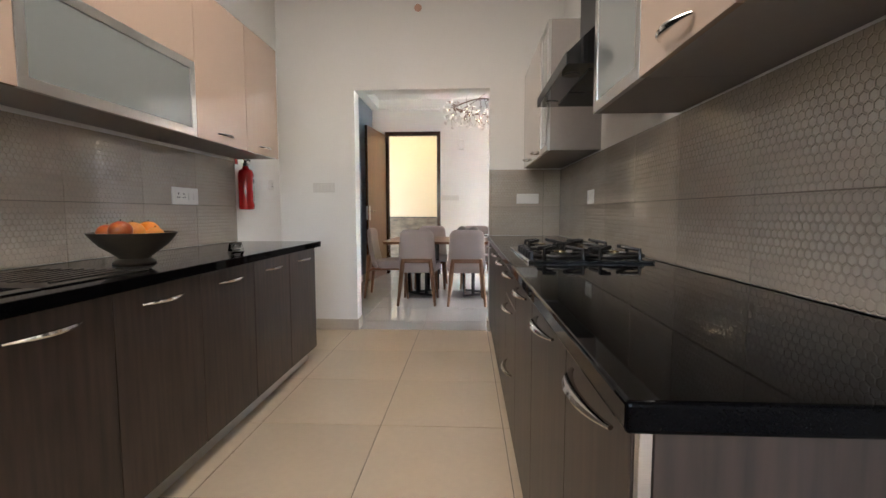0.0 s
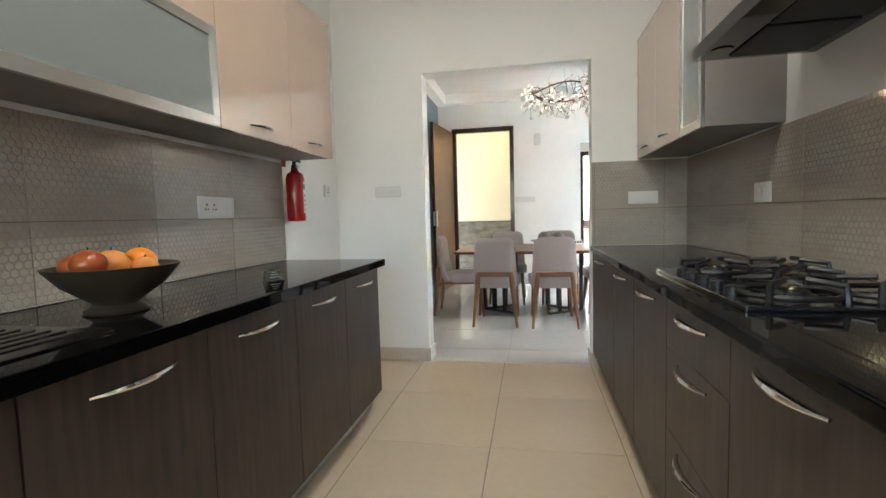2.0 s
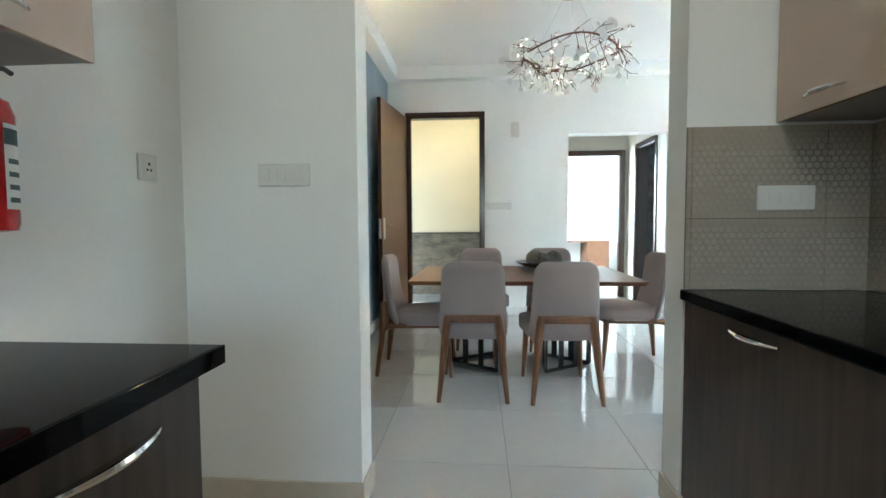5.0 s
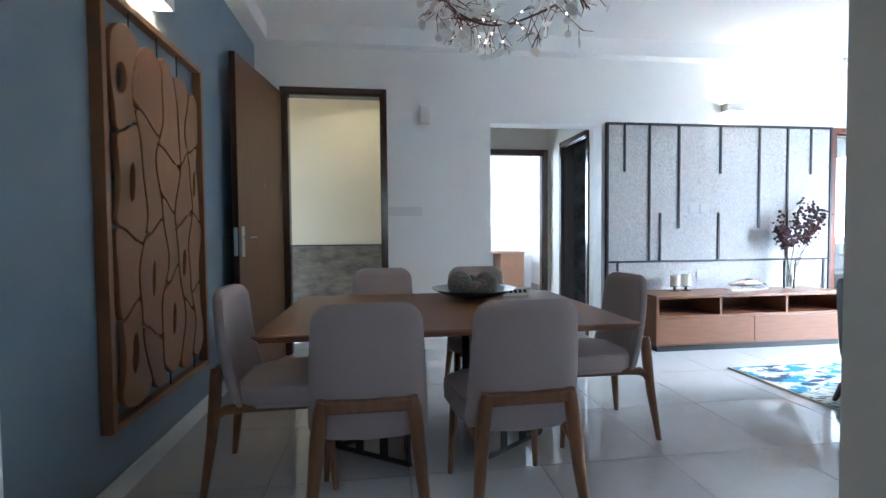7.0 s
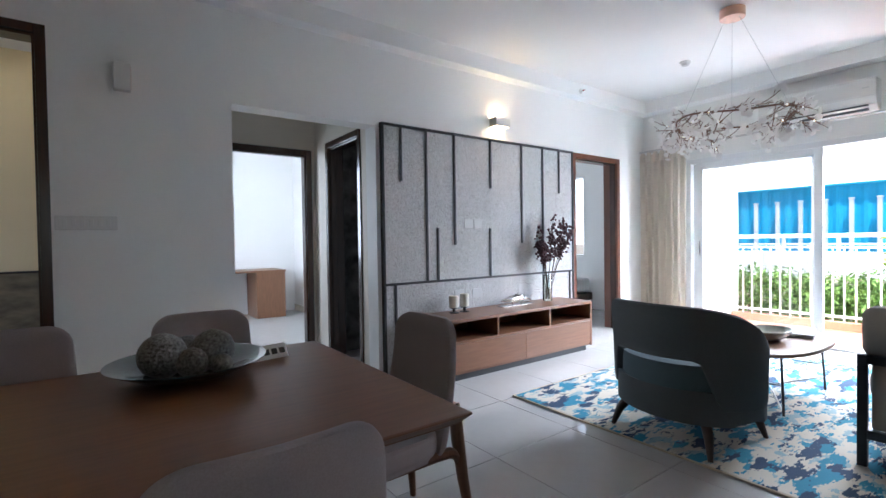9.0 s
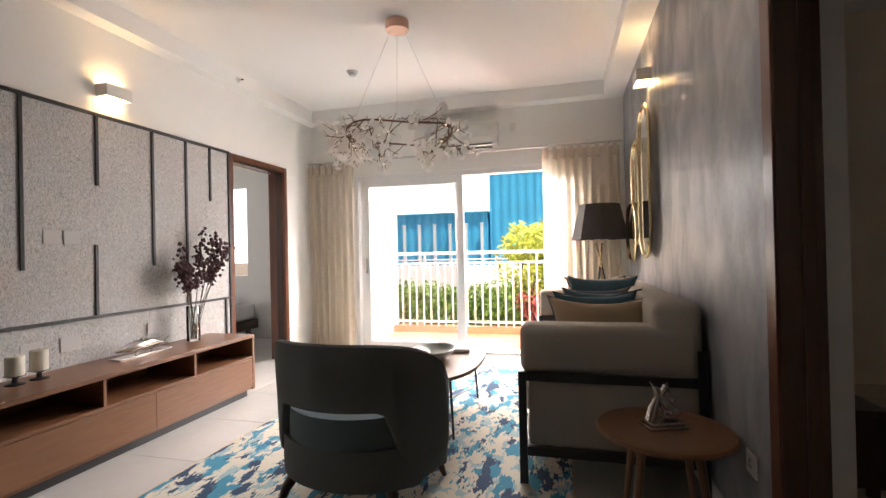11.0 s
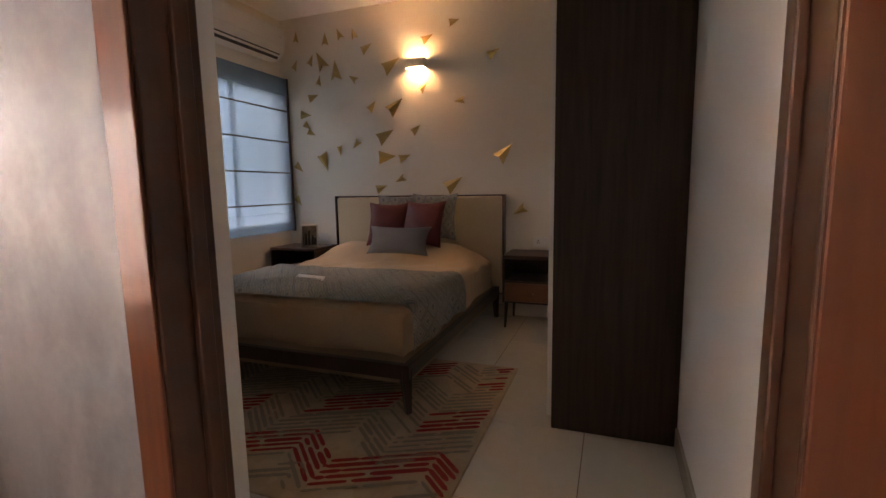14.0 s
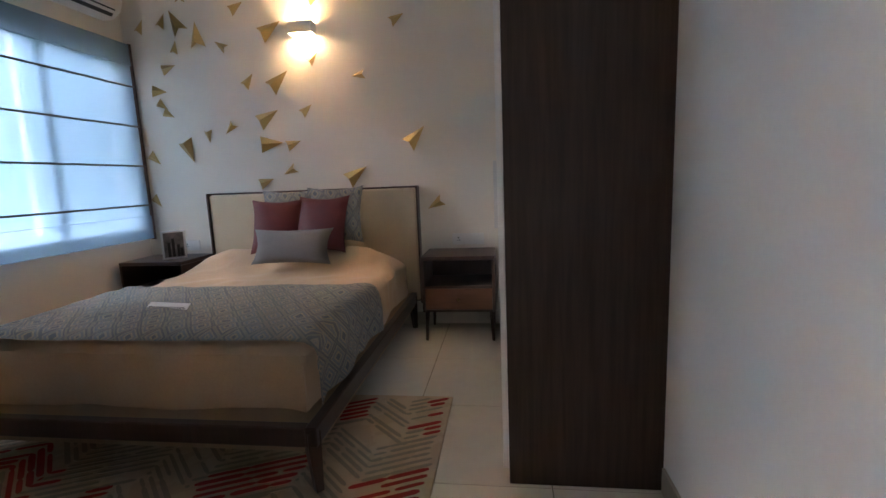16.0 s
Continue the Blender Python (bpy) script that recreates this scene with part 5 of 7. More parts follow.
bx("edge_band", (0.9305, -0.0415, 0.008), (0.934, -0.0005, 2.385), M["door_dark"], dl, 0.001)
for yy, sg_ in ((-0.042, -1), (0.0, 1)):
    q0, q1 = sorted((yy, yy + sg_ * 0.006))
    hp = bx("handle_plate", (0.845, q0, 0.95), (0.89, q1, 1.17), M["alu"], dl, 0.002)
    part("lever", tube([(0.868, yy, 1.09), (0.868, yy + sg_ * 0.05, 1.09), (0.76, yy + sg_ * 0.055, 1.09)], 0.008, 8), M["chrome"], hp, smooth=True)
part("peephole", tube([(0.45, -0.047, 1.5), (0.45, 0.005, 1.5)], 0.008, 10), M["chrome"], dl)
bx("lock_body", (0.9342, -0.034, 0.96), (0.9372, -0.008, 1.16), M["alu"], dl, 0.001)
bl_ = thing("door_chime", 0.38, DW - 0.001, 2.21, 0, "small white door chime box on the wall", "chime")
bx("body", (-0.045, -0.045, -0.085), (0.045, 0, 0.085), M["plastic"], bl_, 0.006)
bx("pink_side", (0.0455, -0.038, -0.07), (0.047, -0.006, 0.07), M["copper"], bl_, 0.0005, "pale copper side strip")


# chandelier of twigs and frosted petals
def chandelier(x, y, zring, r, seed, full):
    rnd = random.Random(seed)
    c = thing("chandelier", x, y, 0, 0, "round twig chandelier with frosted white petals and tiny bulbs", "chandelier", "twig chandeliers")
    cz = LC
    part("canopy", lathe([(0.085, cz - 0.075), (0.088, cz - 0.07), (0.088, cz - 0.004), (0.08, cz - 0.001)], 32), M["copper"], c, "pale copper canopy", True)
    for k in range(3):
        a = 2 * math.pi * k / 3 + 0.4
        part("cable", tube([(0.05 * math.cos(a), 0.05 * math.sin(a), cz - 0.07), (r * 0.8 * math.cos(a), r * 0.8 * math.sin(a), zring)], 0.0015, 5), M["alu"], c)
    ring = [(r * 0.8 * math.cos(a), r * 0.8 * math.sin(a), zring + 0.02 * math.sin(3 * a)) for a in [2 * math.pi * k / 40 for k in range(40)]]
    part("ring", tube(ring, 0.007, 8, closed=True), M["bronze_wire"], c, smooth=True)
    discs = []
    for rr in (0.022, 0.028, 0.034):
        b = lathe([(rr * 0.55, -0.0012), (rr, 0.0), (rr * 0.55, 0.0012)], 9)
        me = bpy.data.meshes.new("petal")
        b.to_mesh(me)
        b.free()
        me.materials.append(M["petal"])
        discs.append(me)
    b = ball(0.006, seg=6)
    bulb = bpy.data.meshes.new("bulb")
    b.to_mesh(bulb)
    b.free()
    bulb.materials.append(M["tip"])
    for k in range(85):
        a = rnd.uniform(0, 2 * math.pi)
        p = Vector((r * 0.8 * math.cos(a), r * 0.8 * math.sin(a), zring))
        d = Vector((math.cos(a) * rnd.uniform(-0.6, 0.8) + rnd.uniform(-0.6, 0.6), math.sin(a) * rnd.uniform(-0.6, 0.8) + rnd.uniform(-0.6, 0.6), rnd.uniform(-0.95, 0.2))).normalized()
        q = p + d * rnd.uniform(0.10, 0.22)
        tw = tube([p - d * 0.04, q], 0.0028, 4)
        for _ in range(3):
            e = (d + Vector((rnd.uniform(-0.9, 0.9), rnd.uniform(-0.9, 0.9), rnd.uniform(-0.8, 0.6)))).normalized()
            s0 = p.lerp(q, rnd.uniform(0.4, 1.0))
            s1 = s0 + e * rnd.uniform(0.04, 0.10)
            tube([s0, s1], 0.0018, 4, bm=tw)
            if rnd.random() < full:
                o = new("petal", discs[rnd.randrange(3)])
                o.parent = c
                o.matrix_local = Matrix.Translation(s1 + e * 0.015) @ Euler((rnd.uniform(0, 6), rnd.uniform(0, 6), rnd.uniform(0, 6))).to_matrix().to_4x4()
            if rnd.random() < 0.12:
                o = new("bulb", bulb)
                o.parent = c
                o.matrix_local = Matrix.Translation(s0)
        part("twig", tw, M["bronze_wire"], c)
    return c


chandelier(0.67, 6.75, 2.43, 0.45, 3, 0.4)
chandelier(4.27, 6.69, 2.09, 0.50, 5, 1.0)


# ---- living ----
pn = thing("wall_panel", 3.42, DW - 0.001, 0, 0, "silver speckled wall panel divided by black metal strips", "wall panel")
PX0, PX1 = 2.165 - 3.42, 4.675 - 3.42
bx("panel_board", (PX0 + 0.02, -0.030, 0.02), (PX1 - 0.02, 0.0, 2.16), M["panel"], pn, 0.001)
for nm, lo, hi in (("frame_side", (PX0, -0.042, 0.02), (PX0 + 0.022, 0, 2.183)), ("frame_side", (PX1 - 0.022, -0.042, 0.02), (PX1, 0, 2.183)), ("frame_rail", (PX0 + 0.022, -0.042, 2.161), (PX1 - 0.022, 0, 2.183)),
                   ("frame_rail", (PX0 + 0.022, -0.042, 0.795), (PX1 - 0.022, -0.0305, 0.817))):
    bx(nm, lo, hi, M["black_metal"], pn, 0.001)
for x, z0, z1 in ((2.354, 1.70, 2.161), (2.618, 0.817, 2.161), (2.737, 0.817, 1.292), (2.937, 1.135, 2.161), (3.392, 1.69, 2.161), (3.378, 0.817, 1.29), (3.830, 1.135, 2.161), (4.155, 0.817, 2.161), (4.426, 1.69, 2.161), (2.283, 0.45, 0.795), (4.60, 0.45, 0.795)):
    bx("strip", (x - 3.42 - 0.010, -0.042, z0), (x - 3.42 + 0.010, -0.0305, z1), M["black_metal"], pn, 0.001)
for x, z, w in ((3.10, 1.335, 0.10), (3.22, 1.335, 0.10), (2.98, 0.66, 0.12), (3.20, 0.66, 0.12), (3.82, 0.66, 0.12)):
    bx("socket_plate", (x - 3.42 - w / 2, -0.036, z - 0.045), (x - 3.42 + w / 2, -0.0305, z + 0.045), M["panel_socket"], pn, 0.002)

tv = thing("tv_console", 3.40, 8.315, 0, 0, "long oak media console with open shelves above two drawers", "console")
L2, D2 = 0.985, 0.225
bx("top", (-L2, -D2, 0.495), (L2, D2, 0.522), M["oak"], tv, 0.002)
bx("side_panel", (-L2, -D2, 0.06), (-L2 + 0.025, D2, 0.494), M["oak"], tv, 0.002)
bx("side_panel", (L2 - 0.025, -D2, 0.06), (L2, D2, 0.494), M["oak"], tv, 0.002)
bx("back_panel", (-L2 + 0.026, D2 - 0.012, 0.06), (L2 - 0.026, D2, 0.494), M["walnut"], tv, 0.0)
bx("shelf", (-L2 + 0.026, -D2 + 0.004, 0.318), (L2 - 0.026, D2 - 0.013, 0.338), M["oak"], tv, 0.001)
bx("bottom_panel", (-L2 + 0.026, -D2 + 0.02, 0.06), (L2 - 0.026, D2 - 0.013, 0.08), M["oak"], tv, 0.001)
for x in (-0.34, 0.34):
    bx("divider", (x - 0.010, -D2 + 0.006, 0.339), (x + 0.010, D2 - 0.013, 0.494), M["oak"], tv, 0.001)
bx("drawer_front", (-L2 + 0.027, -D2 + 0.002, 0.082), (-0.002, -D2 + 0.02, 0.315), M["oak"], tv, 0.002)
bx("drawer_front", (0.002, -D2 + 0.002, 0.082), (L2 - 0.027, -D2 + 0.02, 0.315), M["oak"], tv, 0.002)
bx("plinth", (-L2 + 0.04, -D2 + 0.05, 0.001), (L2 - 0.04, D2 - 0.02, 0.059), M["black_metal"], tv, 0.001)

# on the console
for x, h in ((2.80, 0.105), (2.92, 0.115)):
    cd = thing("candle_stand", x, 8.40, 0.523, 0, "ivory pillar candle on a black metal stand", "candle", "candles on the console")
    part("stand", lathe([(0.045, 0), (0.046, 0.004), (0.014, 0.012), (0.012, 0.035), (0.04, 0.045), (0.05, 0.05)], 24), M["black_metal"], cd, smooth=True)
    part("candle", lathe([(0.042, 0.05), (0.043, 0.054), (0.043, 0.045 + h), (0.038, 0.05 + h), (0.02, 0.047 + h)], 28), M["wax"], cd, smooth=True)
    part("wick", tube([(0, 0, 0.045 + h), (0.002, 0, 0.058 + h)], 0.0012, 5), M["plastic_dark"], cd)
wh = thing("silver_fish", 3.56, 8.38, 0.523, 4, "polished silver fish sculpture on a dark base", "sculpture")
pts = [(-0.21, 0, 0.055), (-0.15, 0, 0.06), (-0.05, 0, 0.068), (0.06, 0, 0.066), (0.15, 0, 0.056), (0.20, 0, 0.05)]
bm = tube(pts, [0.006, 0.022, 0.038, 0.036, 0.020, 0.006], 14)
tube([(0.19, 0, 0.05), (0.25, 0, 0.085)], [0.012, 0.003], 6, bm=bm)
tube([(0.19, 0, 0.05), (0.24, 0, 0.03)], [0.012, 0.003], 6, bm=bm)
tube([(0.0, 0, 0.10), (0.05, 0, 0.12)], [0.016, 0.003], 6, bm=bm)
tube([(-0.05, 0, 0.04), (-0.05, 0, 0.0)], 0.005, 6, bm=bm)
tube([(0.08, 0, 0.04), (0.08, 0, 0.0)], 0.005, 6, bm=bm)
box((-0.22, -0.05, 0.0), (0.22, 0.05, 0.008), 0.002, 1, bm=bm)
part("body", bm, M["silver"], wh, smooth=True)
va = thing("glass_vase", 4.05, 8.40, 0.523, 0, "clear glass vase holding dark dried berry branches", "vase")
part("vessel", lathe([(0.0, 0.001), (0.048, 0.001), (0.05, 0.01), (0.052, 0.27), (0.055, 0.275), (0.052, 0.275), (0.047, 0.27), (0.045, 0.02), (0.0, 0.018)], 28, caps=False), M["tinted"], va, smooth=True)
rnd = random.Random(8)
for k in range(12):
    a = rnd.uniform(0, 6.28)
    lean, high = ((-0.06, 0.66), (0.27, 0.80))[k % 2]
    top = Vector((lean + rnd.uniform(-0.09, 0.09), rnd.uniform(-0.09, 0.09), high + rnd.uniform(-0.12, 0.08)))
    mid = Vector((top.x * 0.40, top.y * 0.4, 0.36))
    st = part("branch", tube([(math.cos(a) * 0.02, math.sin(a) * 0.02, 0.02), mid, top], [0.003, 0.0028, 0.0015], 6), M["stem"], va)
    bm = bmesh.new()
    for _ in range(46):
        p = mid.lerp(top, rnd.uniform(0.25, 1.05)) + Vector((rnd.gauss(0, 0.024), rnd.gauss(0, 0.02), rnd.gauss(0, 0.022)))
        bmesh.ops.create_icosphere(bm, subdivisions=1, radius=rnd.uniform(0.009, 0.018), matrix=Matrix.Translation(p))
    part("berries", bm, M["berry"], st)["kind"] = "stuff"

# rug
rg = thing("living_rug", 4.2, 6.53, 0.001, 0, "abstract blue and cream living room rug", "rug")
bx("pile", (-1.47, -1.04, 0), (1.52, 1.04, 0.011), M["rug_blue"], rg, 0.004)
for lo, hi in (((-1.485, -1.055, 0), (-1.471, 1.055, 0.010)), ((1.521, -1.055, 0), (1.535, 1.055, 0.010)), ((-1.47, -1.055, 0), (1.52, -1.041, 0.010)), ((-1.47, 1.041, 0), (1.52, 1.055, 0.010))):
    bx("binding", lo, hi, M["rug_edge"], rg, 0.002)

# armchair with an open slot under its curved back, facing east
ac = thing("armchair", 3.08, 6.475, 0.012, -6, "grey-green barrel armchair with a curved back and dark wooden legs", "armchair")


def shell(z0f, z1f, r_in, r_out, a0, a1, n=36):
    bm = bmesh.new()
    rings = []
    for k in range(n + 1):
        a = radians(a0 + (a1 - a0) * k / n)
        u = (k / n - 0.5) * 2
        c_, s_ = math.cos(a), math.sin(a)
        z0, z1 = z0f(u), z1f(u)
        rm = (r_in + r_out) / 2
        th = (r_out - r_in) / 2
        ring = []
        for q in range(12):
            b = 2 * math.pi * q / 12
            rr = rm + th * math.copysign(abs(math.cos(b)) ** 0.6, math.cos(b))
            zz = (z0 + z1) / 2 + (z1 - z0) / 2 * math.copysign(abs(math.sin(b)) ** 0.35, math.sin(b))
            lean = 0.06 * max(0, zz - 0.45)
            ring.append(bm.verts.new(((rr + lean) * c_ * 0.96, (rr + lean) * s_ * 1.09, zz)))
        rings.append(ring)
    for p_, q_ in zip(rings, rings[1:]):
        for k in range(12):
            bm.faces.new((p_[k], p_[(k + 1) % 12], q_[(k + 1) % 12], q_[k]))
    bm.faces.new(rings[0][::-1])
    bm.faces.new(rings[-1])
    bmesh.ops.recalc_face_normals(bm, faces=bm.faces)
    return bm


part("backrest", shell(lambda u: 0.505 - 0.26 * (lambda k: k * k * (3 - 2 * k))(min(1, max(0, (abs(u) - 0.36) / 0.20))), lambda u: 0.80 - 0.20 * abs(u) ** 3.5, 0.325, 0.39, 80, 280), M["arm_fabric"], ac, smooth=True)
bm = prism([(0.35 * math.cos(a) * (1.08 if math.cos(a) > 0 else 1.0), 0.405 * math.sin(a)) for a in [2 * math.pi * k / 40 for k in range(40)]], 0.17, 0.345, bevel=0.045, seg=4)
part("seat_base", bm, M["arm_fabric"], ac, smooth=True)
bm = prism([(0.350 * math.cos(a) * (1.06 if math.cos(a) > 0 else 1.0), 0.36 * math.sin(a)) for a in [2 * math.pi * k / 40 for k in range(40)]], 0.335, 0.48, bevel=0.06, seg=5)
part("seat_cushion", bm, M["seat_blue"], ac, "blue-grey seat cushion", True)
for sx, sy in ((-1, -1), (-1, 1), (1, -1), (1, 1)):
    part("leg", tube([(sx * 0.20, sy * 0.23, 0.19), (sx * 0.25, sy * 0.28, 0.10), (sx * 0.28, sy * 0.305, 0.0)], [0.032, 0.024, 0.013], 10), M["bed_wood"], ac, smooth=True)

# sofa along the plaster wall
sf = thing("sofa", 4.45, 5.30, 0, 0, "beige fabric sofa in a black metal frame", "sofa")
SX0, SX1, SY0, SY1 = -1.13, 1.10, -0.425, 0.445
for x0, x1 in ((SX0, SX0 + 0.20), (SX1 - 0.20, SX1)):
    bx("armrest", (x0 + 0.01, SY0 + 0.03, 0.565), (x1, SY1 - 0.01, 0.81), M["sofa_fabric"], sf, 0.045, seg=4, smooth=True)
    bx("arm_panel", (x0 + 0.025, SY0 + 0.05, 0.20), (x1 - 0.03, SY1 - 0.05, 0.565), M["sofa_fabric"], sf, 0.015, seg=3, smooth=True)
    fr = thing("arm_frame")
    fr.parent = sf
    for nm, lo, hi in (("leg", (x0, SY1 - 0.04, 0.012), (x0 + 0.035, SY1, 0.575)), ("leg", (x0, SY0, 0.001), (x0 + 0.035, SY0 + 0.04, 0.70)), ("rail", (x0, SY0 + 0.04, 0.53), (x0 + 0.035, SY1 - 0.04, 0.575)), ("rail", (x0, SY0 + 0.04, 0.155), (x0 + 0.035, SY1 - 0.04, 0.20))):
        bx(nm, lo, hi, M["black_metal"], fr, 0.003)
bx("front_rail", (SX0 + 0.035, SY1 - 0.035, 0.12), (SX1 - 0.165, SY1, 0.165), M["black_metal"], sf, 0.003)
bx("seat_base", (SX0 + 0.18, SY0 + 0.05, 0.165), (SX1 - 0.18, SY1 - 0.03, 0.30), M["sofa_fabric"], sf, 0.02, seg=3, smooth=True)
for k in range(2):
    w = (SX1 - SX0 - 0.42) / 2
    x0 = SX0 + 0.21 + k * w
    bx("seat_cushion", (x0 + 0.003, SY0 + 0.20, 0.30), (x0 + w - 0.003, SY1, 0.455), M["sofa_fabric"], sf, 0.045, seg=4, smooth=True)
bx("backrest", (SX0 + 0.02, SY0 + 0.01, 0.30), (SX1 - 0.02, SY0 + 0.23, 0.925), M["sofa_fabric"], sf, 0.05, seg=4, smooth=True)


def cushion(name, w, h, d, m, mat, label, piping=None):
    c = thing(name, 0, 0, 0, 0, label, "cushion", "cushions")
    c.matrix_world = m
    part("cover", pillow(w, h, d, 18, pinch=0.2), mat, c, smooth=True)
    if piping:
        pts = []
        for sx, sy in ((1, 1), (-1, 1), (-1, -1), (1, -1)):
            pts.append((sx * w / 2, sy * h / 2, 0))
        ring = []
        for k in range(4):
            a, b = Vector(pts[k]), Vector(pts[(k + 1) % 4])
            for q in range(8):
                p = a.lerp(b, q / 8)
                u, v = p.x / (w / 2), p.y / (h / 2)
                ring.append((u * (1 - 0.2 * (1 - v * v) * abs(u) ** 3) * w / 2, v * (1 - 0.2 * (1 - u * u) * abs(v) ** 3) * h / 2, 0))
        part("piping", tube(ring, 0.005, 6, closed=True), piping, c, smooth=True)
    return c


for k, (x, mt, lb, w, h, pp) in enumerate(((3.63, "linen", "tan linen cushion with blue piping on the sofa", 0.56, 0.46, "velvet_blue"), (3.80, "velvet_blue", "petrol blue velvet cushion on the sofa", 0.50, 0.46, "velvet_navy"),
                                           (3.97, "velvet_blue", "petrol blue velvet cushion lying behind another", 0.48, 0.44, "velvet_navy"), (4.14, "velvet_navy", "navy velvet cushion with silver piping", 0.46, 0.42, "linen"),
                                           (4.32, "velvet_blue", "petrol blue cushion with tan piping", 0.48, 0.46, "linen"), (4.50, "linen", "tan and blue cushion on the sofa", 0.46, 0.44, "velvet_blue"))):
    tilt = (74, 70, 68, 64, 66, 60)[k]
    roll = (-3, 12, -13, 10, -12, 14)[k]
    cushion("sofa_cushion", w, h, 0.20, Matrix.Translation((x + 0.02, 5.33 - 0.015 * k, 0.478 + h / 2 * math.sin(radians(tilt)) + 0.024 * k)) @ pose(0, 0, 0, 0, 0, -90) @ pose(0, 0, 0, tilt, 0, roll), M[mt], lb, M[pp])

# side table with a small silver statue
st = thing("side_table", 3.0, 5.13, 0, 0, "round walnut side table on four splayed legs", "table")
part("tabletop", lathe([(0.235, 0.430), (0.26, 0.440), (0.263, 0.450), (0.255, 0.457), (0.21, 0.456), (0.205, 0.454), (0.0, 0.454)], 48), M["walnut"], st, smooth=True)
for k in range(4):
    a = math.pi / 4 + k * math.pi / 2
    part("leg", tube([(0.14 * math.cos(a), 0.14 * math.sin(a), 0.430), (0.205 * math.cos(a), 0.205 * math.sin(a), 0.001)], [0.019, 0.010], 8), M["walnut"], st, smooth=True)
sv = thing("silver_statue", 3.02, 5.13, 0.455, 20, "small polished silver statue on a stepped base on the side table", "statue")
bm = bmesh.new()
box((-0.05, -0.075, 0), (0.05, 0.075, 0.016), 0.003, 1, bm=bm)
box((-0.04, -0.065, 0.016), (0.04, 0.065, 0.03), 0.003, 1, bm=bm)
ball(0.032, (0, -0.03, 0.06), (0.9, 1.2, 1.0), 14, bm=bm)
tube([(0, -0.04, 0.06), (0, -0.005, 0.10), (0, 0.01, 0.14), (0, -0.01, 0.165)], [0.026, 0.022, 0.012, 0.014], 10, bm=bm)
tube([(0, 0.05, 0.03), (0, 0.035, 0.09), (0, 0.02, 0.13), (0, 0.03, 0.175)], [0.020, 0.02, 0.013, 0.010], 10, bm=bm)
tube([(0, -0.05, 0.10), (0.01, -0.035, 0.15), (0, -0.02, 0.19)], [0.006, 0.005, 0.003], 6, bm=bm)
tube([(0, 0.03, 0.17), (0.008, 0.045, 0.20)], [0.006, 0.002], 6, bm=bm)
ball(0.014, (0, -0.012, 0.172), seg=10, bm=bm)
bmesh.ops.transform(bm, matrix=Matrix.Diagonal((1.08, 1.08, 0.93, 1)), verts=bm.verts)
part("figure", bm, M["silver"], sv, smooth=True)

# coffee table
ct = thing("coffee_table", 4.20, 6.42, 0.012, 0, "oval walnut-topped coffee table on thin black legs with white braces", "table")
out = [(0.58 * math.copysign(abs(math.cos(a)) ** 0.8, math.cos(a)), 0.34 * math.copysign(abs(math.sin(a)) ** 0.8, math.sin(a))) for a in [2 * math.pi * k / 48 for k in range(48)]]
part("tabletop", prism(out, 0.385, 0.408, bevel=0.006), M["walnut"], ct, smooth=True)
for sx, sy in ((-1, -1), (-1, 1), (1, -1), (1, 1)):
    part("leg", tube([(sx * 0.40, sy * 0.20, 0.386), (sx * 0.42, sy * 0.22, 0.0)], 0.008, 8), M["black_metal"], ct)
for s in (-1, 1):
    part("brace", tube([(s * 0.41, -0.21, 0.19), (s * 0.41, 0.21, 0.19)], 0.006, 6), M["rail_white"], ct)
part("brace", tube([(-0.41, 0.21, 0.03), (0.41, -0.21, 0.10)], 0.006, 6), M["rail_white"], ct)
part("brace", tube([(-0.41, -0.21, 0.03), (0.41, 0.21, 0.10)], 0.006, 6), M["rail_white"], ct)
ds = thing("coffee_table_dish", 4.16, 6.41, 0.421, 0, "oval grey-green ceramic dish on the coffee table", "dish")
bm = lathe([(0.07, 0), (0.09, 0.004), (0.165, 0.05), (0.185, 0.078), (0.18, 0.08), (0.145, 0.05), (0.05, 0.016), (0, 0.013)], 36)
bmesh.ops.transform(bm, matrix=Matrix.Diagonal((1.0, 0.75, 1, 1)), verts=bm.verts)
part("dish", bm, M["ceramic"], ds, smooth=True)
bk = thing("coffee_table_book", 4.53, 6.37, 0.421, 12, "large dark-covered book lying on the coffee table", "book")
bx("cover", (-0.17, -0.13, 0), (0.17, 0.13, 0.004), M["book_dark"], bk, 0.001)
bx("pages", (-0.165, -0.125, 0.004), (0.163, 0.125, 0.024), M["paper"], bk, 0.001)
bx("cover", (-0.17, -0.13, 0.024), (0.17, 0.13, 0.028), M["book_dark"], bk, 0.001)

# floor lamp behind the sofa's far end
fl = thing("floor_lamp", 5.86, 5.15, 0, 0, "tripod floor lamp with a dark faceted shade and brass details", "lamp")
for k in range(3):
    a = 2 * math.pi * k / 3 + 0.3
    lg = part("leg", tube([(0.20 * math.cos(a), 0.20 * math.sin(a), 0.001), (0.012 * math.cos(a), 0.012 * math.sin(a), 1.02), (-0.045 * math.cos(a), -0.045 * math.sin(a), 1.24)], 0.008, 8), M["black_metal"], fl)
    part("brass_sleeve", tube([(0.017 * math.cos(a), 0.017 * math.sin(a), 1.0), (-0.042 * math.cos(a), -0.042 * math.sin(a), 1.24)], 0.0095, 8), M["brass"], lg, "brass upper sleeve")
part("hub", lathe([(0.02, 1.0), (0.024, 1.01), (0.02, 1.03)], 16), M["brass"], fl)
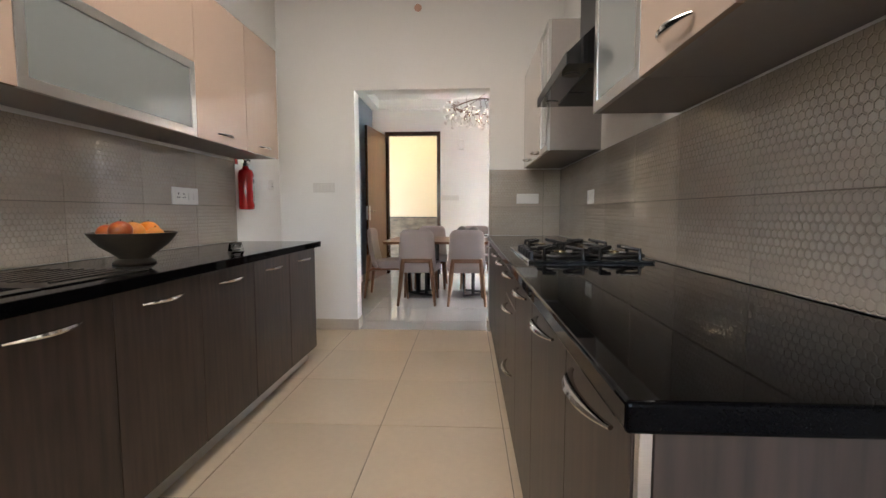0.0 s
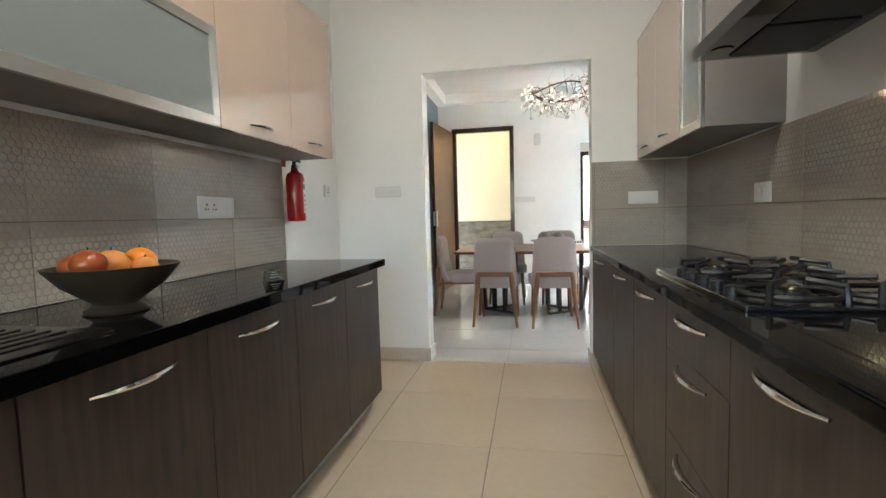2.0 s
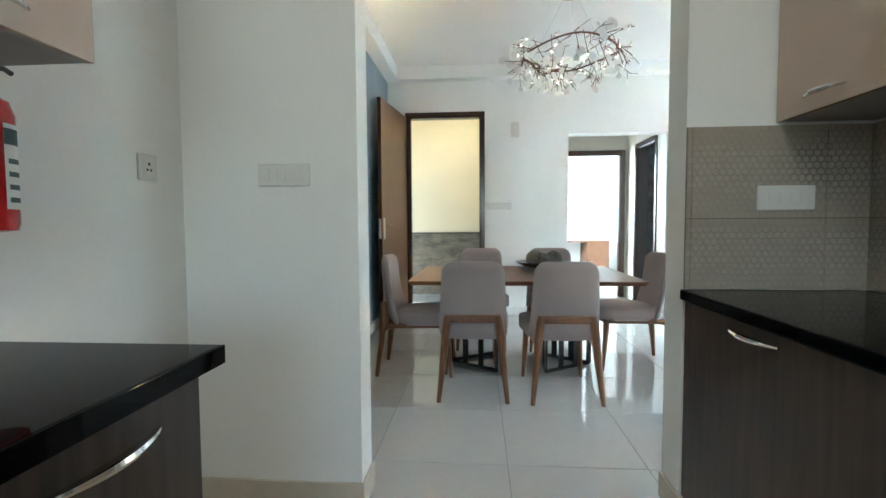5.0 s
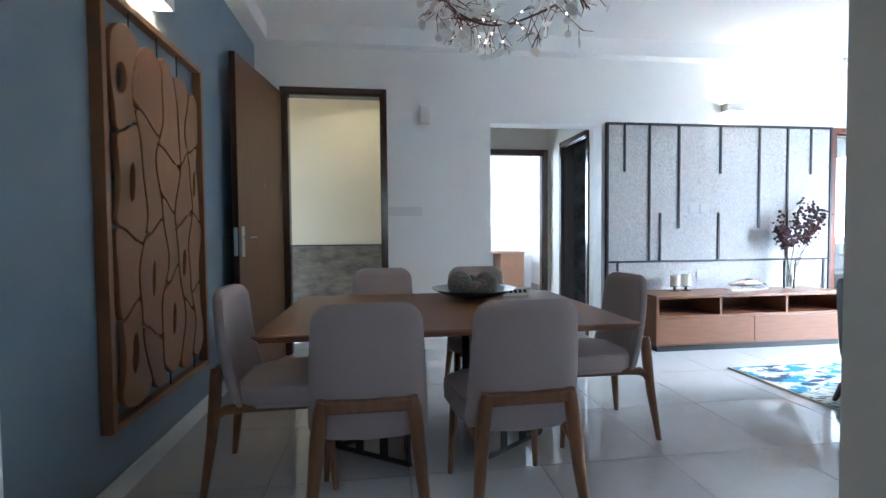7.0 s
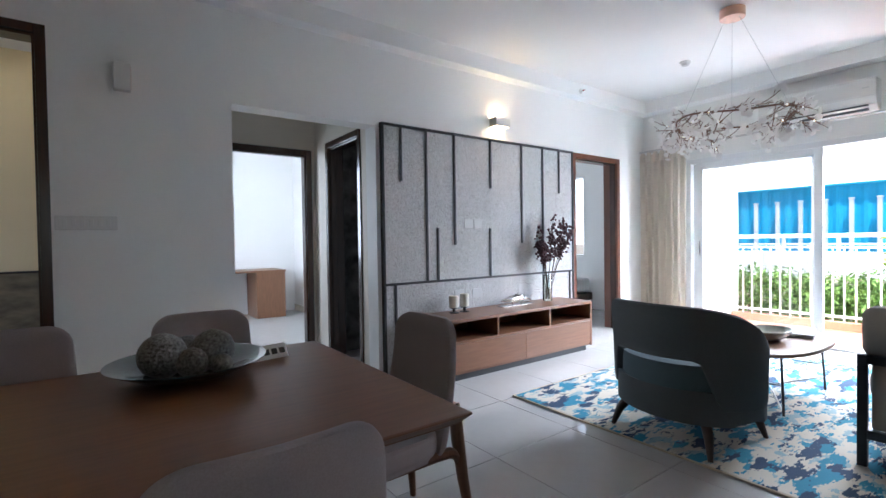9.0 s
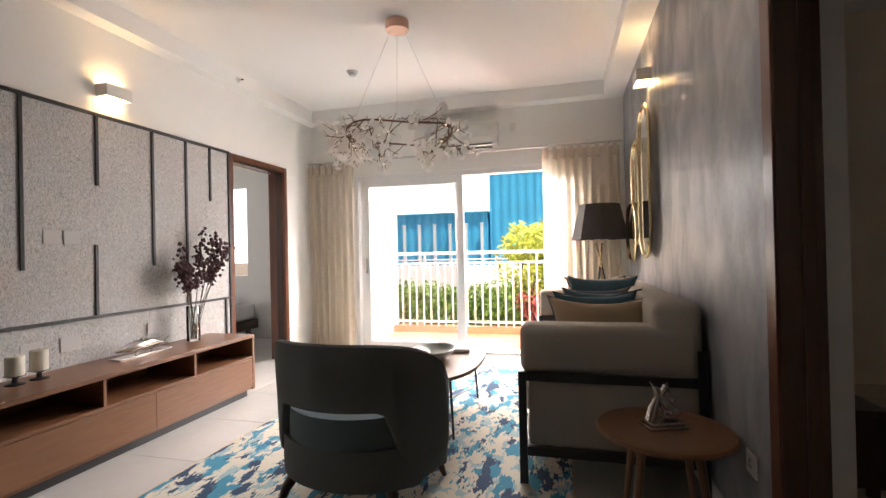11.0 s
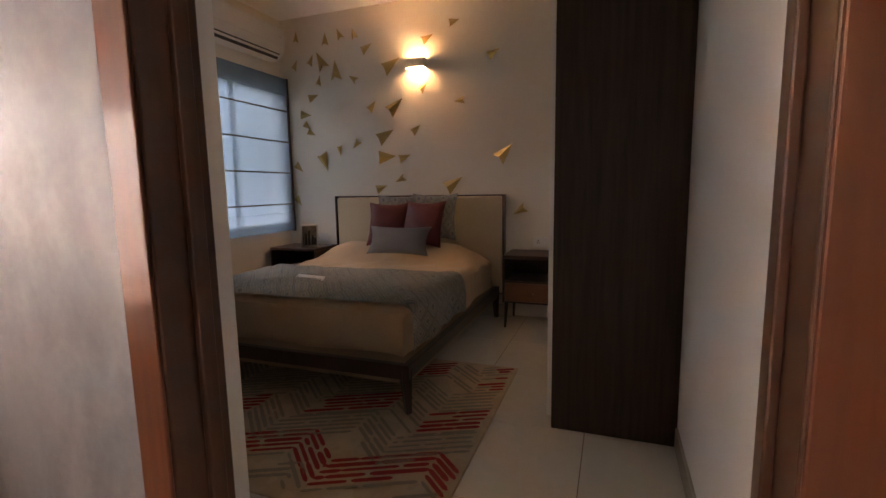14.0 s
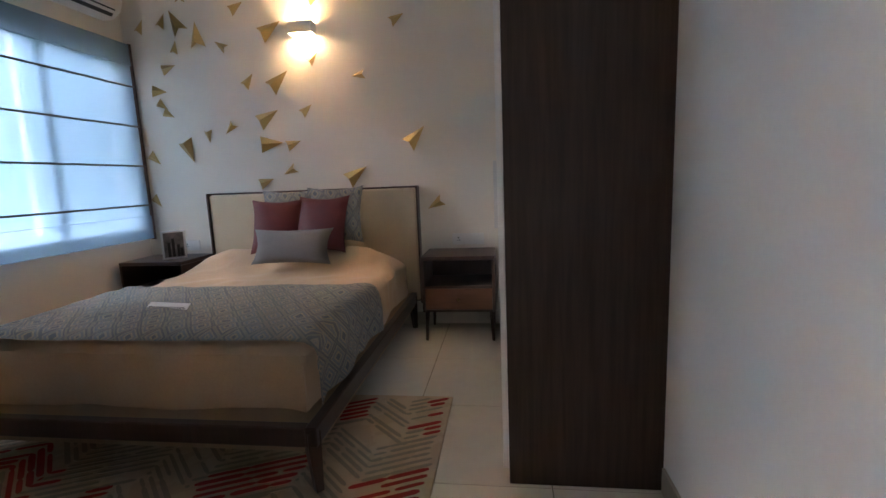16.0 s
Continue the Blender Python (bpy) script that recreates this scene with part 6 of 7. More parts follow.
part("shade", lathe([(0.275, 1.28), (0.195, 1.63), (0.191, 1.63), (0.271, 1.28)], 8, caps=False), M["black_cloth"], fl)
part("shade_ring", lathe([(0.277, 1.276), (0.279, 1.283), (0.273, 1.283)], 8, caps=False), M["black_metal"], fl)


# gilt-framed mirrors
def mirror(x, z, w, h, d=0.0):
    m_ = thing("wall_mirror", x, 4.861, z, 180, "rounded wall mirror in a slim gilt frame", "mirror", "gilt wall mirrors")
    o = rounded(w, h, min(w, h) * 0.46, 8)
    part("frame", tube([(p, -0.022 - d, q) for p, q in o], 0.013, 8, closed=True), M["brass"], m_, smooth=True)
    bm = prism([(p * 0.97, q * 0.985) for p, q in o], 0, 0.012)
    bmesh.ops.transform(bm, matrix=pose(0, -0.006 - d, 0, 90, 0, 0), verts=bm.verts)
    part("glass", bm, M["mirror"], m_)


mirror(4.68, 1.68, 0.46, 1.12, 0.03)
mirror(5.30, 1.66, 0.40, 0.90)
mirror(5.55, 1.33, 0.62, 0.52, 0.012)


# air conditioners
def air_conditioner(x, y, z, rz, w, label):
    a = thing("air_conditioner", x, y, z, rz, label, "air conditioner", "split air conditioners")
    bm = bmesh.new()
    prof = [(0, 0), (-0.10, 0.0), (-0.17, 0.05), (-0.20, 0.13), (-0.20, 0.27), (-0.185, 0.295), (0, 0.295)]
    l_ = [bm.verts.new((-w / 2, y_, z_)) for y_, z_ in prof]
    r_ = [bm.verts.new((w / 2, y_, z_)) for y_, z_ in prof]
    bm.faces.new(l_)
    bm.faces.new(r_[::-1])
    for k in range(len(prof)):
        bm.faces.new((l_[k], r_[k], r_[(k + 1) % len(prof)], l_[(k + 1) % len(prof)]))
    bmesh.ops.recalc_face_normals(bm, faces=bm.faces)
    bmesh.ops.bevel(bm, geom=list(bm.edges), offset=0.006, segments=2, affect="EDGES")
    part("casing", bm, M["plastic"], a)
    bx("front_seam", (-w / 2 + 0.01, -0.2025, 0.125), (w / 2 - 0.01, -0.2005, 0.128), M["alu"], a, 0.0)
    part("outlet", box((-w / 2 + 0.06, -0.003, -0.012), (w / 2 - 0.06, 0.003, 0.05), 0, m=pose(0, -0.141, 0.012, 38, 0, 0)), M["plastic_dark"], a, "dark air outlet")
    part("louvre", box((-w / 2 + 0.06, -0.004, -0.016), (w / 2 - 0.06, 0.004, 0.016), 0.002, m=pose(0, -0.158, 0.030, 62, 0, 0)), M["plastic"], a)
    bx("display", (w / 2 - 0.10, -0.2035, 0.20), (w / 2 - 0.05, -0.2005, 0.21), M["alu"], a, 0.0)
    return a


air_conditioner(6.219, 6.66, 2.335, -90, 0.95, "white split air conditioner above the balcony door")
switch_plate(6.219, 6.03, 2.58, "-x", 1, 0.07, 0.09, "white switch plate beside the living room air conditioner")
air_conditioner(5.219, 1.87, 2.50, -90, 0.98, "white split air conditioner above the bedroom window")


# curtains
def curtain(y0, y1, z0, z1, x, folds, seed):
    c = thing("curtain", x, (y0 + y1) / 2, 0, 0, "cream pleated curtain hanging from a rod beside the balcony door", "curtain", "balcony curtains")
    rnd = random.Random(seed)
    n, mrow = folds * 10, 16
    ph = [rnd.uniform(-0.5, 0.5) for _ in range(folds + 2)]
    bm = bmesh.new()
    g_ = []
    for j in range(mrow + 1):
        v = j / mrow
        row = []
        for i in range(n + 1):
            u = i / n
            f = u * folds
            amp = (0.016 + 0.022 * v) * (1.0 if v > 0.04 else 0.7)
            k = int(f)
            row.append(bm.verts.new((amp * math.sin(2 * math.pi * f + ph[k] * v) + 0.01 * v * math.sin(7 * u + 3 * v), (u - 0.5) * (y1 - y0) + 0.012 * v * math.sin(5 * f + seed), z1 + (z0 - z1) * v)))
        g_.append(row)
    for a, b in zip(g_, g_[1:]):
        for i in range(n):
            bm.faces.new((a[i], a[i + 1], b[i + 1], b[i]))
    ob = part("cloth", bm, M["curtain"], c, smooth=True)
    bm = bmesh.new()
    for k in range(folds):
        yy = (-0.5 + (k + 0.5) / folds) * (y1 - y0)
        box((-0.022, yy - 0.022, z1 - 0.10), (0.022, yy + 0.022, z1 + 0.03), 0.01, 2, bm=bm)
    part("pleat_heading", bm, M["curtain"], c)
    return c


curtain(7.95, 8.56, 0.012, 2.265, 6.10, 7, 1)
curtain(4.92, 5.71, 0.012, 2.265, 6.10, 9, 2)
cr_ = thing("curtain_rod", 6.10, 6.72, 2.31, 0, "thin steel curtain rod over the balcony door", "rod")
part("rod", tube([(0, -1.83, 0), (0, 1.84, 0)], 0.011, 10), M["alu"], cr_, smooth=True)
for y in (-1.7, 0.0, 1.7):
    bx("bracket", (0, y - 0.01, -0.012), (0.12, y + 0.01, 0.012), M["alu"], cr_, 0.002)

# balcony door: fixed frame and two sliding leaves
bd = thing("window_1", 6.29, 6.69, 0, 0, "white framed sliding glass balcony door, partly open", "sliding door", kind="structure")
Y0, Y1, ZT = -1.24, 1.32, 2.14
for nm, lo, hi in (("frame_post", (-0.06, Y0, 0.03), (0.06, Y0 + 0.055, ZT)), ("frame_post", (-0.06, Y1 - 0.055, 0.03), (0.06, Y1, ZT)), ("frame_head", (-0.06, Y0 + 0.055, ZT - 0.06), (0.06, Y1 - 0.055, ZT)), ("frame_sill", (-0.08, Y0, 0.001), (0.08, Y1, 0.03))):
    bx(nm, lo, hi, M["upvc"], bd, 0.003)
for y0, y1, xo in ((-0.06, 1.20, -0.03), (-0.02, 1.26, 0.03)):
    lf = thing("leaf")
    lf.parent = bd
    for nm, lo, hi in (("stile", (xo - 0.02, y0, 0.031), (xo + 0.02, y0 + 0.075, ZT - 0.061)), ("stile", (xo - 0.02, y1 - 0.075, 0.031), (xo + 0.02, y1, ZT - 0.061)),
                       ("rail", (xo - 0.02, y0 + 0.075, ZT - 0.14), (xo + 0.02, y1 - 0.075, ZT - 0.061)), ("rail", (xo - 0.02, y0 + 0.075, 0.031), (xo + 0.02, y1 - 0.075, 0.12))):
        bx(nm, lo, hi, M["upvc"], lf, 0.003)
    p_ = bx("pane", (xo - 0.003, y0 + 0.075, 0.12), (xo + 0.003, y1 - 0.075, ZT - 0.14), M["glass"], lf, 0.0)
    p_.visible_shadow = False
part("handle", tube([(-0.055, 1.155, 0.95), (-0.085, 1.155, 0.95), (-0.085, 1.155, 1.12), (-0.055, 1.155, 1.12)], 0.008, 8), M["chrome"], bd, smooth=True)

# ceiling fittings
sm = thing("smoke_detector", 5.06, 7.44, LC, 0, "white round smoke detector on the ceiling", "smoke detector")
part("base", lathe([(0.05, -0.018), (0.054, -0.012), (0.054, -0.0005)], 24), M["plastic"], sm, smooth=True)
part("sensor", lathe([(0.03, -0.04), (0.036, -0.034), (0.038, -0.018)], 20), M["alu"], sm, smooth=True)
sp2 = thing("sprinkler_head", 0, 0, 0, 0, "small red and white sprinkler head high on the wall", "sprinkler")
part("rose", lathe([(0.030, 0), (0.030, 0.004), (0.012, 0.010), (0.010, 0.03), (0.018, 0.032)], 18), M["plastic"], sp2)
part("bulb", lathe([(0.005, 0.032), (0.007, 0.045), (0.003, 0.06)], 10), M["red"], sp2)
sp2.matrix_world = pose(4.705, DW - 0.1305, 2.86, 90, 0, 0)
switch_plate(2.86, 4.861, 0.40, "+y", 1, 0.09, 0.085, "white floor-level socket on the plaster wall", 1)


# ---- bedroom ----
BX0, BX1, BY1 = 2.86, 4.58, 3.325
bed = thing("bed", (BX0 + BX1) / 2, 2.28, 0.0, 0, "double bed with dark walnut frame and cream upholstered headboard", "bed")
cx, cy = (BX0 + BX1) / 2, 2.28
hw = (BX1 - BX0) / 2
yf, yb = BY1 - cy, 1.25 - cy
bx("side_rail", (-hw, yb, 0.205), (-hw + 0.045, yf, 0.285), M["bed_wood"], bed, 0.006)
bx("side_rail", (hw - 0.045, yb, 0.205), (hw, yf, 0.285), M["bed_wood"], bed, 0.006)
bx("foot_rail", (-hw + 0.045, yf - 0.045, 0.205), (hw - 0.045, yf, 0.285), M["bed_wood"], bed, 0.006)
bx("platform", (-hw + 0.046, yb, 0.19), (hw - 0.046, yf - 0.046, 0.280), M["linen"], bed, 0.001, "beige fabric platform inside the rails")
for nm, lo, hi in (("under_rail", (-hw + 0.012, yb, 0.182), (-hw + 0.040, yf - 0.05, 0.2045)), ("under_rail", (hw - 0.040, yb, 0.182), (hw - 0.012, yf - 0.05, 0.2045)), ("under_rail", (-hw + 0.06, yf - 0.038, 0.182), (hw - 0.06, yf - 0.012, 0.2045))):
    bx(nm, lo, hi, M["linen"], bed, 0.002, "pale strip under the rail")
for sx in (-1, 1):
    for yy in (yf - 0.032, yb + 0.06):
        part("leg", tube([(sx * (hw - 0.032), yy, 0.26), (sx * (hw - 0.032), yy, 0.20), (sx * (hw - 0.020), yy + 0.004, 0.013 if yy > 0 else 0.001)], [0.036, 0.036, 0.021], 4), M["bed_wood"], bed)
hbd = thing("headboard")
hbd.parent = bed
bx("back_board", (-hw - 0.045, yb - 0.045, 0.20), (hw + 0.005, yb - 0.02, 1.135), M["bed_wood"], hbd, 0.004)
bx("upholstery", (-hw - 0.03, yb - 0.02, 0.22), (hw - 0.01, yb + 0.035, 1.12), M["cream_leather"], hbd, 0.02, "cream upholstered panel", 4, True)
bx("wing", (hw - 0.008, yb - 0.02, 0.20), (hw + 0.005, yb + 0.045, 1.135), M["bed_wood"], hbd, 0.003)
bx("wing", (-hw - 0.045, yb - 0.02, 0.20), (-hw - 0.032, yb + 0.045, 1.135), M["bed_wood"], hbd, 0.003)


def draped(x0, x1, y0, y1, top, low, seed, n=56, mrow=60, bulge=0.0, wrinkle=0.006, edge=0.07):
    """Cloth over a mattress: level on top, rounded over the edges, wrinkled, and hanging to its hem."""
    bm = bmesh.new()
    rows = []
    drop = top - low
    for j in range(mrow + 1):
        row = []
        for i in range(n + 1):
            u, v = i / n, j / mrow
            # arc-length unfolding across each axis
            def fold(s, a, b, hang):
                span = (b - a) + 2 * hang
                d = s * span - hang
                if d < 0:
                    return a, -d
                if d > b - a:
                    return b, d - (b - a)
                return a + d, 0.0
            x, hx_ = fold(u, x0, x1, drop)
            y, hy_ = fold(v, y0, y1, drop)
            h = max(hx_, hy_)
            z = top - h
            near = min(x - x0, x1 - x, y1 - y)
            z -= max(0, edge - near) ** 2 / edge * 0.45 if h == 0 else edge * 0.45 * (1 - min(1, h / 0.1)) * 0.9
            z += bulge * math.exp(-((y - y0 - 0.22) / 0.17) ** 2) * (1 - abs((x - (x0 + x1) / 2) / ((x1 - x0) / 2)) ** 6)
            w_ = (0.5 - abs(noise.noise(Vector((x * 5.0 + z * 4.0, y * 5.0, seed + z * 1.5))))) * wrinkle * 1.6 + noise.noise(Vector((x * 3.1, y * 2.3, seed + z * 2.0))) * wrinkle + noise.noise(Vector((x * 9, y * 7, seed + z * 6))) * wrinkle * 0.5
            sx_ = 0.014 * math.sin(9 * (y if hx_ > 0 else x) + seed) * min(1, h / 0.15)
            px_ = x + (sx_ + w_ if hx_ > 0 else 0) * (1 if x > (x0 + x1) / 2 else -1)
            py_ = y + (sx_ + w_ if hy_ > 0 else 0) * (1 if y > (y0 + y1) / 2 else -1)
            row.append(bm.verts.new((px_, py_, max(low, z) + (w_ if h == 0 else 0))))
        rows.append(row)
    for a, b in zip(rows, rows[1:]):
        for i in range(n):
            bm.faces.new((a[i], a[i + 1], b[i + 1], b[i]))
    bmesh.ops.recalc_face_normals(bm, faces=bm.faces)
    return bm


mt = thing("mattress_with_cover", 0, 0, 0, 0, "mattress under a beige satin cover on the bed", "bedding")
mt.matrix_world = pose(cx, 2.28, 0.286)
part("cover", draped(2.935 - cx, 4.55 - cx, 1.33 - 2.28, 3.20 - 2.28, 0.268, 0.002, 3, n=110, mrow=120, bulge=0.15, wrinkle=0.013), M["bed_cover"], mt, smooth=True)
bx("mattress", (2.96 - cx, 1.31 - 2.28, 0.0), (4.53 - cx, 3.17 - 2.28, 0.20), M["white_cloth"], mt, 0.04)


th = thing("bed_throw", 0, 0, 0, 0, "grey and straw diamond-patterned throw across the foot of the bed", "throw")
th.matrix_world = pose(cx, 2.76, 0.30)
bm = bmesh.new()
rows = []
half, hang, y0_, y1_ = 0.825, 0.24, -0.46, 0.425
for j in range(25):
    y = y0_ + (y1_ - y0_) * j / 24
    row = []
    for i in range(61):
        d = (i / 60 * 2 - 1) * (half + hang)
        over = max(0.0, abs(d) - half)
        x = math.copysign(min(abs(d), half), d)
        z = 0.270 - over - 0.030 * max(0, 1 - (half - abs(x)) / 0.07) ** 2
        z -= 0.022 * max(0, (y - 0.34) / 0.085) ** 2
        w_ = 0.022 * noise.noise(Vector((x * 2.6, y * 5.0, 5.0))) + 0.006 * noise.noise(Vector((x * 9, y * 11, 2.0)))
        x += math.copysign(0.010 + 0.016 * math.sin(11 * y) * min(1, over / 0.1) if over > 0 else 0.0, d)
        row.append(bm.verts.new((x, y + 0.02 * math.sin(3 * d + 1) * (1 if j in (0, 1, 2) else 0), z + 0.020 + (abs(w_) if over == 0 else w_))))
    rows.append(row)
for a_, b_ in zip(rows, rows[1:]):
    for i in range(60):
        bm.faces.new((a_[i], a_[i + 1], b_[i + 1], b_[i]))
part("cloth", bm, M["throw"], th, smooth=True)
pl = thing("bed_sign", 3.85, 2.80, 0.578, 172, "small clear acrylic sign lettered PLEASE DO NOT TOUCH on the throw", "sign")
part("plate", box((-0.125, -0.002, 0), (0.125, 0.002, 0.058), 0.001, 1, m=pose(0, 0, 0.0, -52, 0, 0)), M["paper"], pl)
words("lettering", "PLEASE DO NOT TOUCH", 0.020, pose(0, 0, 0, -52, 0, 0) @ pose(0, -0.0028, 0.018, 90, 0, 0), M["plastic_dark"], pl)

# pillows
def bed_pillow(name, x, y, z, w, h, d, tilt, rz, mat, label):
    c = thing(name, 0, 0, 0, 0, label, "pillow", "pillows on the bed")
    c.matrix_world = Matrix.Translation((x, y, z)) @ pose(0, 0, 0, 0, 0, rz) @ pose(0, 0, 0, tilt, 0, 0)
    part("cover", pillow(w, h, d), mat, c, smooth=True)


bed_pillow("patterned_pillow", 3.82, 1.40, 0.93, 0.46, 0.44, 0.14, 102, 0, M["throw"], "grey diamond-patterned pillow against the headboard")
bed_pillow("patterned_pillow", 3.45, 1.40, 0.94, 0.46, 0.44, 0.14, 102, 0, M["throw"], "grey diamond-patterned pillow beside another at the headboard")
bed_pillow("red_pillow", 3.84, 1.56, 0.875, 0.42, 0.42, 0.15, 106, 4, M["pillow_red"], "crimson square pillow on the bed")
bed_pillow("red_pillow", 3.49, 1.57, 0.885, 0.42, 0.43, 0.15, 108, -8, M["pillow_red"], "crimson square pillow leaning on the bed")
bed_pillow("lumbar_pillow", 3.63, 1.80, 0.755, 0.60, 0.26, 0.13, 112, -2, M["pillow_grey"], "grey ribbed lumbar pillow at the front of the pillows")


def nightstand(x0, x1, label):
    n_ = thing("nightstand", (x0 + x1) / 2, 1.415, 0, 0, label, "nightstand", "nightstands beside the bed")
    w, d = (x1 - x0) / 2, 0.205
    bx("top", (-w, -d, 0.60), (w, d, 0.628), M["bed_wood"], n_, 0.004)
    bx("side_panel", (-w, -d, 0.22), (-w + 0.02, d, 0.599), M["bed_wood"], n_, 0.002)
    bx("side_panel", (w - 0.02, -d, 0.22), (w, d, 0.599), M["bed_wood"], n_, 0.002)
    bx("back_panel", (-w + 0.021, -d, 0.22), (w - 0.021, -d + 0.012, 0.599), M["bed_wood"], n_, 0.0)
    bx("shelf", (-w + 0.021, -d + 0.013, 0.395), (w - 0.021, d - 0.005, 0.413), M["bed_wood"], n_, 0.001)
    bx("bottom_panel", (-w + 0.021, -d + 0.013, 0.22), (w - 0.021, d - 0.005, 0.236), M["bed_wood"], n_, 0.001)
    f = bx("drawer_front", (-w + 0.022, d - 0.018, 0.238), (w - 0.022, d - 0.002, 0.393), M["oak"], n_, 0.002, "oak drawer front")
    part("knob", lathe([(0.006, 0), (0.006, 0.012), (0.013, 0.02), (0.010, 0.026)], 14), M["brass"], f).matrix_local = pose(0, d - 0.002, 0.315, -90, 0, 0)
    for sx in (-1, 1):
        for sy in (-1, 1):
            part("leg", tube([(sx * (w - 0.03), sy * (d - 0.03), 0.22), (sx * (w - 0.02), sy * (d - 0.02), 0.001)], [0.017, 0.010], 8), M["bed_wood"], n_, smooth=True)


nightstand(2.225, 2.755, "dark walnut nightstand with an open shelf and oak drawer")
nightstand(4.63, 5.17, "dark walnut nightstand under the window side")
ph = thing("photo_frame", 4.80, 1.46, 0.629, 222, "white photo frame with a grey city picture on the nightstand", "photo frame")
m14 = pose(0, 0, 0, 12, 0, 0)
for lo, hi in (((-0.085, -0.006, 0), (-0.070, 0.006, 0.235)), ((0.070, -0.006, 0), (0.085, 0.006, 0.235)), ((-0.07, -0.006, 0), (0.07, 0.006, 0.015)), ((-0.07, -0.006, 0.22), (0.07, 0.006, 0.235))):
    part("frame_bar", box(lo, hi, 0.002, 1, m=m14), M["upvc"], ph)
part("picture", box((-0.07, -0.003, 0.015), (0.07, 0.003, 0.22), 0, m=m14), M["photo"], ph)
for k, (x, h) in enumerate(((-0.035, 0.12), (-0.005, 0.15), (0.03, 0.10), (0.052, 0.07))):
    part("tower_shape", box((x - 0.010, -0.0042, 0.02), (x + 0.010, -0.0032, 0.02 + h), 0, m=m14), M["plastic_dark"], ph)
part("strut", tube([(0, 0.01, 0.15), (0, 0.085, 0.002)], 0.004, 6), M["black_metal"], ph)
switch_plate(4.83, 1.201, 0.70, "+y", 3, 0.16, 0.085, "white socket plate above the far nightstand", 1)
switch_plate(2.44, 1.201, 0.70, "+y", 4, 0.25, 0.09, "white socket and switch plate above the nightstand", 1)

# wardrobe
wd = thing("wardrobe", 1.87, 2.20, 0, 0, "full-height dark wenge wardrobe with pale door edges", "wardrobe")
bx("side_panel", (-0.283, 0.95, 0.001), (0.28, 0.99, 2.955), M["wardrobe"], wd, 0.002)
bx("body", (-0.283, -0.95, 0.001), (0.275, 0.949, 2.955), M["wardrobe"], wd, 0.001)
for k in range(4):
    d = bx("door", (0.281, -0.95 + k * 0.4835, 0.06), (0.303, -0.95 + (k + 1) * 0.4835 - 0.003, 2.945), M["plastic"], wd, 0.002, "pale laminate wardrobe door")
    bx("handle", (0.3035, -0.95 + k * 0.4835 + 0.04, 0.95), (0.325, -0.95 + k * 0.4835 + 0.055, 1.25), M["alu"], d, 0.003)

# low dresser by the living-room wall
lo_ = thing("low_dresser", 4.20, 4.38, 0, 0, "low dark walnut dresser against the wall", "dresser")
bx("body", (-0.70, -0.28, 0.06), (0.70, 0.31, 0.395), M["bed_wood"], lo_, 0.004)
bx("top", (-0.71, -0.29, 0.396), (0.71, 0.31, 0.42), M["bed_wood"], lo_, 0.004)
for sx in (-1, 1):
    for sy in (-1, 1):
        bx("leg", (sx * 0.65 - 0.02, sy * 0.24 - 0.02, 0.001), (sx * 0.65 + 0.02, sy * 0.24 + 0.02, 0.06), M["bed_wood"], lo_, 0.003)

# rug with broken chevrons
r2 = thing("bedroom_rug", 3.70, 3.29, 0.001, 0, "taupe bedroom rug with broken crimson zigzag lines", "rug")
RX, RY = 1.255, 0.79
bx("pile", (-RX, -RY, 0), (RX, RY, 0.010), M["rug_red"], r2, 0.004)
rnd = random.Random(4)
red_, grey_ = bmesh.new(), bmesh.new()


def dash(bm, p, q, w, z):
    p, q = Vector((*p, 0)), Vector((*q, 0))
    d = (q - p).normalized()
    nrm = Vector((-d.y, d.x, 0)) * w / 2
    e = d * min(0.018, (q - p).length * 0.3)
    ring = (p - nrm * 0.45, p + e - nrm, q - e - nrm, q - nrm * 0.45, q + nrm * 0.45, q - e + nrm, p + e + nrm, p + nrm * 0.45)
    vs = [[bm.verts.new((c.x, c.y, zz)) for c in ring] for zz in (0.0098, z)]
    bm.faces.new(vs[1])
    for k in range(8):
        bm.faces.new((vs[0][k], vs[0][(k + 1) % 8], vs[1][(k + 1) % 8], vs[1][k]))


def zigzag(x):
    """Height of the zigzag along the rug: a long slow arm and a short steep one."""
    u = (x / 0.66) % 1.0
    return 0.21 * (u / 0.66 if u < 0.66 else (1 - u) / 0.34)


for j in range(8):
    shift, red_band = rnd.uniform(0, 0.66), j % 2
    tone = {}
    for k in range(6):
        y0 = -RY - 0.22 + j * 0.262 + k * 0.043
        x = -RX + 0.02 + rnd.uniform(0, 0.03)
        while x < RX - 0.03:
            u = ((x + shift) / 0.66) % 1.0
            knee = (0.66 - u if u < 0.66 else 1 - u) * 0.66
            ln = min(rnd.uniform(0.07, 0.24), max(knee, 0.012), RX - 0.02 - x)
            arm = int((x + shift) / 0.33)
            if arm not in tone:
                tone[arm] = rnd.random() < (0.78 if red_band else 0.16)
            a, b = (x, y0 + zigzag(x + shift)), (x + ln, y0 + zigzag(x + shift + ln - 0.0005))
            is_red = tone[arm] and k < 5
            if max(abs(a[1]), abs(b[1])) < RY - 0.02 and ln > 0.008 and rnd.random() < 0.94:
                dash(red_ if is_red else grey_, a, b, rnd.uniform(0.017, 0.027) if is_red else rnd.uniform(0.014, 0.021), 0.0118)
            x += ln + (0.016 if rnd.random() < 0.5 else 0.001)
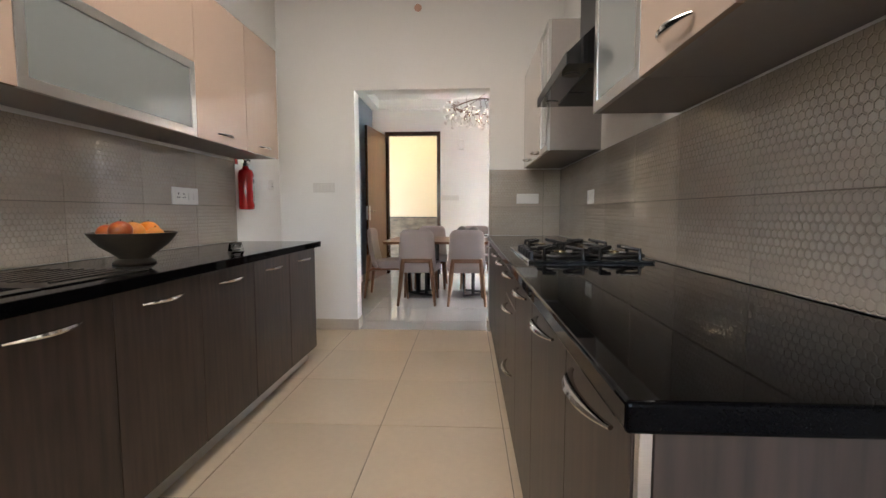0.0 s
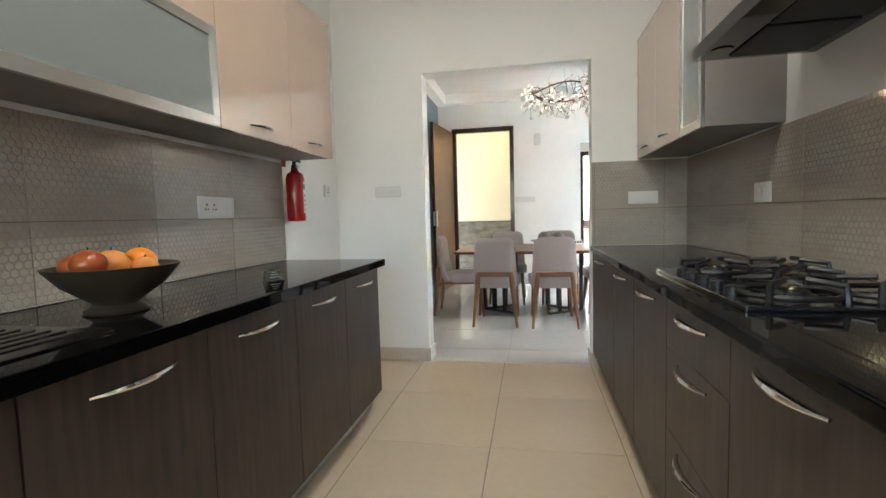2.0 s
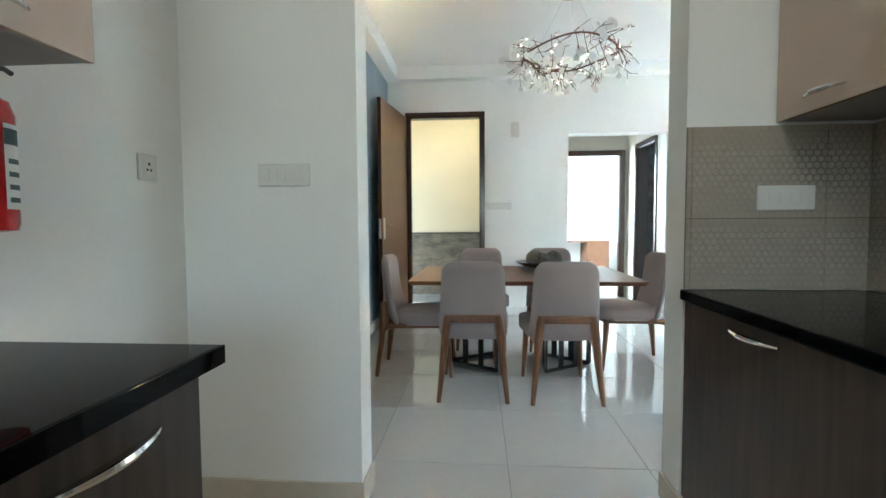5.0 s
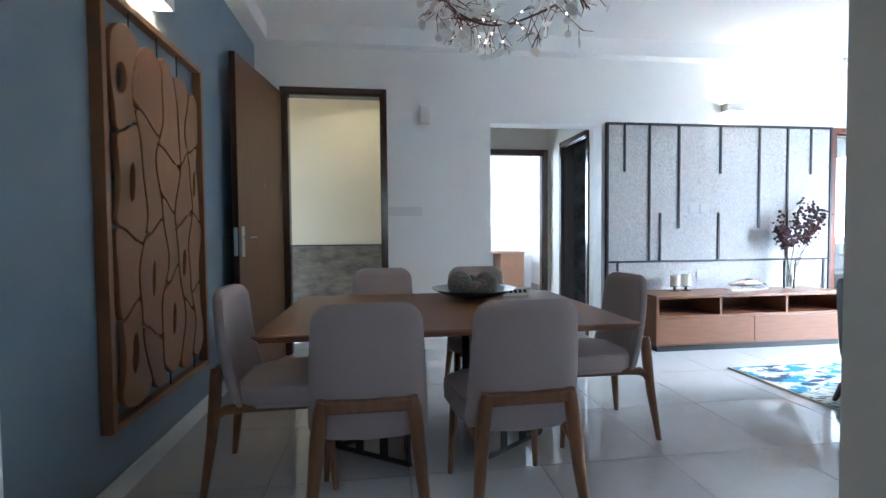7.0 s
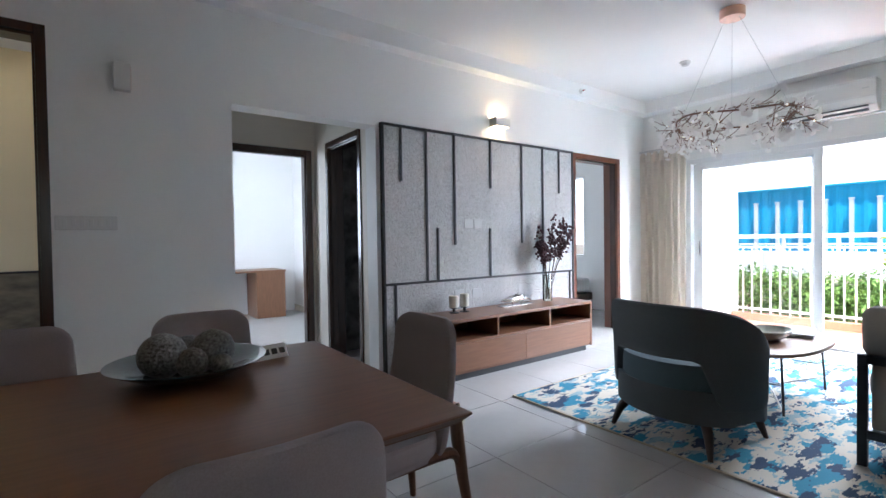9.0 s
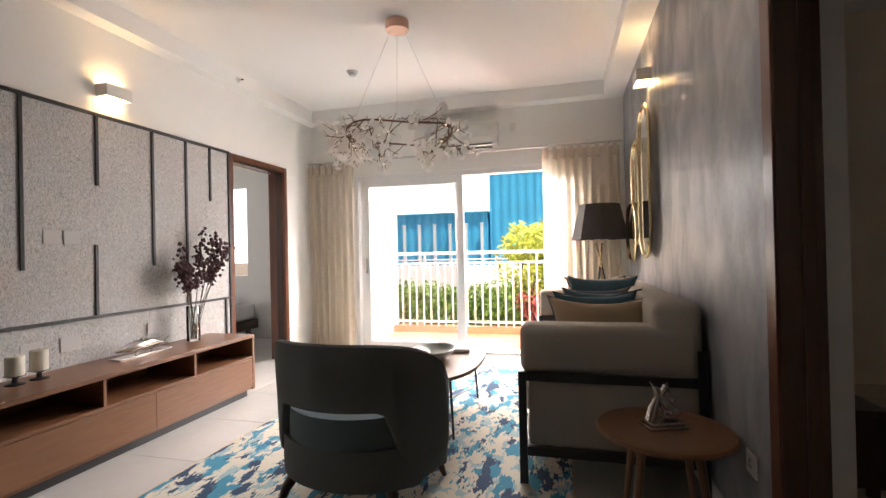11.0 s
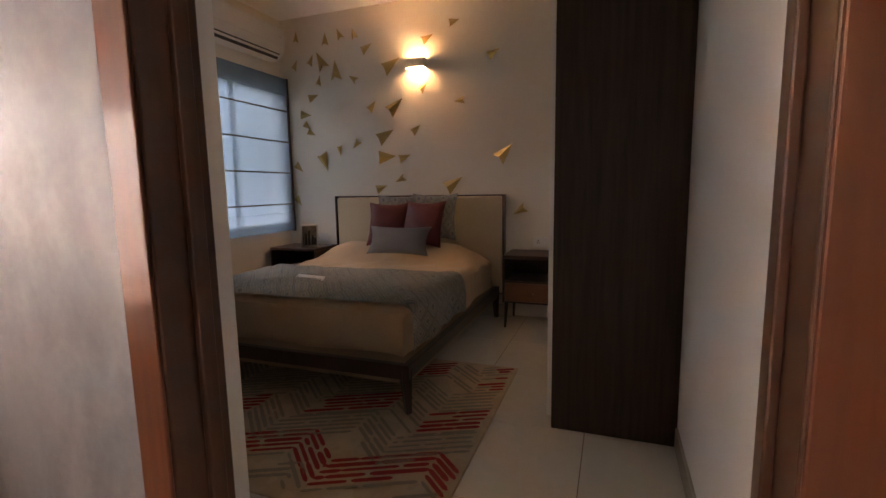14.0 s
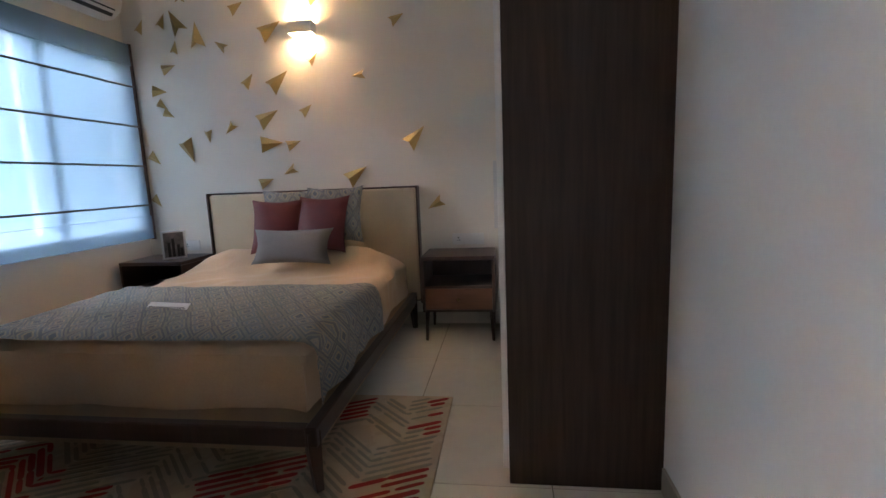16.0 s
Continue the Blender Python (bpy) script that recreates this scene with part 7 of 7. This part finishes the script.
part("crimson_lines", red_, M["rug_stripe"], r2, "broken crimson zigzag lines")["kind"] = "stuff"
part("taupe_lines", grey_, M["rug_stripe_b"], r2, "broken grey-taupe zigzag lines")["kind"] = "stuff"

# gold paper-plane wall ornaments, swirling over the bed
SPOTS = ((5.02, 2.76), (4.67, 2.70), (4.335, 2.713), (4.21, 2.572), (5.05, 2.488), (4.853, 2.517), (4.726, 2.491), (4.56, 2.378), (4.357, 2.294), (4.766, 2.308), (4.849, 2.158), (4.165, 2.012), (3.917, 1.994),
         (4.956, 1.985), (4.936, 1.874), (4.891, 1.799), (4.033, 1.722), (3.698, 1.762), (4.551, 1.61), (4.35, 1.661), (4.745, 1.507), (4.026, 1.517), (3.831, 1.505), (5.07, 1.447), (3.864, 1.297), (4.093, 1.211),
         (3.328, 1.236), (5.099, 1.091), (2.833, 1.505), (3.241, 2.001), (2.933, 2.385), (3.95, 2.386), (3.566, 2.586), (3.611, 2.146), (2.677, 0.99), (4.50, 2.73), (3.30, 2.70))
BIG = (6, 7, 31, 20, 16, 21, 12, 26, 28)
rnd = random.Random(21)
for k, (x, z) in enumerate(SPOTS):
    o = thing("gold_paper_plane", x, 1.201, z, 180, "folded gold metal paper plane fixed to the wall", "wall ornament", "gold planes over the bed")
    ln = 0.20 if k in BIG else rnd.uniform(0.105, 0.14)
    if x > 4.3:
        a = math.atan2(z - 2.05, -(x - 4.62)) + (math.pi if k % 3 else math.pi * 0.85)
    else:
        a = math.radians(-28 + rnd.uniform(-16, 16) + (180 if k % 5 == 4 else 0))
    a += rnd.uniform(-0.25, 0.25)
    bm = bmesh.new()
    tip, l_, r_, rd = (bm.verts.new(v) for v in ((ln * 0.6, -0.012, 0), (-ln * 0.4, -0.004, ln * 0.34), (-ln * 0.4, -0.004, -ln * 0.34), (-ln * 0.25, -ln * 0.26, 0)))
    nt = bm.verts.new((-ln * 0.18, -0.003, 0))
    for f in ((tip, l_, rd), (tip, rd, r_), (l_, nt, rd), (rd, nt, r_), (tip, nt, l_), (tip, r_, nt)):
        bm.faces.new(f)
    bmesh.ops.recalc_face_normals(bm, faces=bm.faces)
    bmesh.ops.transform(bm, matrix=Matrix.Rotation(a, 4, "Y"), verts=bm.verts)
    part("folded_sheet", bm, M["gold_paper"], o)

# ceiling fan at rest
fn = thing("ceiling_fan", 3.70, 2.62, 0, 0, "white three-blade ceiling fan at rest", "ceiling fan")
part("rod", tube([(0, 0, 2.72), (0, 0, BC - 0.001)], 0.011, 10), M["plastic"], fn)
part("canopy", lathe([(0.02, BC - 0.08), (0.055, BC - 0.03), (0.055, BC - 0.001)], 24), M["plastic"], fn, smooth=True)
part("motor", lathe([(0.03, 2.615), (0.095, 2.63), (0.105, 2.66), (0.095, 2.70), (0.03, 2.73)], 32), M["plastic"], fn, smooth=True)
for k in range(3):
    b = part("blade", prism(rounded(0.50, 0.125, 0.05, 5, 0.38, 0), -0.003, 0.003), M["plastic"], fn)
    b.matrix_local = pose(0, 0, 2.655, 0, 0, 20 + 120 * k) @ pose(0, 0, 0, 10, 0, 0)

# bedroom window and roman blind
wb = thing("window_2", 5.30, 2.05, 0, 0, "white framed bedroom window", "window", kind="structure")
for nm, lo, hi in (("frame_post", (-0.03, -0.75, 0.86), (0.03, -0.70, 2.28)), ("frame_post", (-0.03, 0.70, 0.86), (0.03, 0.75, 2.28)), ("mullion", (-0.03, -0.025, 0.91), (0.03, 0.025, 2.23)), ("frame_rail", (-0.03, -0.70, 0.86), (0.03, 0.70, 0.91)), ("frame_rail", (-0.03, -0.70, 2.23), (0.03, 0.70, 2.28))):
    bx(nm, lo, hi, M["upvc"], wb, 0.003)
for y0, y1 in ((-0.70, -0.025), (0.025, 0.70)):
    p_ = bx("pane", (-0.003, y0, 0.91), (0.003, y1, 2.23), M["glass"], wb, 0.0)
    p_.visible_shadow = False
rb = thing("roman_blind", 5.16, 2.03, 0, 0, "grey sheer roman blind with dark ribs and brown edging", "blind")
for z0, z1, nm in ((2.19, 2.36, "head_fold"), (0.775, 0.97, "bottom_fold")):
    bx(nm, (-0.012, -0.80, z0), (0.012, 0.80, z1), M["blind"], rb, 0.004)
bx("cloth", (-0.0015, -0.80, 0.97), (0.0015, 0.80, 2.19), M["blind"], rb, 0.0)
for z in (1.06, 1.387, 1.707, 2.025):
    part("rib", tube([(-0.016, -0.80, z), (-0.016, 0.80, z)], 0.008, 6), M["plastic_dark"], rb)
for y in (-0.805, 0.805):
    bx("edging", (-0.015, y - 0.012, 0.765), (0.014, y + 0.012, 2.365), M["book_dark"], rb, 0.002)
part("pull_cord", tube([(-0.02, 0.83, 2.3), (-0.02, 0.83, 0.80)], 0.003, 6), M["pillow_red"], rb)

# ---- rooms seen through doors ----
gb = thing("guest_bed", 5.75, 10.6, 0, 0, "low guest bed with white bedding seen through the doorway", "bed")
bx("frame", (-1.0, -0.8, 0.16), (1.0, 0.8, 0.28), M["bed_wood"], gb, 0.006)
bx("bedding", (-0.98, -0.78, 0.285), (0.98, 0.78, 0.52), M["white_cloth"], gb, 0.05, "crumpled white bedding", 4, True)
for sx in (-1, 1):
    for sy in (-1, 1):
        bx("leg", (sx * 0.9 - 0.025, sy * 0.7 - 0.025, 0.001), (sx * 0.9 + 0.025, sy * 0.7 + 0.025, 0.16), M["bed_wood"], gb, 0.003)
gf = thing("ceiling_fan", 5.4, 10.6, 0, 0, "white ceiling fan in the guest room", "ceiling fan")
part("rod", tube([(0, 0, 2.5), (0, 0, 2.799)], 0.011, 8), M["plastic"], gf)
part("motor", lathe([(0.03, 2.42), (0.10, 2.44), (0.10, 2.49), (0.03, 2.51)], 24), M["plastic"], gf, smooth=True)
for k in range(3):
    part("blade", prism(rounded(0.50, 0.12, 0.05, 5, 0.37, 0), 2.455, 2.461, m=pose(0, 0, 0, 0, 0, 120 * k)), M["plastic"], gf)
sd = thing("study_desk", 1.85, 12.85, 0, 0, "walnut desk against the far wall of the study", "desk")
bx("top", (-0.75, -0.30, 0.72), (0.75, 0.34, 0.75), M["walnut"], sd, 0.003)
bx("side_panel", (-0.74, -0.28, 0.001), (-0.70, 0.33, 0.72), M["walnut"], sd, 0.002)
bx("drawer_unit", (0.30, -0.28, 0.001), (0.74, 0.33, 0.72), M["walnut"], sd, 0.002)
bo = thing("desk_box", 1.5, 12.8, 0.751, 0, "dark storage box on the study desk", "box")
bx("body", (-0.12, -0.09, 0), (0.12, 0.09, 0.13), M["book_dark"], bo, 0.006)
bx("lid", (-0.125, -0.095, 0.131), (0.125, 0.095, 0.155), M["book_dark"], bo, 0.004)
switch_plate(2.949, 11.2, 1.3, "-x", 1, 0.09, 0.09, "white switch on the study wall")

# ---- outside ----
gr = bmesh.new()
bmesh.ops.create_grid(gr, x_segments=8, y_segments=8, size=400, matrix=Matrix.Translation((0, 0, -0.30)))
tagged(part("ground", gr, M["earth"]), kind="structure", category="ground")
tiled("balcony_floor", (6.50, 4.60), (7.85, 8.20), (0.30, 0.30), (6.5, 4.6), M["terracotta"], M["grout"], z=-0.015)
tagged(part("balcony_slab", box((6.37, 4.6, -0.30), (7.85, 8.2, -0.136)), M["paint"]), kind="structure", category="floor")
tagged(part("balcony_kerb", box((7.60, 4.72, -0.015), (7.72, 8.05, 0.085), 0.004), M["terracotta"]), kind="structure", category="kerb")
wall("wall_balcony_side", [((6.37, 8.05, -0.015), (7.85, 8.20, 2.6)), ((6.37, 4.60, -0.015), (7.85, 4.72, 2.6))], M["paint"])
# unseen slab added overhead to keep the sun off the balcony floor
tagged(part("balcony_shade_slab", box((6.37, 4.6, 3.2), (7.95, 8.2, 3.35)), M["ceil"]), kind="structure", category="ceiling")
rl = thing("balcony_railing", 7.66, 6.38, 0.086, 0, "white painted steel balcony railing with upright bars", "railing")
for z, r in ((0.06, 0.016), (0.93, 0.014), (1.08, 0.024)):
    part("rail", tube([(0, -1.655, z), (0, 1.665, z)], r, 8), M["rail_white"], rl, smooth=True)
for k in range(30):
    y = -1.62 + k * 0.1125
    part("baluster", tube([(0, y, 0.0), (0, y, 1.075 if k % 10 == 0 else 0.93)], 0.009, 6), M["rail_white"], rl)


def foliage(name, label, centres, n, leaf, mat, seed, category="bush", stems=True):
    """A plant of many small bent leaves round a few limbs."""
    rnd_ = random.Random(seed)
    x0, y0 = centres[0][0], centres[0][1]
    t = thing(name, x0, y0, -0.30, 0, label, category, "garden plants")
    if stems:
        for (x, y, z, r) in centres:
            part("stem", tube([(0.02, 0, 0), ((x - x0) * 0.5, (y - y0) * 0.5, (z + 0.3) * 0.5), (x - x0, y - y0, z + 0.3)], [0.03, 0.02, 0.008], 6), M["bark"], t)
    vs, fs = [], []
    for k in range(n):
        x, y, z, r = centres[rnd_.randrange(len(centres))]
        d = Vector((rnd_.gauss(0, 1), rnd_.gauss(0, 1), rnd_.gauss(0, 1))).normalized() * r * rnd_.uniform(0.35, 1.08) ** 0.7
        p = Vector((x - x0, y - y0, z + 0.3)) + d
        if p.z < 0.02:
            continue
        a, b = Euler((rnd_.uniform(-0.9, 0.9), rnd_.uniform(-0.9, 0.9), rnd_.uniform(0, 6.28))).to_matrix() @ Vector((1, 0, 0)), None
        u = a * leaf * rnd_.uniform(0.6, 1.3)
        w_ = u.cross(Vector((rnd_.gauss(0, 1), rnd_.gauss(0, 1), rnd_.gauss(0, 1)))).normalized() * u.length * 0.28
        i = len(vs)
        vs += [p - u, p + w_, p + u + Vector((0, 0, -0.25 * u.length)), p - w_]
        fs.append((i, i + 1, i + 2, i + 3))
    me = bpy.data.meshes.new("leaves")
    me.from_pydata([tuple(v) for v in vs], [], fs)
    me.materials.append(mat)
    ob = new("leaves", me)
    ob.parent = t
    ob["kind"] = "stuff"
    return t


rnd = random.Random(77)
for k in range(7):
    y = 6.6 + k * 0.95
    foliage("hedge_bush", "clipped green hedge bush beyond the railing", [(8.75 + rnd.uniform(-0.1, 0.1), y + dy, 0.22 + rnd.uniform(-0.1, 0.1), 0.42) for dy in (-0.3, 0.0, 0.3)], 2600, 0.05, M["leaf"], 100 + k)
for k in range(6):
    y = 1.6 + k * 0.9
    foliage("garden_shrub", "leafy yellow-green shrub in the garden", [(9.0 + rnd.uniform(-0.3, 0.4), y + rnd.uniform(-0.4, 0.4), rnd.uniform(0.2, 1.35), rnd.uniform(0.35, 0.6)) for _ in range(6)], 3600, 0.075, M["leaf_y"] if k % 3 else M["leaf"], 200 + k)
for k in range(4):
    foliage("croton_bush", "low bush with red and green leaves", [(8.45, 5.2 + k * 0.65, 0.12, 0.34), (8.5, 5.4 + k * 0.65, 0.3, 0.26)], 500 if k == 1 else 1500, 0.05, M["leaf_r"] if k == 1 else M["leaf"], 300 + k)
for k in range(6):
    foliage("window_shrub", "tall green shrub outside the bedroom window", [(7.5 + rnd.uniform(-0.2, 0.4), -2.4 + k * 0.85 + rnd.uniform(-0.3, 0.3), rnd.uniform(1.9, 3.1), 0.55) for _ in range(4)], 2600, 0.085, M["leaf_y"] if k % 3 == 1 else M["leaf"], 400 + k)

# blue corrugated sheds
def shed(name, x, y0, y1, h, label, depth=6.0):
    s = thing(name, x, (y0 + y1) / 2, -0.30, 0, label, "shed")
    hy_ = (y1 - y0) / 2
    bm = bmesh.new()
    n = max(8, int((y1 - y0) / 0.11))
    lo, hi = [], []
    for k in range(n + 1):
        y = -hy_ + (y1 - y0) * k / n
        xx = 0.05 if k % 4 in (0, 1) else 0.0
        lo.append(bm.verts.new((xx, y, 0)))
        hi.append(bm.verts.new((xx, y, h)))
    for k in range(n):
        bm.faces.new((lo[k], lo[k + 1], hi[k + 1], hi[k]))
    part("front_sheet", bm, M["shed"], s)
    bx("body", (0.08, -hy_, 0.001), (depth, hy_, h - 0.02), M["shed"], s, 0.0)
    bm = box((-0.2, -hy_ - 0.1, h), (depth, hy_ + 0.1, h + 0.08), 0.0)
    part("roof", bm, M["shed"], s)
    return s


shed("low_shed", 25.0, 9.35, 15.5, 3.5, "low blue corrugated metal shed beyond the garden", 5.0)
shed("tall_shed", 25.2, -34.0, 9.25, 6.2, "tall blue corrugated metal shed beyond the garden", 9.0)
for k in range(7):
    p_ = thing("shed_post", 24.7, 9.6 + k * 0.85, -0.30, 0, "white post in front of the blue shed", "post", "white shed posts")
    bx("shaft", (-0.07, -0.07, 0.001), (0.07, 0.07, 2.9), M["rail_white"], p_, 0.01)
    bx("cap", (-0.09, -0.09, 2.9), (0.09, 0.09, 2.96), M["rail_white"], p_, 0.01)
fnc = thing("garden_wall", 20.0, 10.5, -0.30, 0, "low white garden wall with rails", "wall")
bx("base", (-0.1, -5.5, 0.001), (0.1, 5.5, 0.9), M["paint"], fnc, 0.01)
for z in (1.15, 1.4):
    part("rail", tube([(0, -5.5, z), (0, 5.5, z)], 0.035, 6), M["rail_white"], fnc)
for k in range(8):
    bx("post", (-0.05, -5.45 + k * 1.55, 0.9), (0.05, -5.35 + k * 1.55, 1.42), M["rail_white"], fnc, 0.005)

# bright hazy sky far behind the sheds
M["haze"] = material("bright_haze", (0.9, 0.95, 1.0), 1.0, emit=((0.93, 0.97, 1.0), 1.6))
tagged(part("backdrop", box((90, -120, -2), (90.5, 140, 70), 0), M["haze"]), kind="structure", category="backdrop")


# ---- wall tiles, the last pieces ----
wall_tiles(w_kl, "y", -1.1865, 1, -1.3, 3.878, 0.47, 3.384, ROWS_Z)
wall_tiles(w_kr, "y", 1.3035, -1, 0.2, 4.693, 0.47, 3.355, ROWS_Z)
wall_tiles(w_kd, "x", 4.6965, -1, 0.684, 1.294, 0.45, 0.70, ROWS_Z)
